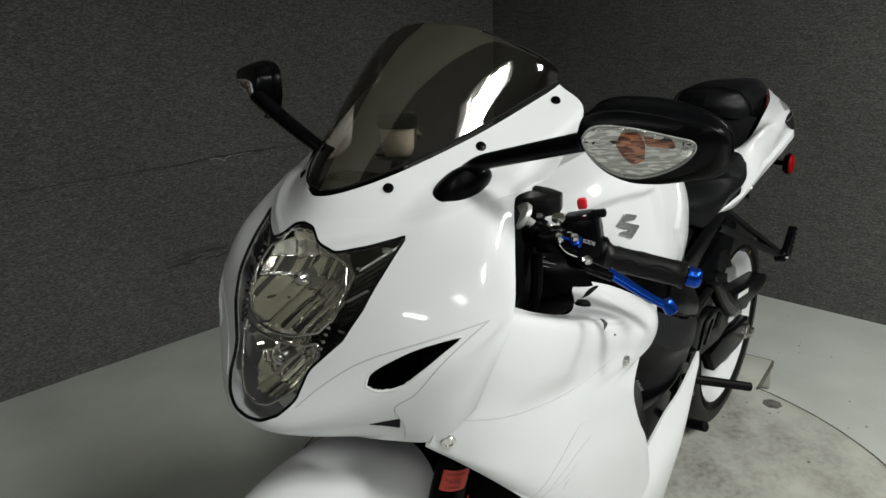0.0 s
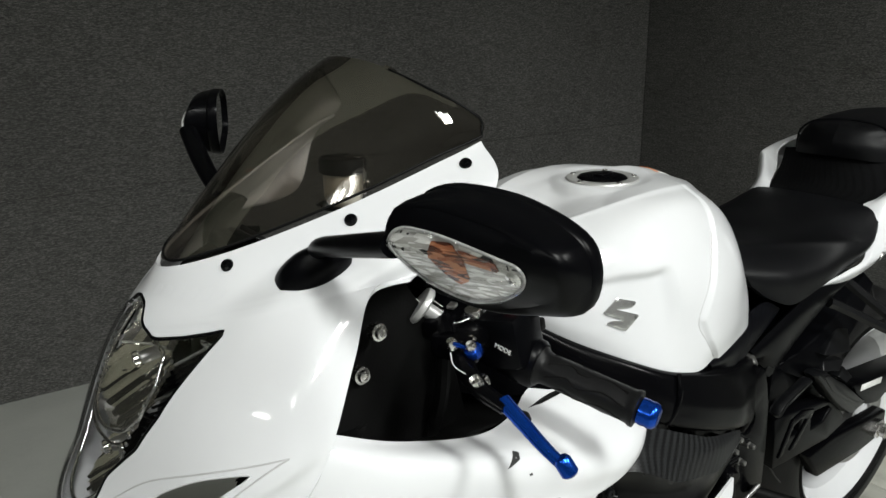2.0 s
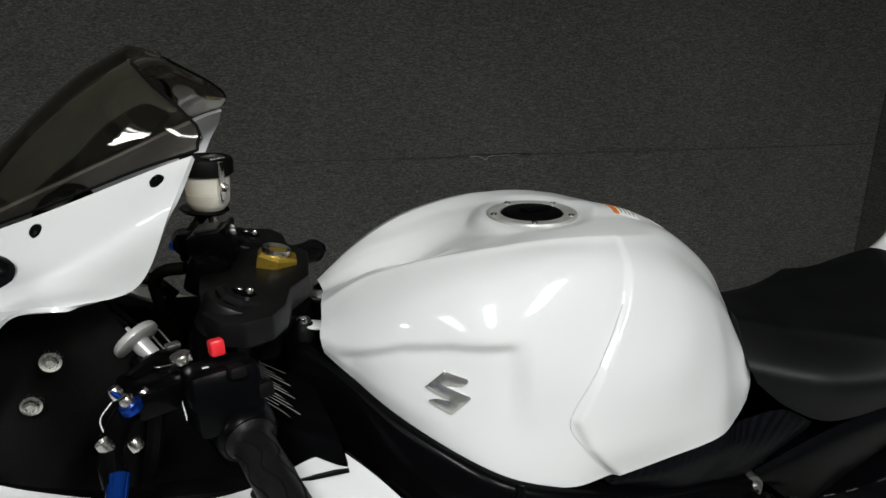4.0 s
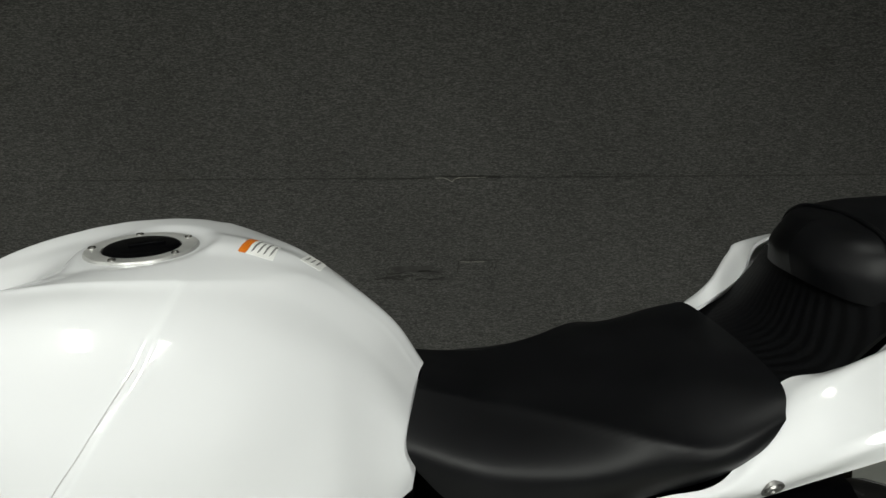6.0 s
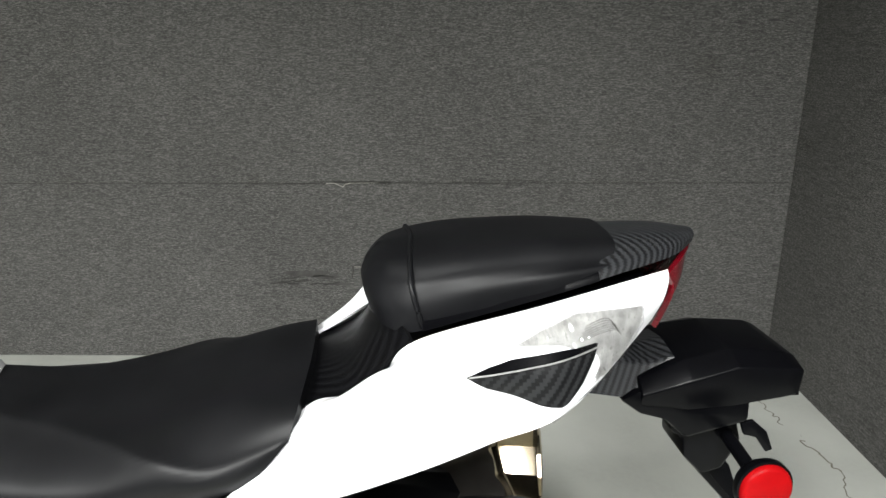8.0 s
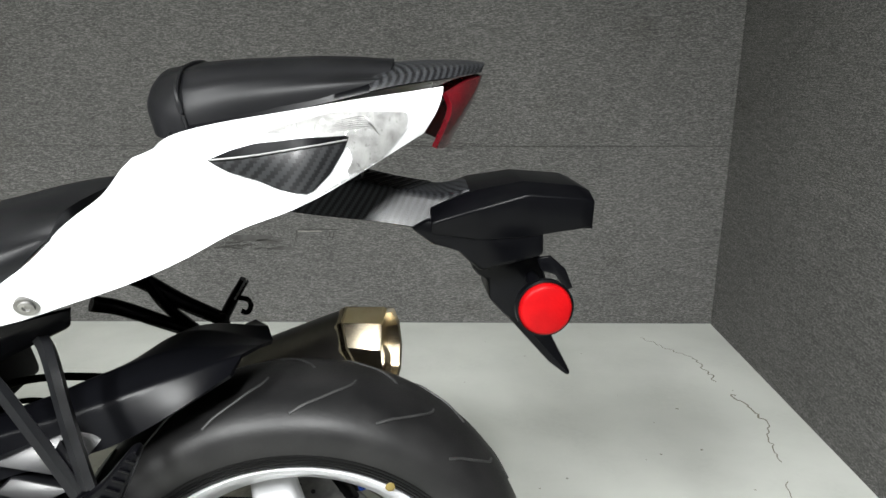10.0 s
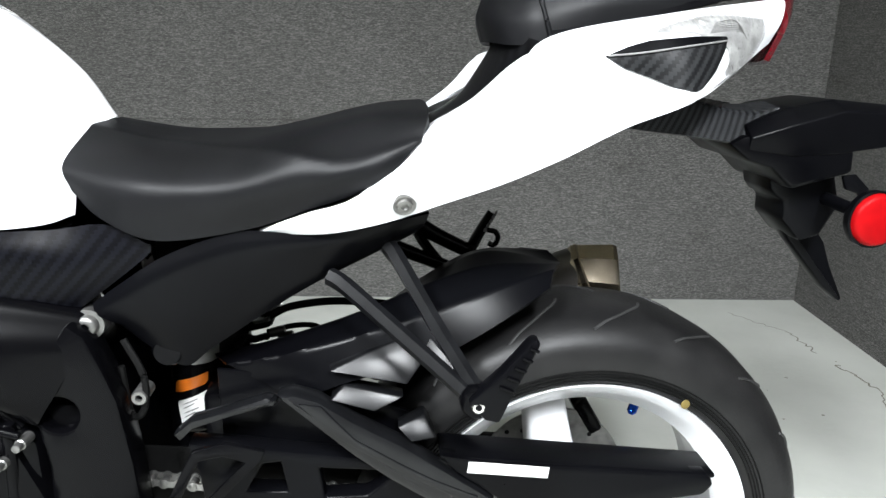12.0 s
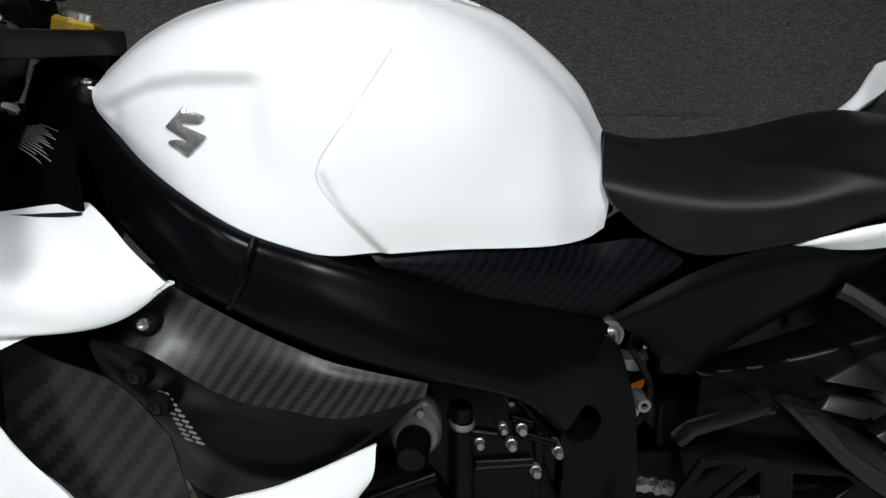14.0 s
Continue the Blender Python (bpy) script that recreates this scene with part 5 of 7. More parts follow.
for p in ((-0.985, -0.222, 0.722), (-1.005, -0.205, 0.664), (-0.99, -0.205, 0.634)):
    part("spacer", lathe([(0, 0.006), (0.0095, 0.006), (0.011, 0.002), (0.011, -0.01), (0, -0.01)], p, (-0.2, -1, 0.2), 20), RUBBER, bike)
    socket_bolt((p[0] - 0.001, p[1] - 0.008, p[2] + 0.001), (-0.2, -1, 0.2), 0.0058, STEEL if p[2] > 0.7 else SATIN, bike)
for k in range(10):
    x, z, e = -0.992 + 0.0021 * k, 0.645 - 0.0052 * k, 0.011 + 0.0013 * k
    for q in range(2):
        u = x + (0.5 * e + 0.0008) * q
        part("print_bar", lay(duct_tree, [(u, -0.5, z), (u + 0.42 * e, -0.5, z - 0.0006), (u + 0.42 * e - 0.0012, -0.5, z - 0.0034), (u - 0.0012, -0.5, z - 0.0028)], (0, 1, 0), 0.0, 0.0003, 0.005), GREYPRINT, bike)

# Engine block with its left covers
engine = part("engine", box((0.36, 0.32, 0.24), (-0.80, 0, 0.50), (0, -20, 0), 0.02), FRAME, bike, "black engine with bright bolts")
part("cylinder_head", box((0.2, 0.34, 0.14), (-0.93, 0, 0.65), (0, -25, 0), 0.015), FRAME, engine)
part("gearbox", box((0.22, 0.26, 0.22), (-0.66, 0, 0.46), (0, 0, 0), 0.03), FRAME, engine)
part("sprocket_cover", plate([(-0.72, 0.53), (-0.69, 0.57), (-0.66, 0.585), (-0.625, 0.57), (-0.605, 0.53), (-0.605, 0.44), (-0.63, 0.38), (-0.69, 0.36), (-0.72, 0.40)], -0.148, -0.10, 0.008), FRAME, engine)
case = part("starter_case", lathe([(0, 0.020), (0.020, 0.020), (0.0245, 0.014), (0.026, 0.0), (0.026, -0.06), (0, -0.06)], (-0.759, -0.185, 0.589), (0, -1, 0.05), 32), CASE_GREY, engine, "dull grey starter motor case")
part("case_lug", plate([(-0.778, 0.600), (-0.764, 0.618), (-0.752, 0.624), (-0.742, 0.618), (-0.736, 0.602), (-0.735, 0.588), (-0.755, 0.575)], -0.199, -0.170, 0.004), CASE_GREY, engine)
part("starter_cap", lathe([(0, 0.020), (0.013, 0.020), (0.0155, 0.015), (0.0155, 0.004), (0.0165, 0.002), (0.0165, -0.010), (0, -0.010)], (-0.762, -0.212, 0.586), (-0.15, -1, -0.15), 28), FRAME, engine)
part("case_bolt", lathe([(0, 0.004), (0.004, 0.004), (0.0045, 0.0), (0.0045, -0.01), (0, -0.01)], (-0.755, -0.200, 0.614), (0, -1, 0.05), 6), BOLT, engine, smooth=False)
part("clutch_cover", lathe([(0, 0.02), (0.05, 0.018), (0.075, 0.008), (0.082, -0.01), (0.082, -0.06), (0, -0.06)], (-0.80, -0.17, 0.47), (0, -1, 0), 40), FRAME, engine)
for a, b, r in (((-0.712, -0.165, 0.60), (-0.709, -0.178, 0.47), 0.011), ((-0.628, -0.152, 0.56), (-0.632, -0.158, 0.43), 0.007), ((-0.655, -0.15, 0.60), (-0.62, -0.14, 0.55), 0.008), ((-0.74, -0.2, 0.545), (-0.82, -0.22, 0.53), 0.006)):
    part("engine_pipe", rod(a, b, r), FRAME, engine)
part("pipe_collar", lathe([(0.0115, 0.0), (0.013, 0.002), (0.013, 0.006), (0.0115, 0.008)], (-0.7115, -0.168, 0.578), (0.02, -0.1, 1), 20), BOLT, engine)
for (xa, za), (xb, zb) in [((-0.696, 0.534), (-0.636, 0.535)), ((-0.697, 0.526), (-0.636, 0.528)), ((-0.705, 0.572), (-0.673, 0.566)), ((-0.656, 0.569), (-0.612, 0.554)), ((-0.66, 0.586), (-0.638, 0.578))]:
    part("cable_bracket", rod((xa, -0.166, za), (xb, -0.166, zb), 0.0007), SATIN, engine)
    part("cable_guide", rod((xa, -0.163, za - 0.004), (xb, -0.163, zb - 0.004), 0.004), FRAME, engine)
for p, r in ((p, 0.6 * r) for p, r in (((-0.716, -0.168, 0.582), 0.0055), ((-0.712, -0.168, 0.569), 0.0075), ((-0.693, -0.168, 0.557), 0.007), ((-0.669, -0.168, 0.573), 0.006), ((-0.65, -0.168, 0.572), 0.0075), ((-0.66, -0.168, 0.554), 0.0075), ((-0.611, -0.168, 0.543), 0.0075), ((-0.633, -0.168, 0.521), 0.0078), ((-0.663, -0.168, 0.605), 0.0055), ((-0.768, -0.231, 0.509), 0.0078))):
    part("engine_bolt", lathe([(0, 0.008), (0.5 * r, 0.008), (0.55 * r, 0.0085), (0.9 * r, 0.008), (r, 0.006), (r, 0.0), (1.3 * r, -0.001), (1.3 * r, -0.02), (0, -0.02)], p, (0, -1, 0.05), 6 if r > 0.0058 else 16), BOLT, engine, smooth=False)
part("radiator", box((0.05, 0.36, 0.30), (-1.22, 0, 0.60), (0, 25, 0), 0.005), RUBBER, bike)
part("airbox", box((0.3, 0.26, 0.12), (-0.85, 0, 0.83), (0, 8, 0), 0.03), RUBBER, bike)

# Shock absorber with its label
shock = part("shock_absorber", rod((-0.475, 0.02, 0.60), (-0.505, 0.02, 0.36), 0.022), FRAME, bike, "black shock absorber with a white label")
part("shock_body", lathe([(0, 0), (0.02, 0), (0.027, 0.004), (0.03, 0.012), (0.03, 0.09), (0.027, 0.094), (0.027, 0.098), (0, 0.10)], (-0.490, 0.010, 0.458), (0.12, 0, 1), 28), FRAME, shock)
part("shock_cap", lathe([(0.0, 0.02), (0.022, 0.02), (0.028, 0.014), (0.028, 0.0)], (-0.482, 0.010, 0.555), (0.12, 0, 1), 28), ALU, shock)
shock_tree = tree_of(bpy.data.objects["shock_body"])
part("label", lay(shock_tree, [(-0.498, -0.3, 0.469), (-0.464, -0.3, 0.483), (-0.462, -0.3, 0.520), (-0.502, -0.3, 0.505)], (0, 1, 0), 0.0003, 0.0005, 0.006), PAPER, shock)
part("label", lay(shock_tree, [(-0.504, -0.3, 0.516), (-0.464, -0.3, 0.529), (-0.462, -0.3, 0.544), (-0.502, -0.3, 0.532)], (0, 1, 0), 0.0003, 0.0005, 0.006), ORANGE, shock)
for k in range(5):
    part("label_line", lay(shock_tree, [(-0.496, -0.3, 0.4770 + 0.0060 * k), (-0.474 - 0.005 * (k % 2), -0.3, 0.4860 + 0.0060 * k), (-0.474 - 0.005 * (k % 2), -0.3, 0.4875 + 0.0060 * k), (-0.496, -0.3, 0.4785 + 0.0060 * k)], (0, 1, 0), 0.001, 0.0003, 0.006), GREYPRINT, shock)
part("hose", tube([(-0.52, -0.11, 0.63), (-0.50, -0.12, 0.59), (-0.505, -0.118, 0.55), (-0.52, -0.115, 0.545), (-0.525, -0.112, 0.60)], 0.004, 8, 40), RUBBER, bike)
part("seat_lock", lathe([(0, 0.01), (0.014, 0.01), (0.018, 0.004), (0.018, -0.02), (0, -0.02)], (-0.475, -0.105, 0.615), (0, -1, 0), 24), FRAME, bike)
part("rod_end", lathe([(0.003, 0.004), (0.004, 0.008), (0.0075, 0.008), (0.0085, 0.005), (0.0085, -0.02), (0, -0.02), (0.0, 0.004)], (-0.506, -0.118, 0.568), (0, -1, 0), 20), BOLT, bike)
part("hose", tube([(-0.43, -0.02, 0.60), (-0.42, 0.0, 0.63), (-0.40, 0.03, 0.62), (-0.40, 0.05, 0.59)], 0.006, 8, 40), RUBBER, bike)
part("hose", tube([(-0.43, -0.02, 0.56), (-0.42, 0.0, 0.58), (-0.41, 0.02, 0.57), (-0.40, 0.04, 0.565), (-0.40, 0.05, 0.56)], 0.005, 8, 40), RUBBER, bike)

# Swingarm with its arched brace, chain guard and hugger
swing = part("swingarm", plate([(-0.461, 0.512), (-0.409, 0.506), (-0.353, 0.496), (-0.277, 0.484), (-0.24, 0.469), (-0.196, 0.432), (-0.158, 0.395), (-0.236, 0.38), (-0.445, 0.397), (-0.452, 0.472)], -0.128, -0.100, 0.004, ([(-0.401, 0.448), (-0.382, 0.481), (-0.362, 0.483), (-0.356, 0.444)], [(-0.32, 0.473), (-0.256, 0.466), (-0.241, 0.454), (-0.267, 0.434), (-0.315, 0.434)])), PLASTIC, bike, "black cast swingarm with windows and an arched brace")
part("brace", plate([(-0.362, 0.573), (-0.341, 0.575), (-0.315, 0.566), (-0.279, 0.54), (-0.223, 0.506), (-0.171, 0.468), (-0.118, 0.429), (-0.188, 0.426), (-0.239, 0.462), (-0.281, 0.496), (-0.327, 0.54)], -0.146, -0.112, 0.009), SATIN, swing)
# The lit upper edge of the brace, laid on as its own plate.
lit = plate([(-0.337, 0.565), (-0.313, 0.561), (-0.277, 0.519), (-0.231, 0.488), (-0.192, 0.464), (-0.140, 0.438), (-0.162, 0.436), (-0.216, 0.468), (-0.265, 0.500), (-0.295, 0.521)], -0.1475, -0.143, 0.0015)
part("brace_facet", lit, SATIN, swing, "lit edge of the brace, added as a satin plate")
part("front_arm", plate([(-0.471, 0.527), (-0.454, 0.544), (-0.371, 0.57), (-0.358, 0.565), (-0.362, 0.558), (-0.447, 0.538), (-0.467, 0.522)], -0.140, -0.118, 0.0075), SATIN, swing)
part("axle_arm", plate([(-0.20, 0.37), (-0.05, 0.352), (0.04, 0.345), (0.05, 0.28), (-0.05, 0.275), (-0.25, 0.29), (-0.30, 0.36)], -0.128, -0.098, 0.006), FRAME, swing)
part("window_back", plate([(-0.56, 0.48), (-0.25, 0.45), (-0.22, 0.38), (-0.56, 0.36)], -0.070, -0.066, 0.001), RUBBER, swing)
part("arm_right", plate([(-0.50, 0.36), (-0.44, 0.43), (-0.2, 0.37), (0.04, 0.345), (0.05, 0.28), (-0.25, 0.29), (-0.5, 0.31)], 0.098, 0.128, 0.006), FRAME, swing)
part("axle_nut", lathe([(0, 0.02), (0.012, 0.02), (0.016, 0.016), (0.016, 0.004), (0.022, 0.003), (0.022, -0.01), (0, -0.01)], (0, -0.135, 0.3125), (0, -1, 0), 6), STEEL, swing, smooth=False)
guard = part("chain_guard", plate([(-0.185, 0.49), (-0.13, 0.480), (0.115, 0.449), (0.135, 0.447), (0.143, 0.432), (0.13, 0.418), (0.02, 0.409), (-0.02, 0.412), (-0.05, 0.402), (-0.10, 0.415), (-0.165, 0.465)], -0.140, -0.118, 0.005), PLASTIC, bike, "black chain guard with a white label")
part("guard_top", box((0.33, 0.05, 0.006), (-0.02, -0.112, 0.464), (0, 7.6, 0), 0.002), PLASTIC, guard)
part("label", box((0.094, 0.0012, 0.014), (-0.106, -0.1412, 0.468), (0, 7.6, 0), 0.0004), PAPER, guard)
R0 = [(-0.34, -0.108, 0.548), (-0.29, -0.118, 0.572), (-0.23, -0.12, 0.588), (-0.17, -0.115, 0.606), (-0.11, -0.105, 0.636), (-0.055, -0.09, 0.668)]
R1 = [(-0.42, -0.09, 0.588), (-0.36, -0.098, 0.60), (-0.27, -0.10, 0.622), (-0.19, -0.095, 0.644), (-0.12, -0.082, 0.664), (-0.045, -0.065, 0.682)]
R2 = [(-0.44, -0.06, 0.588), (-0.37, -0.06, 0.604), (-0.28, -0.06, 0.632), (-0.2, -0.055, 0.662), (-0.12, -0.045, 0.682), (-0.03, -0.03, 0.678)]
R3 = [(-0.445, 0.0, 0.555), (-0.375, 0.0, 0.570), (-0.285, 0.0, 0.602), (-0.2, 0.0, 0.645), (-0.12, 0.0, 0.687), (-0.02, 0.0, 0.670)]
R4 = [(-0.44, 0.05, 0.525), (-0.37, 0.05, 0.535), (-0.28, 0.055, 0.572), (-0.2, 0.055, 0.632), (-0.12, 0.045, 0.676), (-0.03, 0.03, 0.678)]
R5 = [(-0.36, 0.10, 0.49), (-0.29, 0.10, 0.525), (-0.23, 0.105, 0.568), (-0.17, 0.105, 0.604), (-0.11, 0.095, 0.64), (-0.055, 0.08, 0.668)]
hug = part("rear_hugger", solid(sheet([R0, R1, R2, R3, R4, R5], 50, 60, True), 0.004), PLASTIC, bike, "satin black rear hugger over the tyre")
# Facets in the lighter black, leaned towards the lamps so they look lit.
for outline, lean in (([(-0.305, 0.592), (-0.261, 0.608), (-0.212, 0.623), (-0.191, 0.609), (-0.22, 0.578), (-0.262, 0.585)], 0.8), ([(-0.304, 0.558), (-0.289, 0.572), (-0.223, 0.559), (-0.256, 0.547)], 0.76), ([(-0.231, 0.521), (-0.2, 0.532), (-0.188, 0.51), (-0.216, 0.507)], 0.72)):
    facet = plate(outline, -0.138, -0.116, 0.002)
    low = min(z for _, z in outline)
    bmesh.ops.transform(facet, verts=facet.verts, matrix=Matrix(((1, 0, 0, 0), (0, 1, lean, -lean * low), (0, 0, 1, 0), (0, 0, 0, 1))))
    part("hugger_facet", facet, SATIN, hug, "raised black facet, made lighter to look lit")

# Chain: the run that shows between frame and wheel
chain = part("chain", box((0.002, 0.002, 0.002), (-0.30, -0.085, 0.415), bevel=0), BOLT, bike, "greased steel drive chain")
link_bm = bmesh.new()
for w in (-0.007, 0.007):
    add_lathe(link_bm, [(0, -0.001), (0.0062, -0.001), (0.0062, 0.001), (0, 0.001)], (-0.0079, w, 0), (0, 1, 0), 10)
    add_lathe(link_bm, [(0, -0.001), (0.0062, -0.001), (0.0062, 0.001), (0, 0.001)], (0.0079, w, 0), (0, 1, 0), 10)
    add_box(link_bm, (0.0158, 0.002, 0.008), (0, w, 0), bevel=0)
add_lathe(link_bm, [(0, -0.008), (0.005, -0.008), (0.005, 0.008), (0, 0.008)], (-0.0079, 0, 0), (0, 1, 0), 10)
first = part("chain_link", link_bm, BOLT, chain)
for k in range(34):
    o = first if k == 0 else new("chain_link", first.data)
    o.parent = chain
    x = -0.54 + 0.0159 * k
    o.matrix_basis = pose(x, -0.093 - 0.0015 * (k % 2), 0.449 - 0.13 * (x + 0.54) + 0.002 * math.sin(k * 0.6), 0, 7, 0)
part("sprocket", lathe([(0.05, -0.003), (0.105, -0.003), (0.108, 0.0), (0.105, 0.003), (0.05, 0.003), (0.05, -0.003)], (0, -0.088, 0.3125), (0, 1, 0), 44), DULL, rear)

for k in range(18):
    a0 = radians(20 * k)
    for sy in (1, -1):
        pts = []
        for q in range(9):
            f = q / 8
            y = 0.012 + 0.062 * f
            r = float(np.interp(y, [0.0, 0.04, 0.066, 0.084], [0.3152, 0.3112, 0.3022, 0.2882]))
            a = a0 + radians(5 if sy > 0 else -5) + radians(14) * f**1.6
            pts.append((r * math.cos(a), sy * y, 0.3125 + r * math.sin(a)))
        part("tread_groove", tube(pts, 0.0019, 6, 18), INK, rear)

# Wheel hub, spokes, disc
part("hub", lathe([(0, -0.07), (0.03, -0.07), (0.045, -0.05), (0.05, 0.0), (0.045, 0.05), (0.03, 0.07), (0, 0.07)], AX, (0, 1, 0), 32), WHITE, rear)
for k in range(3):
    a = radians(100 + 120 * k)
    d, e = Vector((math.cos(a), 0, math.sin(a))), Vector((-math.sin(a), 0, math.cos(a)))
    rails = []
    for w0, w1, y in ((-0.036, -0.025, 0.0), (-0.029, -0.019, -0.034), (0.029, 0.019, -0.034), (0.036, 0.025, 0.0), (0.029, 0.019, 0.034), (-0.029, -0.019, 0.034), (-0.036, -0.025, 0.0)):
        rails.append([tuple(AX + d * r + e * (w0 + (w1 - w0) * q + 0.006 * math.sin(q * 3)) + Vector((0, y * (1 - 0.3 * q), 0))) for r, q in ((0.035, 0), (0.09, 0.35), (0.15, 0.7), (0.205, 1))])
    part("spoke", solid(sheet(rails, 10, 25), 0.0, (0, -1, 0)), WHITE, rear)
disc = part("brake_disc", lathe([(0.062, -0.0025), (0.11, -0.0025), (0.11, 0.0025), (0.062, 0.0025), (0.062, -0.0025)], AX + Vector((0, 0.075, 0)), (0, 1, 0), 64), BOLT, rear, "drilled steel brake disc")
for k in range(30):
    a, r = 2 * math.pi * k / 30, 0.074 + 0.013 * (k % 3)
    part("disc_hole", lathe([(0, -0.0035), (0.0035, -0.0035), (0.0035, 0.0035), (0, 0.0035)], AX + Vector((r * math.cos(a), 0.075, r * math.sin(a))), (0, 1, 0), 10), RUBBER, disc)
part("brake_caliper", box((0.024, 0.05, 0.06), (0.055, 0.095, 0.405), (0, -30, 0), 0.007), FRAME, bike)
part("valve_cap", lathe([(0, 0), (0.006, 0), (0.0065, 0.002), (0.0065, 0.014), (0.003, 0.018), (0, 0.018)], (0.090, -0.012, 0.475), (-0.4, -0.3, -0.7), 16), BLUE, rear)
part("valve_stem", rod((0.10, -0.01, 0.50), (0.091, -0.012, 0.478), 0.004), RUBBER, rear)
part("paint_dot", lathe([(0, 0.001), (0.0055, 0.0006), (0.006, 0.0)], (0.121, -0.0895, 0.512), (0.05, -1, 0.05), 16), OCHRE, rear)

# Passenger foot-rest hangers
hang = part("footrest_hanger", tube([(-0.30, -0.118, 0.698), (-0.28, -0.130, 0.688), (-0.22, -0.18, 0.648), (-0.165, -0.228, 0.612)], (0.0085, 0.0075), 6, 30, 1.2), SATIN, bike, "black V-shaped passenger foot-rest hanger")
part("strut", tube([(-0.238, -0.11, 0.728), (-0.225, -0.125, 0.712), (-0.19, -0.18, 0.66), (-0.155, -0.23, 0.612)], (0.0085, 0.0075), 6, 30, 1.2), SATIN, hang)
part("web", solid(sheet([[(-0.205, -0.19, 0.64), (-0.19, -0.205, 0.628), (-0.165, -0.225, 0.612)], [(-0.198, -0.185, 0.652), (-0.18, -0.203, 0.634), (-0.16, -0.226, 0.614)]], 8, 4), 0.006, (0, -1, 0)), FRAME, hang)
part("peg_bracket", lathe([(0, 0.012), (0.013, 0.012), (0.016, 0.008), (0.016, -0.012), (0.013, -0.014), (0, -0.014)], (-0.158, -0.232, 0.608), (0, -1, 0.1), 20), FRAME, hang)
socket_bolt((-0.158, -0.246, 0.609), (0, -1, 0.1), 0.007, STEEL, hang)
peg = part("footrest", plate([(-0.168, 0.614), (-0.152, 0.595), (-0.138, 0.591), (-0.126, 0.618), (-0.101, 0.670), (-0.106, 0.675), (-0.112, 0.671), (-0.137, 0.642)], -0.250, -0.230, 0.004), PLASTIC, hang, "folded ribbed foot-rest")
for k in range(5):
    part("peg_rib", box((0.014 - 0.0012 * k, 0.003, 0.003), (-0.133 + 0.0062 * k, -0.2515, 0.628 + 0.0095 * k), (0, 25, 0), 0.0008), FRAME, peg)
part("peg_spring", rod((-0.148, -0.24, 0.596), (-0.138, -0.24, 0.603), 0.008), DULL, hang)
hang = part("footrest_hanger", tube([(-0.25, 0.125, 0.725), (-0.222, 0.145, 0.708), (-0.169, 0.15, 0.671), (-0.114, 0.15, 0.642)], (0.011, 0.009), 12, 30, 1.2), FRAME, bike, "black passenger foot-rest hanger with a strap hook")
part("strut", tube([(-0.285, 0.125, 0.682), (-0.253, 0.145, 0.666), (-0.191, 0.15, 0.638), (-0.133, 0.15, 0.614)], (0.010, 0.008), 12, 30, 1.2), FRAME, hang)
part("upright", plate([(-0.128, 0.652), (-0.108, 0.656), (-0.105, 0.63), (-0.112, 0.60), (-0.132, 0.60), (-0.128, 0.63)], 0.142, 0.156, 0.004), FRAME, hang)
part("footrest", tube([(-0.116, 0.155, 0.642), (-0.099, 0.158, 0.672), (-0.082, 0.16, 0.699)], (0.012, 0.010), 10, 20, 0.7), PLASTIC, hang, "folded ribbed foot-rest")
for k in range(5):
    part("peg_tooth", box((0.006, 0.004, 0.003), (-0.094 + 0.004 * k, 0.147, 0.676 + 0.0065 * k), (0, -58, 0), 0.0008), GREYPRINT, hang)
part("hook", tube([(-0.090, 0.15, 0.675), (-0.078, 0.15, 0.672), (-0.074, 0.15, 0.662), (-0.080, 0.15, 0.652), (-0.088, 0.15, 0.655)], 0.004, 8, 24), FRAME, hang)
part("brake_hose", tube([(-0.404, 0.06, 0.580), (-0.372, 0.06, 0.597), (-0.324, 0.06, 0.604), (-0.282, 0.06, 0.603), (-0.235, 0.07, 0.594), (-0.20, 0.09, 0.58)], 0.0055, 8, 40), RUBBER, bike)
part("brake_pipe", tube([(-0.400, 0.055, 0.548), (-0.355, 0.06, 0.553), (-0.33, 0.06, 0.561), (-0.337, 0.06, 0.570), (-0.364, 0.06, 0.571), (-0.40, 0.06, 0.563)], 0.004, 8, 40), RUBBER, bike)
for p in ((-0.405, 0.05, 0.585), (-0.385, 0.05, 0.565), (-0.375, 0.055, 0.556)):
    part("hose_fitting", rod((p[0] - 0.010, p[1], p[2]), (p[0] + 0.010, p[1], p[2] + 0.004), 0.0065), DULL, bike)
part("battery_tray", box((0.13, 0.10, 0.15), (-0.475, 0.14, 0.615), (0, -12, 0), 0.01), RUBBER, bike)
part("linkage", box((0.12, 0.07, 0.22), (-0.50, 0.13, 0.44), (0, 0, 0), 0.012), FRAME, bike)
# Three dark plates added as filler, so that gaps between parts stay black.
part("gap_fill_rear", plate([(-0.54, 0.69), (-0.40, 0.675), (-0.405, 0.61), (-0.43, 0.58), (-0.43, 0.38), (-0.54, 0.38)], 0.085, 0.09, 0.001), RUBBER, bike)
part("gap_fill_arm", plate([(-0.46, 0.535), (-0.41, 0.54), (-0.37, 0.525), (-0.345, 0.47), (-0.355, 0.38), (-0.46, 0.38)], -0.06, 0.085, 0.008), FRAME, bike)
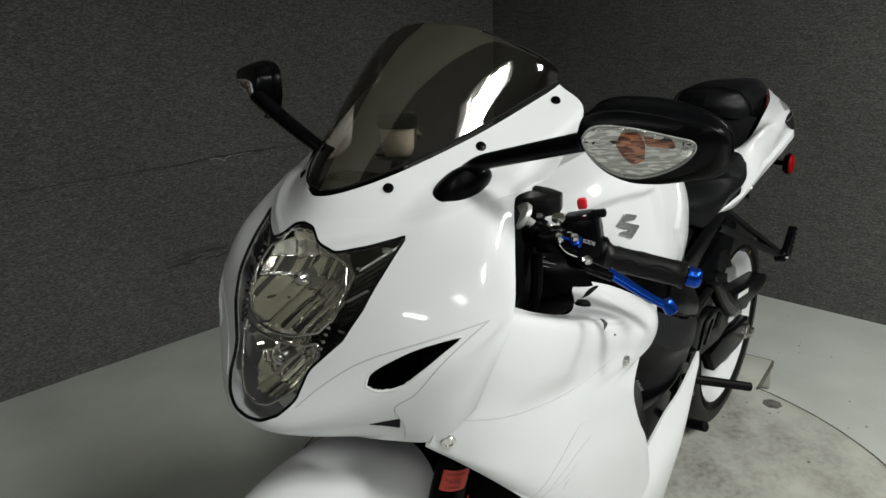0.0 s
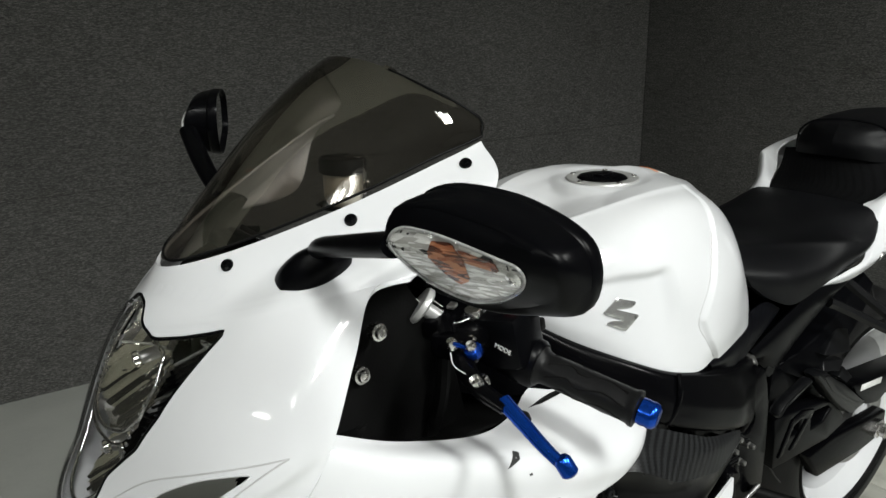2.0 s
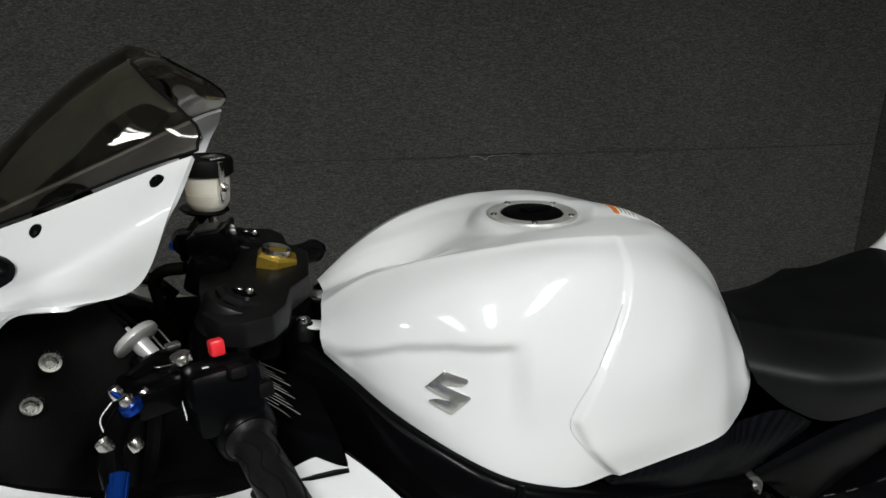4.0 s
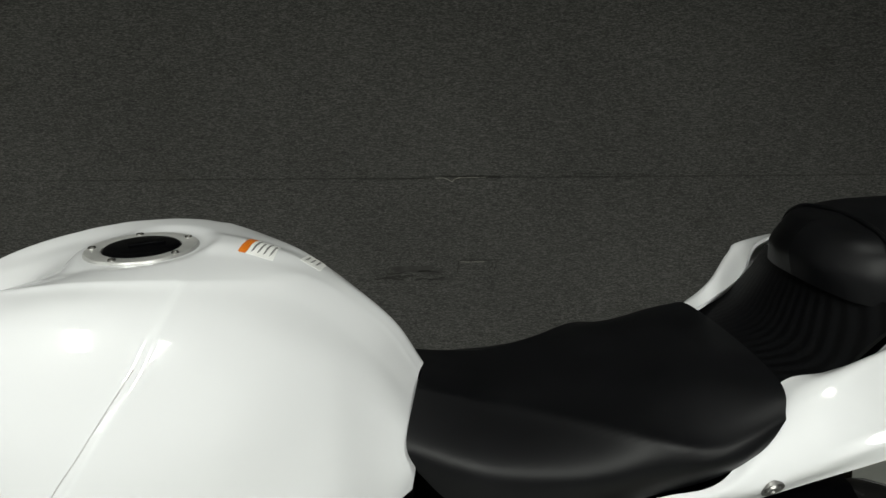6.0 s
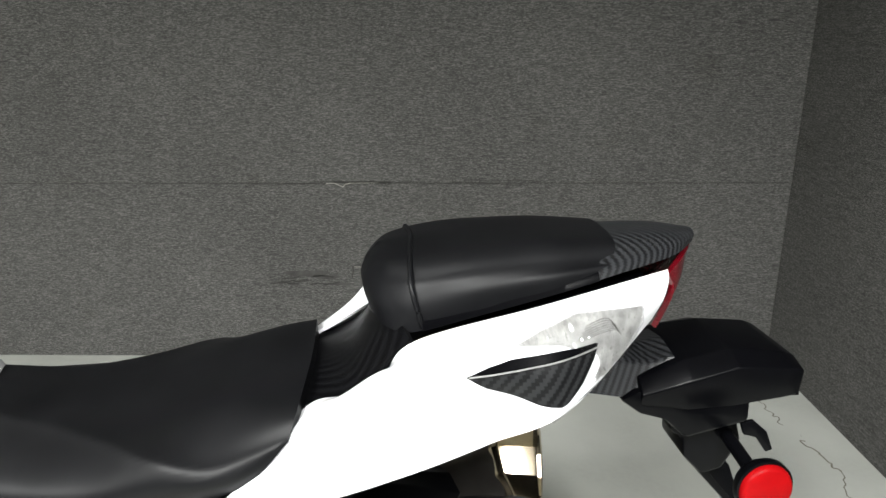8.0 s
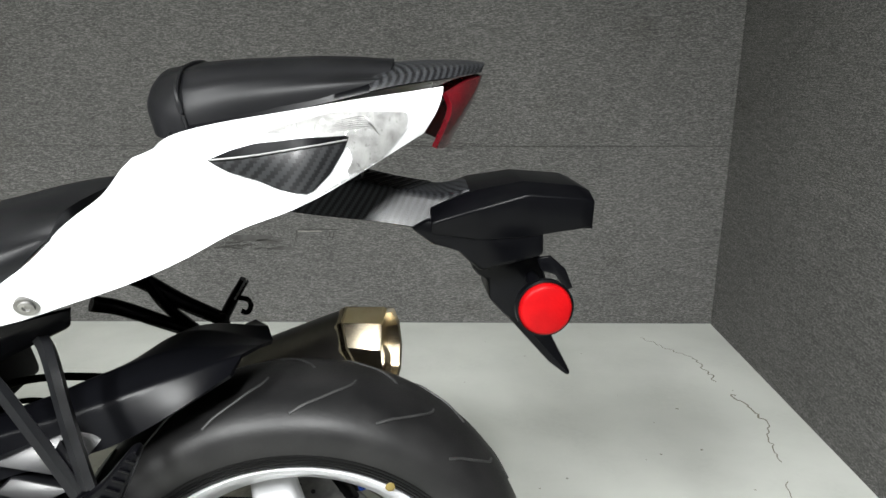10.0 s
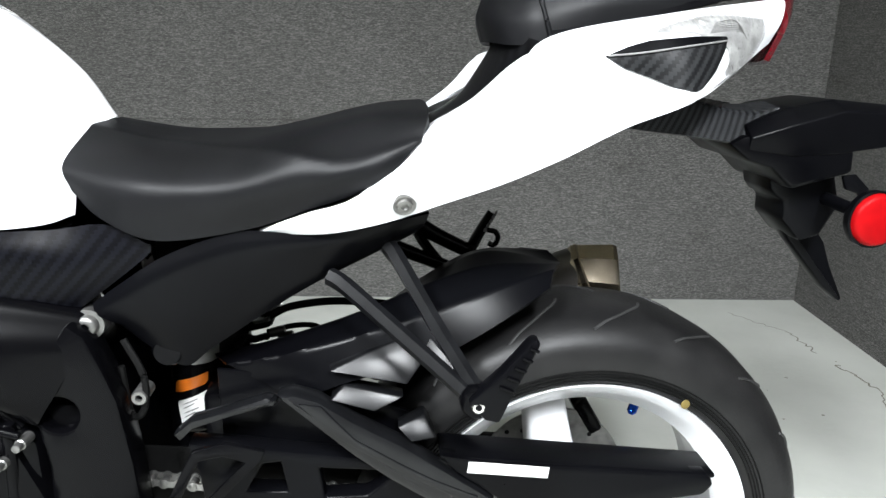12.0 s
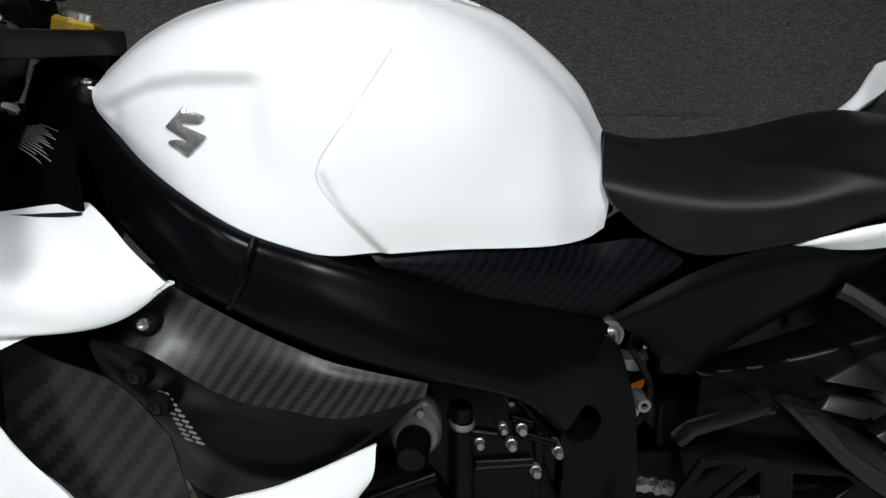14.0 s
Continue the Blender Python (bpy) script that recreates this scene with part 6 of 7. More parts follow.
part("gap_fill_front", plate([(-1.13, 0.77), (-0.98, 0.75), (-0.97, 0.60), (-1.0, 0.55), (-1.13, 0.56)], -0.162, -0.156, 0.001), RUBBER, bike)
part("hugger_skirt", plate([(-0.43, 0.585), (-0.35, 0.575), (-0.29, 0.555), (-0.21, 0.52), (-0.20, 0.47), (-0.235, 0.445), (-0.30, 0.45), (-0.43, 0.46)], -0.096, -0.090, 0.002), PLASTIC, bike, "black inner skirt of the hugger")

# Rider pegs and shift lever, low on the left
for a, b in (((-0.56, -0.15, 0.42), (-0.47, -0.27, 0.395)), ((-0.71, -0.16, 0.40), (-0.74, -0.26, 0.43))):
    part("rider_peg", rod(a, b, 0.011, 0.010), RUBBER, bike)
part("heel_plate", plate([(-0.483, 0.453), (-0.449, 0.518), (-0.413, 0.526), (-0.373, 0.515), (-0.378, 0.503), (-0.428, 0.453), (-0.444, 0.453), (-0.394, 0.502), (-0.417, 0.511), (-0.443, 0.506), (-0.469, 0.453)], -0.155, -0.149, 0.0015), FRAME, bike, "black cut-out heel plate")
part("shift_rod", rod((-0.56, -0.165, 0.44), (-0.70, -0.165, 0.40), 0.004), DULL, bike)


# ---------- cockpit ----------
clamp = part("top_clamp", plate([(-1.185, 0.02), (-1.18, -0.06), (-1.170, -0.120), (-1.155, -0.143), (-1.133, -0.150), (-1.108, -0.140), (-1.095, -0.115), (-1.09, -0.075), (-1.07, -0.04), (-1.068, 0.04), (-1.09, 0.075), (-1.095, 0.115), (-1.108, 0.140), (-1.133, 0.150), (-1.155, 0.143), (-1.170, 0.120), (-1.18, 0.06)], 0.0, 0.026, 0.004), YOKE_BLACK, bike, "black cast top clamp of the forks")
clamp.data.transform(Matrix(((1, 0, 0, 0), (0, 0, 1, 0), (0, 1, 0, 0.932), (0, 0, 0, 1))))
clamp.data.flip_normals()
part("stem_nut", lathe([(0, 0.016), (0.011, 0.016), (0.0125, 0.012), (0.0125, 0.005), (0.016, 0.004), (0.016, 0.012), (0.0215, 0.012), (0.024, 0.009), (0.024, -0.004), (0, -0.004)], (-1.104, 0.004, 0.957), (0.25, 0, 1), 6), GOLD, clamp, "gold anodised stem nut", smooth=False)
part("stem_tip", lathe([(0.0, 0.006), (0.009, 0.006), (0.0125, 0.0085), (0.0155, 0.010), (0.0155, 0.0)], (-1.104, 0.004, 0.966), (0.25, 0, 1), 28), STEEL, clamp)
for s in (1, -1):
    top = Vector((-1.136, s * -0.096, 0.960))
    way = Vector((0.40, 0, 1)).normalized()
    fork = part("fork_leg", rod(top - Vector((0.447, 0, 0.894)) * 0.66, top, 0.0265, 0.0255, 28, 0.05), FRAME, bike, "black fork leg")
    if s == 1:
        leg_tree = tree_of(fork)
        mid, out_n, side_r, up_r = Vector((-1.316, -0.096, 0.604)), Vector((-0.77, -0.64, 0)), Vector((0.64, -0.77, 0)), Vector((0.447, 0, 0.894))
        part("sticker", lay(leg_tree, [tuple(mid + out_n * 0.1 + side_r * a + up_r * b) for a, b in ((-0.017, -0.014), (0.017, -0.014), (0.017, 0.014), (-0.017, 0.014))], tuple(-out_n), 0.0003, 0.0005, 0.005), STICKER, fork, "red paper sticker")
        for a, b, w in ((0.0, 0.009, 0.012), (-0.010, 0.001, 0.002), (0.0, -0.009, 0.010)):
            part("print_bar", lay(leg_tree, [tuple(mid + out_n * 0.1 + side_r * (a + u * w) + up_r * (b + v * 0.0014)) for u, v in ((-1, -1), (1, -1), (1, 1), (-1, 1))], tuple(-out_n), 0.001, 0.0003, 0.004), DARKRED, fork)
        txt = bpy.data.curves.new("sticker_text", "FONT")
        txt.body, txt.size, txt.extrude, txt.align_x, txt.align_y = "6-30", 0.0085, 0.0002, "CENTER", "CENTER"
        t_ob = new("sticker_lettering", txt)
        t_ob.data.materials.append(INK)
        t_ob.parent = fork
        n_up = out_n.cross(side_r).normalized()
        m_txt = Matrix((side_r, n_up, out_n)).transposed().to_4x4()
        m_txt.translation = mid + out_n * 0.0278
        t_ob.matrix_basis = m_txt
    part("fork_boss", lathe([(0.024, 0.004), (0.032, 0.003), (0.034, 0.0), (0.035, -0.030), (0.028, -0.032)], top - way * 0.004, way, 36), YOKE_BLACK, fork)
    part("fork_cap", lathe([(0, 0.003), (0.010, 0.003), (0.0105, 0.006), (0.021, 0.006), (0.0255, 0.003), (0.0262, -0.01), (0, -0.01)], top, way, 8), YOKE_BLACK, fork, smooth=False)
    part("adjuster_bed", box((0.022, 0.012, 0.006), tuple(top + way * 0.005), (0, 22, 30), 0.0012), FRAME, fork)
    for off in (-0.005, 0.005):
        part("adjuster", lathe([(0, 0.003), (0.0025, 0.003), (0.0034, 0.0015), (0.0036, -0.002)], top + way * 0.008 + Vector((off, -0.3 * off, 0)), way, 14), STEEL, fork)
    part("clip_on", lathe([(0.027, -0.016), (0.034, -0.014), (0.036, 0.0), (0.034, 0.014), (0.027, 0.016)], top - way * 0.045, way, 28), FRAME, fork)
    for dz in (-0.03, -0.052):
        socket_bolt(tuple(top - way * 0.03 + Vector((-0.035, s * -0.012, dz + 0.02))), (-1, s * -0.4, 0.2), 0.0055, STEEL, fork)
    bar_in, bar_out = Vector((-1.172, s * -0.115, 0.905)), Vector((-1.09 if s == 1 else -1.045, s * -0.326, 0.863))
    d = (bar_out - bar_in).normalized()
    bar = part("handlebar", rod(bar_in, bar_out - d * 0.01, 0.0112), FRAME, bike, "black clip-on handlebar with a rubber grip")
    prof = [(0.0115, 0.0), (0.021, 0.001), (0.0215, 0.006), (0.0175, 0.012)]
    for k in range(9):
        h = 0.016 + 0.0115 * k
        prof += [(0.0168, h), (0.0166, h + 0.004), (0.0168, h + 0.008)]
    prof += [(0.0172, 0.121), (0.0185, 0.124), (0.0185, 0.128), (0.0115, 0.129)]
    prof = [(r, 0.85 * h) for r, h in prof]
    g0 = bar_out - d * 0.122
    part("grip", lathe(prof, g0, d, 28), YOKE_BLACK, bar, "ribbed black rubber grip")
    for k in range(7):
        a = radians(360 * k / 7)
        side = d.cross(Vector((0, 0, 1))).normalized()
        up = side.cross(d)
        pts = [tuple(g0 + d * h + (side * math.cos(a + w) + up * math.sin(a + w)) * 0.0162) for h, w in ((0.017, 0), (0.038, 0.5), (0.051, 0.15), (0.076, 0.6), (0.098, 0.3))]
        part("grip_rib", tube(pts, 0.0014, 6, 16), RUBBER, bar)
    part("bar_end", lathe([(0, 0.013), (0.009, 0.013), (0.0125, 0.010), (0.0135, 0.006), (0.0128, 0.003), (0.0135, 0.0), (0.013, -0.005), (0, -0.005)], bar_out - d * 0.006, d, 28), BLUE if s == 1 else FRAME, bar, "blue anodised bar end" if s == 1 else "black bar end")
    if s == 1:
        q = d.to_track_quat("Z", "Y").to_matrix().to_4x4()
        c = bar_in + d * 0.090
        box_ob = part("switch_box", lathe([(0.012, -0.024), (0.022, -0.024), (0.0255, -0.02), (0.0265, 0.0), (0.0255, 0.02), (0.0225, 0.024), (0.012, 0.024)], c, d, 24), PLASTIC, bar, "black switch box with a red rocker")
        part("switch_case", box((0.058, 0.050, 0.056), tuple(c + Vector((-0.012, 0.003, 0.027))), (-11, 0, 21), 0.009), PLASTIC, box_ob)
        part("red_rocker", box((0.012, 0.012, 0.014), (-1.1527, -0.1930, 0.9580), (-11, 0, 21), 0.0025), RED, box_ob)
        part("rocker", box((0.014, 0.02, 0.010), tuple(c + Vector((0.002, -0.012, 0.055))), (-11, 0, 21), 0.003), RUBBER, box_ob)
        part("signal_switch", box((0.018, 0.014, 0.014), tuple(c + Vector((0.020, -0.002, 0.030))), (-11, 0, 21), 0.003), RUBBER, box_ob)
        part("marking", box((0.005, 0.004, 0.0006), tuple(c + Vector((-0.022, -0.004, 0.0565))), (-11, 0, 21), 0.0002), PAPER, box_ob)
        txt = bpy.data.curves.new("mode_text", "FONT")
        txt.body, txt.size, txt.extrude, txt.align_x, txt.align_y = "MODE", 0.0068, 0.0002, "CENTER", "CENTER"
        t_ob = new("mode_lettering", txt)
        t_ob.data.materials.append(PAPER)
        t_ob.parent = box_ob
        face = Vector((-1, -0.28, 0.05)).normalized()
        right = Vector((0.28, -1, -0.22)).normalized()
        upv = face.cross(right).normalized()
        m = Matrix((right, upv, face)).transposed().to_4x4()
        t_ob.matrix_basis = Matrix.Translation(c + Vector((-0.0395, -0.019, 0.028))) @ m
        perch = part("clutch_perch", box((0.045, 0.03, 0.022), (-1.205, -0.155, 0.928), (0, 0, 22), 0.006), FRAME, bar, "black clutch lever perch")
        part("perch_arm", tube([(-1.188, -0.14, 0.918), (-1.205, -0.155, 0.930), (-1.222, -0.185, 0.926)], 0.012, 12, 14), FRAME, perch)
        part("cable_adjuster", lathe([(0, 0.012), (0.003, 0.012), (0.0035, 0.004), (0.019, 0.003), (0.0205, 0.001), (0.0205, -0.003), (0.018, -0.005), (0.008, -0.006), (0.0075, -0.022), (0, -0.022)], (-1.224, -0.142, 0.950), (-0.62, 0.45, 0.62), 32), ALU, perch, "knurled steel cable adjuster")
        part("cable", tube([(-1.235, -0.125, 0.955), (-1.262, -0.09, 0.962), (-1.27, -0.03, 0.94), (-1.23, 0.0, 0.87)], 0.0035, 8, 30), RUBBER, perch)
        part("perch_bolt", lathe([(0, 0.003), (0.008, 0.003), (0.009, 0.001), (0.009, -0.004), (0, -0.004)], (-1.184, -0.176, 0.944), (-0.2, 0, 1), 20), STEEL, perch)
        part("perch_clip", box((0.012, 0.008, 0.004), (-1.193, -0.153, 0.945), (0, 0, 30), 0.001), DULL, perch)
        part("wire_loop", tube([(-1.200, -0.148, 0.938), (-1.212, -0.136, 0.950), (-1.208, -0.130, 0.952), (-1.196, -0.140, 0.940)], 0.0009, 6, 24), STEEL, perch)
        part("perch_wire", tube([(-1.212, -0.158, 0.935), (-1.205, -0.175, 0.937), (-1.190, -0.180, 0.940)], 0.0007, 6, 16), STEEL, perch)
        part("perch_body", box((0.05, 0.05, 0.026), (-1.205, -0.185, 0.922), (0, 0, 30), 0.007), FRAME, perch)
        lever = part("lever", tube([(-1.218, -0.200, 0.924), (-1.228, -0.222, 0.914), (-1.230, -0.246, 0.904), (-1.222, -0.272, 0.895)], (0.0115, 0.009), 12, 20, 0.7), FRAME, bike, "folding clutch lever with a blue blade")
        part("blade", tube([(-1.221, -0.266, 0.899), (-1.220, -0.29, 0.889), (-1.219, -0.314, 0.879), (-1.218, -0.336, 0.872)], (0.0082, 0.0058), 12, 24, 0.75), BLUE, lever, "blue anodised lever blade")
        part("lever_tip", lathe([(0, -0.009), (0.006, -0.009), (0.0078, -0.006), (0.0078, 0.006), (0.006, 0.008), (0, 0.009)], (-1.2155, -0.340, 0.870), (0.3, -0.5, -0.9), 20), BLUE, lever)
        part("lever_screw", lathe([(0, 0.001), (0.003, 0.001), (0.0055, 0.004), (0.006, 0.0), (0.006, -0.01), (0, -0.01)], (-1.233, -0.244, 0.912), (-0.5, 0.0, 0.9), 16), STEEL, lever)
        part("adjuster_dial", lathe([(0, 0.005), (0.003, 0.005), (0.004, 0.003), (0.0085, 0.003), (0.0092, 0.0), (0.0085, -0.004), (0, -0.004)], (-1.217, -0.219, 0.928), (-0.4, -0.1, 0.9), 12), BLUE, lever, "blue adjuster dial", smooth=False)
        part("adjuster_finger", box((0.020, 0.005, 0.004), (-1.225, -0.212, 0.932), (0, 25, -35), 0.002), BLUE, lever)
        part("dial_screw", lathe([(0, 0.002), (0.004, 0.003), (0.0055, 0.0), (0.0055, -0.004)], (-1.220, -0.219, 0.934), (-0.4, -0.1, 0.9), 14), STEEL, lever)
        for p in ((-1.231, -0.204, 0.935), (-1.216, -0.232, 0.904), (-1.210, -0.207, 0.932)):
            part("lever_bolt", lathe([(0, 0.002), (0.004, 0.003), (0.0055, 0.0), (0.0055, -0.006)], p, (-0.4, 0, 0.9), 14), STEEL, lever)
        part("dial_scale", tube([(-1.234, -0.206, 0.926), (-1.240, -0.220, 0.920), (-1.234, -0.235, 0.914)], 0.0006, 6, 14), PAPER, lever)
    else:
        c = bar_in + d * 0.055
        box_ob = part("switch_box", lathe([(0.012, -0.022), (0.023, -0.022), (0.026, -0.018), (0.026, 0.018), (0.023, 0.022), (0.012, 0.022)], c, d, 24), PLASTIC, bar, "black throttle switch box with a red stop switch")
        part("switch_case", box((0.05, 0.04, 0.05), tuple(c + Vector((-0.004, 0, 0.012))), (11, 0, -21), 0.008), PLASTIC, box_ob)
        part("red_rocker", box((0.02, 0.024, 0.010), tuple(c + Vector((0.006, -0.008, 0.04))), (11, 0, -21), 0.003), RED, box_ob)
        master = part("brake_master", rod((-1.215, 0.13, 0.955), (-1.205, 0.075, 0.965), 0.014), FRAME, bar, "black brake master cylinder")
        part("master_block", box((0.042, 0.045, 0.035), (-1.188, 0.085, 0.962), (0, 0, -15), 0.005), FRAME, master)
        part("brake_lever", tube([(-1.225, 0.14, 0.945), (-1.235, 0.2, 0.92), (-1.225, 0.27, 0.89), (-1.212, 0.335, 0.868)], (0.010, 0.006), 12, 24, 0.75), BLUE, master)

# Ignition lock
lock = part("ignition_lock", lathe([(0, 0.01), (0.003, 0.012), (0.010, 0.012), (0.013, 0.008), (0.021, 0.006), (0.023, 0.0), (0.023, -0.03), (0, -0.03)], (-1.172, 0.006, 0.962), (0.3, 0, 1), 28), PLASTIC, bike, "black ignition lock with white marks")
part("lock_mark", tube([(-1.188, 0.004, 0.969), (-1.18, 0.022, 0.969), (-1.165, 0.022, 0.966)], 0.0012, 6, 14), PAPER, lock)
part("lock_mark", tube([(-1.184, -0.008, 0.969), (-1.170, -0.014, 0.967)], 0.001, 6, 8), PAPER, lock)

block = part("lock_block", box((0.046, 0.052, 0.045), (-1.170, 0.045, 0.968), (0, -8, -8), 0.006), PLASTIC, bike, "black lock block with a recessed window")
part("block_recess", box((0.026, 0.026, 0.004), (-1.175, 0.047, 0.9915), (0, -8, -8), 0.001), INK, block)
part("block_rib", box((0.006, 0.05, 0.008), (-1.154, 0.043, 0.992), (0, -8, -8), 0.002), PLASTIC, block)
for k in range(4):
    part("block_tooth", box((0.004, 0.006, 0.003), (-1.150 + 0.001 * k, 0.050 - 0.009 * k, 0.990), (0, -8, 40), 0.0008), GREYPRINT if k % 2 else PAPER, block)
part("cable_guide", tube([(-1.20, 0.02, 0.955), (-1.225, 0.03, 0.95), (-1.24, 0.05, 0.93), (-1.24, 0.07, 0.89)], 0.007, 10, 20), RUBBER, block)

part("clutch_hose", tube([(-1.33, 0.08, 0.895), (-1.298, 0.08, 0.918), (-1.273, 0.08, 0.9286), (-1.2485, 0.08, 0.923), (-1.225, 0.08, 0.90)], 0.0075, 10, 30), RUBBER, bike, "thick black cable loop behind the clamp")

# Fluid reservoir
tank_at = Vector((-1.178, 0.106, 0.998))
res = part("fluid_reservoir", lathe([(0, 0.0), (0.018, 0.0), (0.0215, 0.004), (0.0245, 0.010), (0.0252, 0.02), (0.0245, 0.0205), (0.0252, 0.021), (0.0255, 0.04), (0.026, 0.044), (0, 0.044)], tank_at, (0.05, 0, 1), 36), RESERVOIR, bike, "milky brake fluid reservoir with a black cap")
part("cap", lathe([(0.028, 0.0), (0.0305, 0.002), (0.0305, 0.017), (0.028, 0.02), (0.025, 0.0205), (0.023, 0.0185), (0, 0.0185)], tank_at + Vector((0.002, 0, 0.042)), (0.05, 0, 1), 36), RUBBER, res, "black screw cap")
part("clip", box((0.008, 0.003, 0.046), (-1.158, 0.083, 1.035), (0, 0, 40), 0.001), STEEL, res)
part("clip_foot", box((0.02, 0.02, 0.003), (-1.166, 0.092, 1.0615), (0, 0, 40), 0.001), STEEL, res)
part("clip_screw", lathe([(0, 0.003), (0.003, 0.004), (0.005, 0.002), (0.005, -0.004)], (-1.156, 0.081, 1.028), (0.6, -0.7, 0.0), 14), STEEL, res)
part("saucer", lathe([(0.0, 0.0), (0.024, 0.001), (0.029, 0.005), (0.027, 0.007), (0.0, 0.004)], tank_at + Vector((-0.006, 0.004, -0.006)), (0.1, 0, 1), 30), RUBBER, res)
part("stalk", tube([(-1.176, 0.104, 0.996), (-1.172, 0.10, 0.975), (-1.168, 0.095, 0.955)], 0.006, 10, 12), STEEL, res)
part("hose", tube([(-1.182, 0.106, 0.994), (-1.195, 0.10, 0.98), (-1.2, 0.085, 0.975)], 0.006, 10, 14), RUBBER, res)

# Instruments and the dark lining behind the nose
GAP = [(-1.322, 0.88), (-1.306, 0.89), (-1.252, 0.868), (-1.255, 0.853), (-1.313, 0.865)]
dash = part("instrument_panel", box((0.10, 0.19, 0.06), (-1.352, 0, 0.965), (0, -25, 0), 0.02), PLASTIC, bike, "black instrument panel behind the screen")
part("dial", lathe([(0, 0.004), (0.045, 0.004), (0.05, 0.0), (0.05, -0.01), (0, -0.01)], (-1.322, 0.03, 0.992), (0.42, 0, 0.9), 40), FRAME, dash)
part("screen_stay", tube([(-1.30, -0.10, 0.99), (-1.33, -0.05, 1.005), (-1.34, 0.05, 1.005), (-1.30, 0.10, 0.99)], 0.006, 8, 24), FRAME, dash)
for s in (1, -1):
    f = (lambda r: r) if s == 1 else flip_y
    part("inner_lining", solid(sheet([f([(-1.375, -0.115, 0.97), (-1.32, -0.125, 0.985), (-1.25, -0.14, 0.995)]), f([(-1.40, -0.18, 0.90), (-1.32, -0.165, 0.88), (-1.20, -0.15, 0.90)]), f([(-1.39, -0.19, 0.82), (-1.30, -0.18, 0.80), (-1.16, -0.13, 0.79)])], 48, 40), 0.003, (0, -s, 0), None if s == 1 else (lambda p: not inside(p[0], p[2], GAP) and not (p[0] > -1.322 and p[2] > 0.868))), RUBBER, bike, "black inner lining of the nose")
    part("fairing_lining", solid(sheet([f([(-1.37, -0.212, 0.885), (-1.28, -0.21, 0.845), (-1.15, -0.18, 0.808), (-1.05, -0.17, 0.805)]), f([(-1.36, -0.14, 0.84), (-1.26, -0.12, 0.80), (-1.14, -0.10, 0.785), (-1.05, -0.10, 0.78)]), f([(-1.36, 0.0, 0.82), (-1.26, 0.0, 0.78), (-1.14, 0.0, 0.77), (-1.05, 0.0, 0.77)])], 24, 16), 0.003, (0, 0, 1)), RUBBER, bike)
    if s == 1:
        for p in ((-1.285, -0.166, 0.947), (-1.306, -0.166, 0.909)):
            part("lining_bolt", lathe([(0, 0.003), (0.003, 0.003), (0.0034, 0.0045), (0.0056, 0.004), (0.0064, 0.0), (0.0085, -0.0005), (0.0085, -0.01), (0, -0.01)], (p[0], s * p[1], p[2]), (0.15, -s, 0.1), 18), STEEL, bike)
        part("lining_rib", tube(f([(-1.21, -0.16, 0.90), (-1.22, -0.165, 0.85), (-1.235, -0.16, 0.80)]), 0.008, 8, 14), RUBBER, bike)
    for p in ((-1.081, -0.045, 0.898),):
        post = part("tank_post", lathe([(0, 0.006), (0.005, 0.006), (0.0055, 0.010), (0.009, 0.009), (0.011, 0.005), (0.0135, 0.002), (0.0135, -0.012), (0.009, -0.014), (0.009, -0.03), (0, -0.03)], (p[0], s * p[1], p[2]), (0.1, 0, 1), 24), RUBBER, bike, "rubber tank mount with a steel bolt")
        part("mount_bolt", lathe([(0, 0.003), (0.004, 0.003), (0.0045, 0.006), (0.008, 0.005), (0.009, 0.001), (0.009, -0.002)], (p[0], s * p[1], p[2] + 0.007), (0.1, 0, 1), 18), STEEL, post)
        part("tab", box((0.035, 0.02, 0.004), (p[0] + 0.02, s * p[1], p[2] + 0.002), (0, 10, 0), 0.0015), WHITE, post)
lining_label = part("lining_label", box((0.024, 0.0015, 0.020), (-1.1817, -0.1395, 0.8734), (6, -12, 14), 0.0004), PAPER, bike, "small white label on the nose lining")
for k in range(4):
    part("label_line", box((0.019 - 0.004 * (k % 2), 0.0012, 0.0018), (-1.1817, -0.1404, 0.8664 + 0.0046 * k), (6, -12, 14), 0.0002), GREYPRINT, lining_label)
# Printed notice on the frame head: plain grey bars
notice = part("head_cover", solid(sheet([[(-1.165, -0.005, 0.872), (-1.12, -0.05, 0.868), (-1.075, -0.10, 0.858)], [(-1.165, -0.06, 0.850), (-1.12, -0.10, 0.845), (-1.06, -0.145, 0.835)], [(-1.16, -0.10, 0.81), (-1.11, -0.13, 0.80), (-1.05, -0.165, 0.80)]], 20, 14), 0.003, (0, -0.3, 1)), FRAME, bike, "black frame head cover with a printed notice")
notice_tree = tree_of(notice)
for k in range(15):
    x, y = -1.152 + 0.0010 * k, -0.026 - 0.0040 * k
    e = 0.052 - 0.007 * (k * 7 % 4)
    part("notice_line", lay(notice_tree, [(x, y, 1.2), (x + e, y - e * 0.95, 1.2), (x + e - 0.0003, y - e * 0.95 - 0.0007, 1.2), (x - 0.0003, y - 0.0007, 1.2)], (0, 0, -1), 0.0, 0.0003, 0.008), GREYPRINT, notice)


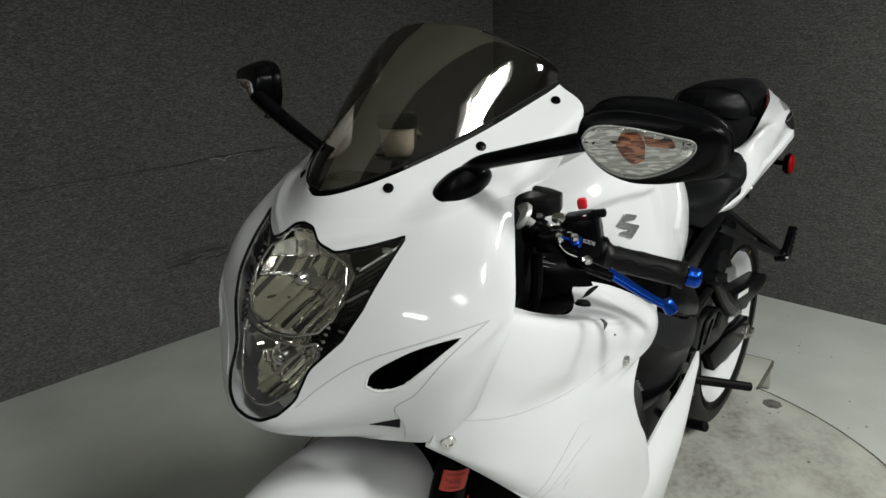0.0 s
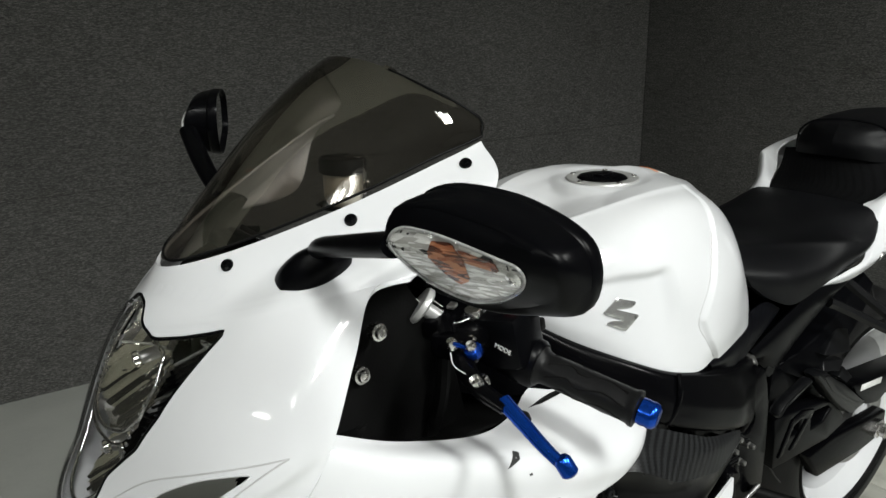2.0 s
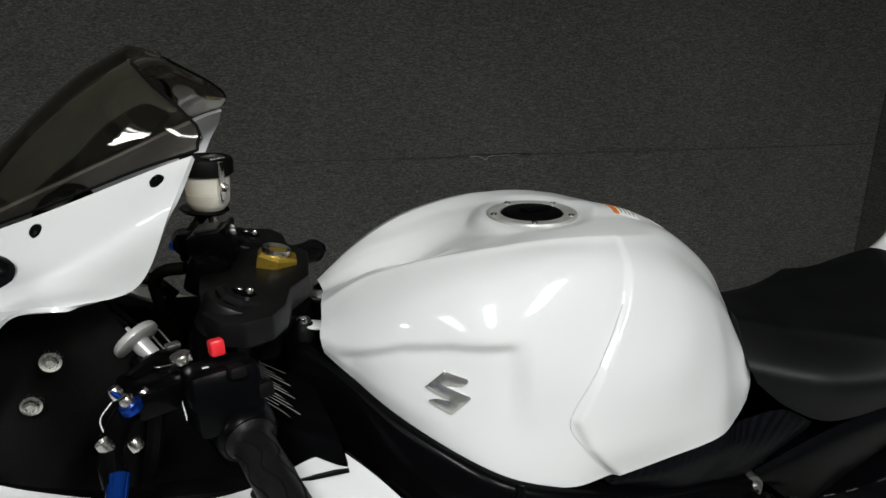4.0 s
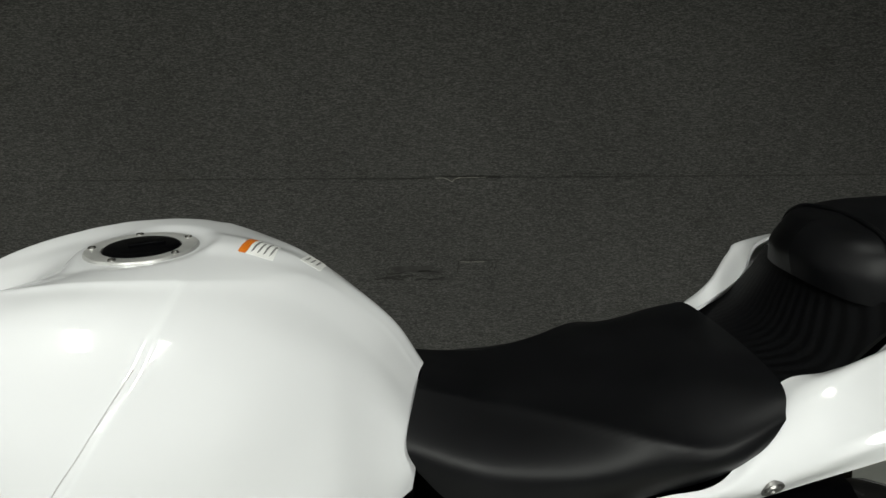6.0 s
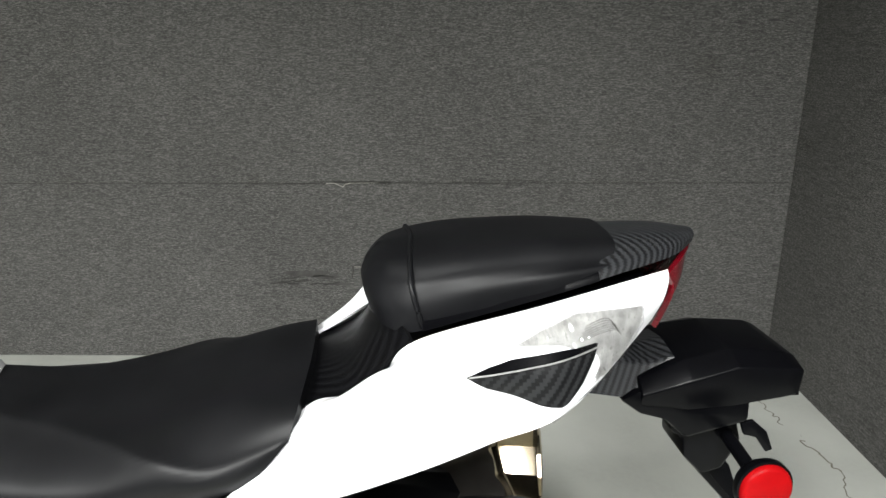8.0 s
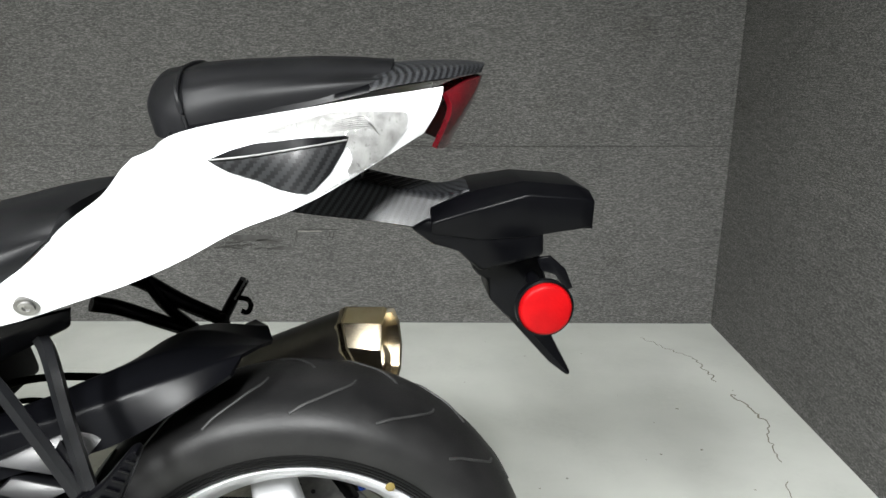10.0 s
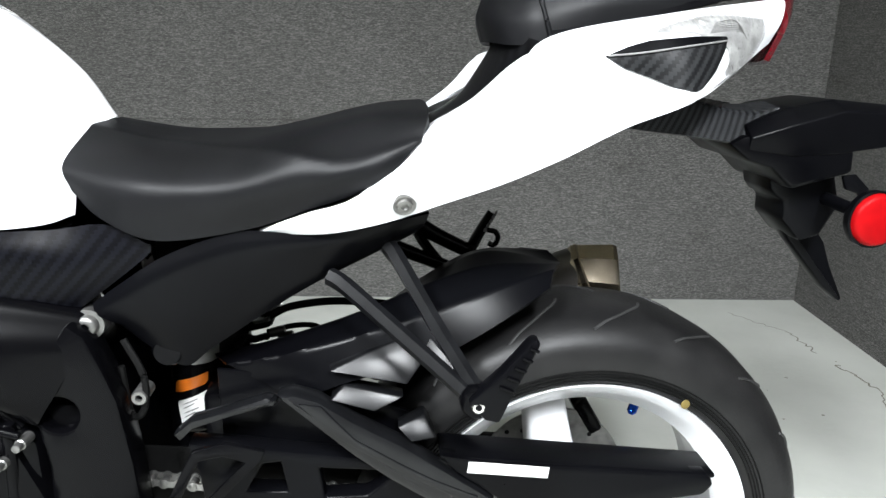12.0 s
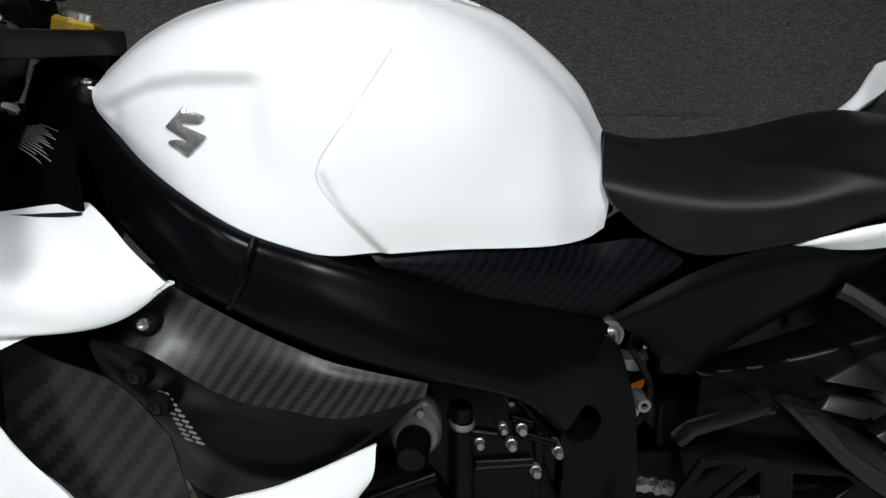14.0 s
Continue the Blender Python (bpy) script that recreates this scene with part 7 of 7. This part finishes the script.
# ---------- tank fittings ----------
cap_at, cap_n = Vector((-0.811, -0.003, 0.9935)), Vector((0.0, 0.0, 1.0))
filler = part("fuel_cap_ring", lathe([(0.037, 0.003), (0.041, 0.0040), (0.0515, 0.0036), (0.053, 0.002), (0.0537, -0.006), (0.037, -0.006), (0.037, 0.003)], cap_at, cap_n, 64), ALU, bike, "brushed steel filler ring with socket screws")
part("fuel_cap", lathe([(0, 0.006), (0.03, 0.0058), (0.034, 0.0048), (0.0365, 0.002), (0.0365, -0.006), (0, -0.006)], cap_at, cap_n, 48), FRAME, filler, "gloss black fuel cap")
part("key_cover", box((0.034, 0.016, 0.004), tuple(cap_at + Vector((0.004, 0.002, 0.0068))), (0, 0, 20), 0.0015), FRAME, filler)
for k in range(5):
    a = radians(-107 + 72 * k)
    p = cap_at + Vector((0.0465 * math.cos(a), 0.0465 * math.sin(a), 0.0030))
    part("ring_screw", lathe([(0, 0.0), (0.0018, 0.0), (0.002, 0.0022), (0.0036, 0.002), (0.0042, 0.0)], p, cap_n, 14), STEEL, filler)
    part("screw_recess", lathe([(0, 0.0004), (0.0017, 0.0004)], p, cap_n, 8), INK, filler)

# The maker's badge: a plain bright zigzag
BADGE = [(-0.9546, 0.8939), (-0.9329, 0.8876), (-0.9384, 0.8813), (-0.9589, 0.881), (-0.9317, 0.8712), (-0.9504, 0.8535), (-0.9711, 0.8639), (-0.9632, 0.8674), (-0.9496, 0.8658), (-0.9723, 0.8766)]
for s in (1, -1):
    part("badge", lay(tank_tree, [(x, s * -0.5, z) for x, z in BADGE], (0, s, 0), 0.0, 0.0022, 0.004, 0.0008), BADGE_METAL, bike, "chrome badge", auto=25)

# Labels behind the filler
warn = part("warning_label", lay(tank_tree, [(-0.709, -0.024, 1.3), (-0.703, 0.020, 1.3), (-0.680, 0.017, 1.3), (-0.684, -0.026, 1.3)], (0, 0, -1), 0.0, 0.0003, 0.006), PAPER, bike, "white label with an orange heading")
part("label_head", lay(tank_tree, [(-0.7165, -0.023, 1.3), (-0.710, 0.021, 1.3), (-0.703, 0.020, 1.3), (-0.709, -0.024, 1.3)], (0, 0, -1), 0.0002, 0.0004, 0.006), ORANGE, warn)
for k in range(4):
    x = -0.705 + 0.0055 * k
    part("label_line", lay(tank_tree, [(x, -0.020, 1.3), (x + 0.0016, -0.020, 1.3), (x + 0.0066, 0.014 - 0.004 * (k % 2), 1.3), (x + 0.005, 0.014 - 0.004 * (k % 2), 1.3)], (0, 0, -1), 0.0006, 0.0002, 0.006), GREYPRINT, warn)
note = part("small_label", lay(tank_tree, [(-0.660, -0.004, 1.3), (-0.655, 0.030, 1.3), (-0.636, 0.027, 1.3), (-0.640, -0.008, 1.3)], (0, 0, -1), 0.0, 0.0003, 0.006), PAPER, bike, "small white label")
for k in range(3):
    x = -0.656 + 0.005 * k
    part("label_line", lay(tank_tree, [(x, 0.0, 1.3), (x + 0.0015, 0.0, 1.3), (x + 0.005, 0.024, 1.3), (x + 0.0035, 0.024, 1.3)], (0, 0, -1), 0.0005, 0.0002, 0.006), GREYPRINT, note)

# ---------- tail fittings ----------
cowl_bits = [(-0.036, 0.921), (-0.015, 0.929), (0.005, 0.934), (0.05, 0.938), (0.09, 0.939), (0.086, 0.928), (0.072, 0.906), (0.054, 0.889), (0.03, 0.893), (0.008, 0.902), (-0.019, 0.911)]
clear_bits = [(0.011, 0.943), (0.034, 0.95), (0.074, 0.959), (0.105, 0.96), (0.148, 0.957), (0.146, 0.942), (0.131, 0.925), (0.112, 0.905), (0.099, 0.899), (0.086, 0.905), (0.093, 0.916), (0.09, 0.929), (0.053, 0.942)]
for s in (1, -1):
    tree = tail_tree if s == 1 else None
    f = (lambda p: p) if s == 1 else None
    if s == 1:
        inset = part("carbon_inset", lay(tail_tree, [(x, -0.5, z) for x, z in cowl_bits], (0, 1, 0), 0.0, 0.0015, 0.007), CARBON, bike, "woven carbon inset in the tail")
        part("inset_upper", lay(tail_tree, [(x, -0.5, z) for x, z in cowl_bits[:5] + [(0.087, 0.9345), (0.008, 0.925)]], (0, 1, 0), 0.0016, 0.001, 0.007), PLASTIC, inset)
        part("inset_edge", seam(tail_tree, [(-0.034, -0.5, 0.921), (0.008, -0.5, 0.925), (0.087, -0.5, 0.935)], (0, 1, 0), 0.0009, 30, 0.003), GREYPRINT, inset)
        lens_bed = part("turn_lamp", lay(tail_tree, [(x, -0.5, z) for x, z in clear_bits], (0, 1, 0), 0.0, 0.0008, 0.006), SILVER, bike, "clear turn lamp set into the tail")
        for k in range(7):
            z = 0.945 + 0.0017 * k
            part("lamp_rib", seam(tail_tree, [(0.068 + 0.002 * k, -0.5, z - 0.003), (0.092 + 0.001 * k, -0.5, z), (0.112 - 0.001 * k, -0.5, z - 0.001), (0.119 - 0.001 * k, -0.5, z - 0.008)], (0, 1, 0), 0.00045, 14, 0.0006), DULL, lens_bed)
        part("turn_lens", lay(tail_tree, [(x, -0.5, z) for x, z in clear_bits], (0, 1, 0), 0.002, 0.0015, 0.006, 0.002), RIBBED, lens_bed, "ribbed clear lens")
        bolt_at, bolt_n = drop_on(tail_tree, (-0.221, -0.5, 0.781), (0, 1, 0))
        part("tail_bolt", lathe([(0, 0.0005), (0.0035, 0.0005), (0.004, 0.0022), (0.0072, 0.002), (0.0078, 0.0), (0.0095, 0.0004), (0.0115, 0.0008), (0.012, -0.004), (0, -0.004)], bolt_at, bolt_n, 28), BOLT, bike, "small steel bolt in a recess")
# Rear cowl behind the pillion seat
K1 = [(-0.07, -0.106, 0.938), (0.06, -0.095, 0.966), (0.135, -0.082, 0.982), (0.20, -0.055, 0.99), (0.235, -0.02, 0.994)]
K2 = [(-0.07, -0.102, 0.946), (0.06, -0.09, 0.974), (0.135, -0.074, 0.992), (0.20, -0.048, 1.0), (0.238, -0.018, 1.001)]
K3 = [(-0.07, -0.05, 0.965), (0.06, -0.05, 0.99), (0.135, -0.04, 1.003), (0.20, -0.028, 1.006), (0.24, -0.01, 1.004)]
K4 = [(-0.07, 0.0, 0.968), (0.06, 0.0, 0.993), (0.135, 0.0, 1.005), (0.20, 0.0, 1.008), (0.241, 0.0, 1.005)]
part("seat_skirt", solid(sheet(both([K1, K2, K3, K4]), 60, 30) - (0, 0, 0.001), 0.004, (0, 0, 1), lambda p: p[0] < 0.112), PLASTIC, bike, "black skirt round the pillion seat")
part("rear_cowl", solid(sheet(both([K1, K2, K3, K4]), 60, 30), 0.004, (0, 0, 1), lambda p: p[0] > 0.108), CARBON_TAIL, bike, "carbon-look rear cowl behind the pillion seat")
Q1 = [(0.19, -0.07, 0.975), (0.215, -0.045, 0.985), (0.237, -0.012, 0.99), (0.238, 0.0, 0.99)]
Q2 = [(0.196, -0.073, 0.955), (0.214, -0.045, 0.958), (0.226, -0.015, 0.962), (0.227, 0.0, 0.962)]
Q3 = [(0.180, -0.074, 0.916), (0.190, -0.045, 0.913), (0.198, -0.015, 0.912), (0.199, 0.0, 0.912)]
part("tail_lamp", solid(sheet([full(q) for q in (Q1, Q2, Q3)], 30, 16), 0.006, (1, 0, 0)), TAIL_RED, bike, "dark red tail lamp")
part("seat_welt", tube([(-0.070, -0.1025, 0.940), (-0.075, -0.100, 0.958), (-0.080, -0.0935, 0.978), (-0.080, -0.070, 0.9965), (-0.078, -0.035, 1.0035), (-0.076, 0.0, 1.0052), (-0.078, 0.035, 1.0035), (-0.080, 0.070, 0.9965), (-0.080, 0.0935, 0.978), (-0.075, 0.100, 0.958), (-0.070, 0.1025, 0.940)], 0.0026, 8, 80), VINYL, bike)

# Mudguard bracket, plate holder and side reflector
J1 = [(0.0, -0.055, 0.849), (0.05, -0.056, 0.841), (0.11, -0.058, 0.834), (0.15, -0.06, 0.828), (0.19, -0.062, 0.822), (0.22, -0.062, 0.820)]
J2 = [(0.0, -0.045, 0.885), (0.05, -0.044, 0.882), (0.097, -0.041, 0.877), (0.148, -0.039, 0.865), (0.19, -0.04, 0.859), (0.22, -0.04, 0.864)]
J3 = [(0.0, 0.0, 0.890), (0.05, 0.0, 0.888), (0.097, 0.0, 0.883), (0.148, 0.0, 0.872), (0.19, 0.0, 0.866), (0.22, 0.0, 0.870)]
fender = part("rear_mudguard", solid(sheet(both([J1, J2, J3]), 40, 30, True), 0.004), CARBON_TAIL, bike, "black tail tidy with a ribbed carbon look")
bm = bmesh.new()
stations = ((0.174, 0.818, 0.832, 0.07, 0.052, 0.846), (0.228, 0.811, 0.848, 0.072, 0.05, 0.866), (0.282, 0.813, 0.863, 0.072, 0.044, 0.874), (0.345, 0.821, 0.858, 0.0715, 0.046, 0.868), (0.36, 0.823, 0.854, 0.069, 0.046, 0.862))
rings = []
for x, z0, z1, w, top, crown in stations:
    rings.append([bm.verts.new(p) for p in ((x, -w * 0.94, z0), (x, -w, z1), (x, -top, crown), (x, top, crown), (x, w, z1), (x, w * 0.94, z0))])
for a, b in zip(rings, rings[1:]):
    for k in range(6):
        bm.faces.new((a[k], a[(k + 1) % 6], b[(k + 1) % 6], b[k]))
bm.faces.new(rings[0])
bm.faces.new(rings[-1])
bmesh.ops.recalc_face_normals(bm, faces=bm.faces)
bmesh.ops.bevel(bm, geom=list(bm.edges), offset=0.0022, segments=2, affect="EDGES", profile=0.5)
part("plate_lamp", bm, PLASTIC, fender, "angular black plate holder")
part("holder_back", box((0.003, 0.11, 0.018), (0.3605, 0, 0.838), (0, 0, 0), 0.001), TAIL_RED, fender)
part("holder_floor", box((0.18, 0.13, 0.004), (0.27, 0, 0.823), (0, 0, 0), 0.001), PLASTIC, fender)
part("holder_wedge", plate([(0.150, 0.826), (0.176, 0.806), (0.205, 0.797), (0.232, 0.772), (0.305, 0.79), (0.303, 0.83), (0.17, 0.835)], -0.066, 0.066, 0.006), PLASTIC, fender, "black wedge under the plate holder")
fender_tree = tree_of(fender)
for s in (1, -1):
    for k in range(13):
        x = 0.052 + 0.0105 * k
        part("rib", seam(fender_tree, [(x, 0.0, 1.0), (x - 0.016, s * -0.02, 1.0), (x - 0.030, s * -0.040, 1.0)], (0, 0, -1), 0.0016, 12), SATIN, fender)
part("holder_neck", plate([(0.215, 0.80), (0.222, 0.785), (0.226, 0.767), (0.233, 0.758), (0.245, 0.752), (0.246, 0.728), (0.272, 0.70), (0.298, 0.706), (0.318, 0.745), (0.305, 0.79), (0.303, 0.818)], -0.035, 0.035, 0.006), PLASTIC, fender)
part("holder_blade", plate([(0.246, 0.738), (0.272, 0.697), (0.33, 0.63), (0.355, 0.609), (0.360, 0.613), (0.335, 0.661), (0.322, 0.693), (0.30, 0.72), (0.27, 0.748)], -0.012, 0.012, 0.004), PLASTIC, fender, "pointed black blade")
part("side_bracket", plate([(0.298, 0.786), (0.314, 0.788), (0.332, 0.772), (0.342, 0.748), (0.334, 0.745), (0.320, 0.765), (0.304, 0.770)], -0.06, -0.055, 0.001), PLASTIC, fender)
part("side_stay", rod((0.30, -0.01, 0.755), (0.291, -0.115, 0.752), 0.008), PLASTIC, fender)
refl = part("side_reflector", lathe([(0, 0.010), (0.024, 0.010), (0.0275, 0.008), (0.029, 0.004), (0.029, 0.0), (0.031, 0.0), (0.031, -0.006), (0, -0.006)], (0.291, -0.130, 0.751), (0.02, -1, 0.02), 48), REFLECTOR, bike, "round red reflector on a black stalk")
part("reflector_back", lathe([(0, -0.016), (0.026, -0.014), (0.0318, -0.006), (0.0318, 0.002), (0.0295, 0.003)], (0.291, -0.130, 0.751), (0.02, -1, 0.02), 48), PLASTIC, refl)

# Silencer on the right side
axis = Vector((0.86, -0.24, 0.43)).normalized()
seam_at, end_way = Vector((0.080, 0.20, 0.571)), Vector((0.96, -0.26, 0.10)).normalized()
can = part("silencer", lathe([(0.03, -0.40), (0.05, -0.34), (0.066, -0.24), (0.068, -0.14), (0.065, -0.03), (0.063, 0.0), (0.054, 0.002)], seam_at, axis, 40), CAN, bike, "short dark silencer with a heat-tinted end")


def ring_of(at, way, r, n, turn=0.0):
    q = way.to_track_quat("Z", "Y").to_matrix()
    return [at + q @ Vector((r * math.cos(turn + 2 * math.pi * k / n), r * math.sin(turn + 2 * math.pi * k / n), 0)) for k in range(n)]


bm = bmesh.new()
rows = []
for at, way, r in ((seam_at - axis * 0.006, axis, 0.064), (seam_at, axis, 0.067), (seam_at + axis * 0.008, axis, 0.067), (seam_at + axis * 0.010, axis, 0.0645), (Vector((0.124, 0.196, 0.569)), end_way, 0.066), (Vector((0.130, 0.195, 0.5685)), end_way, 0.064), (Vector((0.128, 0.195, 0.568)), end_way, 0.058), (Vector((0.090, 0.203, 0.563)), end_way, 0.050)):
    rows.append([bm.verts.new(p) for p in ring_of(at, way, r, 10, 0.3)])
for a, b in zip(rows, rows[1:]):
    for k in range(10):
        bm.faces.new((a[k], a[(k + 1) % 10], b[(k + 1) % 10], b[k]))
bm.faces.new(rows[-1])
bmesh.ops.recalc_face_normals(bm, faces=bm.faces)
part("end_cap", bm, TITAN, can, "faceted bronze-tinted end cap", auto=18)
part("header_pipe", tube([(-0.28, 0.17, 0.40), (-0.36, 0.14, 0.33), (-0.50, 0.08, 0.28), (-0.62, 0.0, 0.27)], 0.026, 14, 30), TITAN, can)
part("silencer_stay", tube([(-0.208, 0.118, 0.72), (-0.19, 0.14, 0.67), (-0.15, 0.17, 0.61)], 0.008, 8, 14), FRAME, can)

# Front wheel, mostly hidden below the nose
front = wheel("front_wheel", Vector((-1.39, 0, 0.305)), 0.66, "white cast front wheel")
sticker = part("fork_sticker", box((0.05, 0.002, 0.035), (-1.335, -0.117, 0.555), (0, 20, 8), 0.0004), REDORANGE, bike, "orange-red sticker on the fork")
for k in range(2):
    part("sticker_line", box((0.034, 0.001, 0.005), (-1.335, -0.1187, 0.562 - 0.014 * k), (0, 20, 8), 0.0002), INK, sticker)


# ---------- marks on wall and floor ----------
TEAR = surface("pale_torn_backing", (0.28, 0.27, 0.24), (0.4, 0.39, 0.35), 0.9, 0.0, 60.0, 400.0, 0.3)
GAP = surface("dark_gap", (0.02, 0.02, 0.018), (0.035, 0.034, 0.03), 0.9, 0.0, 60.0, 400.0, 0.3)
SMUDGE = surface("dark_smudge", (0.035, 0.034, 0.032), (0.06, 0.059, 0.056), 0.95, 0.0, 25.0, 300.0, 0.5)
CRACK = surface("floor_crack", (0.10, 0.09, 0.07), (0.17, 0.16, 0.13), 0.9, 0.0, 40.0, 300.0, 0.2)


def wander(a, b, n, jitter, seed):
    rnd = random.Random(seed)
    return [(a[0] + (b[0] - a[0]) * k / n + rnd.uniform(-jitter, jitter), a[1] + (b[1] - a[1]) * k / n + rnd.uniform(-jitter, jitter)) for k in range(n + 1)]


def on_wall(name, pts, r, material, label):
    bm = tube([(x, WALL_Y - 0.0005, z) for x, z in pts], r, 6, len(pts) * 4)
    return tagged(part(name, bm, material), label, "carpet mark", kind="structure")


on_wall("carpet_seam_trim", [(-5.9, 0.757), (-0.5, 0.757), (0.0, 0.757)], 0.0012, GAP, "thin dark seam across the wall carpet")
on_wall("carpet_seam_trim", [(0.2, 0.758), (0.5, 0.757), (1.84, 0.757)], 0.0012, GAP, "thin dark seam across the wall carpet")
on_wall("carpet_tear", [(0.0, 0.755), (0.03, 0.757), (0.05, 0.750), (0.068, 0.742), (0.078, 0.752), (0.10, 0.757)], 0.0014, TEAR, "pale frayed tear in the wall carpet")
on_wall("carpet_tear", [(0.09, 0.757), (0.13, 0.758), (0.21, 0.759)], 0.0012, TEAR, "pale frayed edge of the wall carpet")
on_wall("carpet_tear", [(0.03, 0.762), (0.12, 0.762), (0.26, 0.762)], 0.003, GAP, "dark open edge of the wall carpet")
on_wall("carpet_scratch", [(0.10, 0.413), (0.15, 0.412), (0.27, 0.412)], 0.0018, GAP, "dark scratch in the wall carpet")
on_wall("carpet_scratch", [(0.10, 0.405), (0.13, 0.404), (0.20, 0.405)], 0.0008, TEAR, "pale scratch in the wall carpet")
for a, b in (((0.095, 0.41), (0.092, 0.36)), ((0.235, 0.40), (0.225, 0.37)), ((0.25, 0.40), (0.245, 0.37))):
    on_wall("carpet_scratch", wander(a, b, 4, 0.004, 3), 0.0022, GAP, "short dark scuff in the wall carpet")
for cx, cz, rx, rz in ((-0.10, 0.375, 0.09, 0.018), (-0.02, 0.36, 0.05, 0.014), (0.04, 0.33, 0.05, 0.008)):
    bm = bmesh.new()
    ring = [bm.verts.new((cx + rx * math.cos(a) * (1 + 0.2 * math.sin(3 * a)), WALL_Y - 0.0015, cz + rz * math.sin(a) * (1 + 0.3 * math.cos(2 * a)))) for a in np.linspace(0, 2 * math.pi, 28, endpoint=False)]
    bm.faces.new(ring)
    tagged(part("carpet_smudge", bm, SMUDGE), "dark rubbed smudge low on the wall carpet", "carpet mark", kind="structure")

for k, (a, b, r) in enumerate((((1.50, 1.78), (1.66, 1.58), 0.0016), ((1.66, 1.58), (1.67, 1.40), 0.0022), ((1.69, 1.30), (1.72, 1.12), 0.0030), ((1.72, 1.12), (1.66, 0.90), 0.0018), ((1.64, 0.80), (1.60, 0.55), 0.0014))):
    pts = wander(a, b, 12, 0.010, 20 + k)
    bm = tube([(x, y, 0.0004) for x, y in pts], r, 6, 60, 0.25)
    tagged(part("floor_crack", bm, CRACK), "thin dark crack in the painted floor", "floor crack", kind="structure")
rnd = random.Random(5)
bm = bmesh.new()
for k in range(170):
    x, y = rnd.uniform(0.2, 1.8), rnd.uniform(-0.9, 1.9)
    on_deck = (x + 0.01) ** 2 + (y - 0.01) ** 2 < 0.8**2
    z = DECK_Z + 0.0005 if on_deck else 0.0005
    if rnd.random() > (0.9 if on_deck else 0.35):
        continue
    r = rnd.uniform(0.0015, 0.006)
    n = rnd.choice((5, 6, 7))
    bm.faces.new([bm.verts.new((x + r * rnd.uniform(0.5, 1.4) * math.cos(6.283 * q / n), y + r * rnd.uniform(0.4, 1.2) * math.sin(6.283 * q / n), z)) for q in range(n)])
tagged(part("floor_grit", bm, CRACK, smooth=False), "scattered dark grit and paint chips on the floor", "grit", kind="stuff")

# Dark smudges and thin scuffs on the carpet below the tear
random.seed(31)
for k in range(10):
    x, z = random.uniform(-0.26, 0.0), random.uniform(0.325, 0.375)
    on_wall("carpet_scuff", wander((x, z), (x + random.uniform(0.04, 0.11), z + random.uniform(-0.01, 0.01)), 4, 0.004, 40 + k), random.uniform(0.0015, 0.003), GAP, "thin dark scuff in the wall carpet")
for k in range(7):
    x = random.uniform(-0.6, 0.6)
    on_wall("carpet_scuff", wander((x, 0.757 + random.uniform(-0.012, 0.012)), (x + random.uniform(0.1, 0.3), 0.757 + random.uniform(-0.012, 0.012)), 5, 0.003, 60 + k), 0.0012, GAP, "thin dark scuff along the carpet seam")
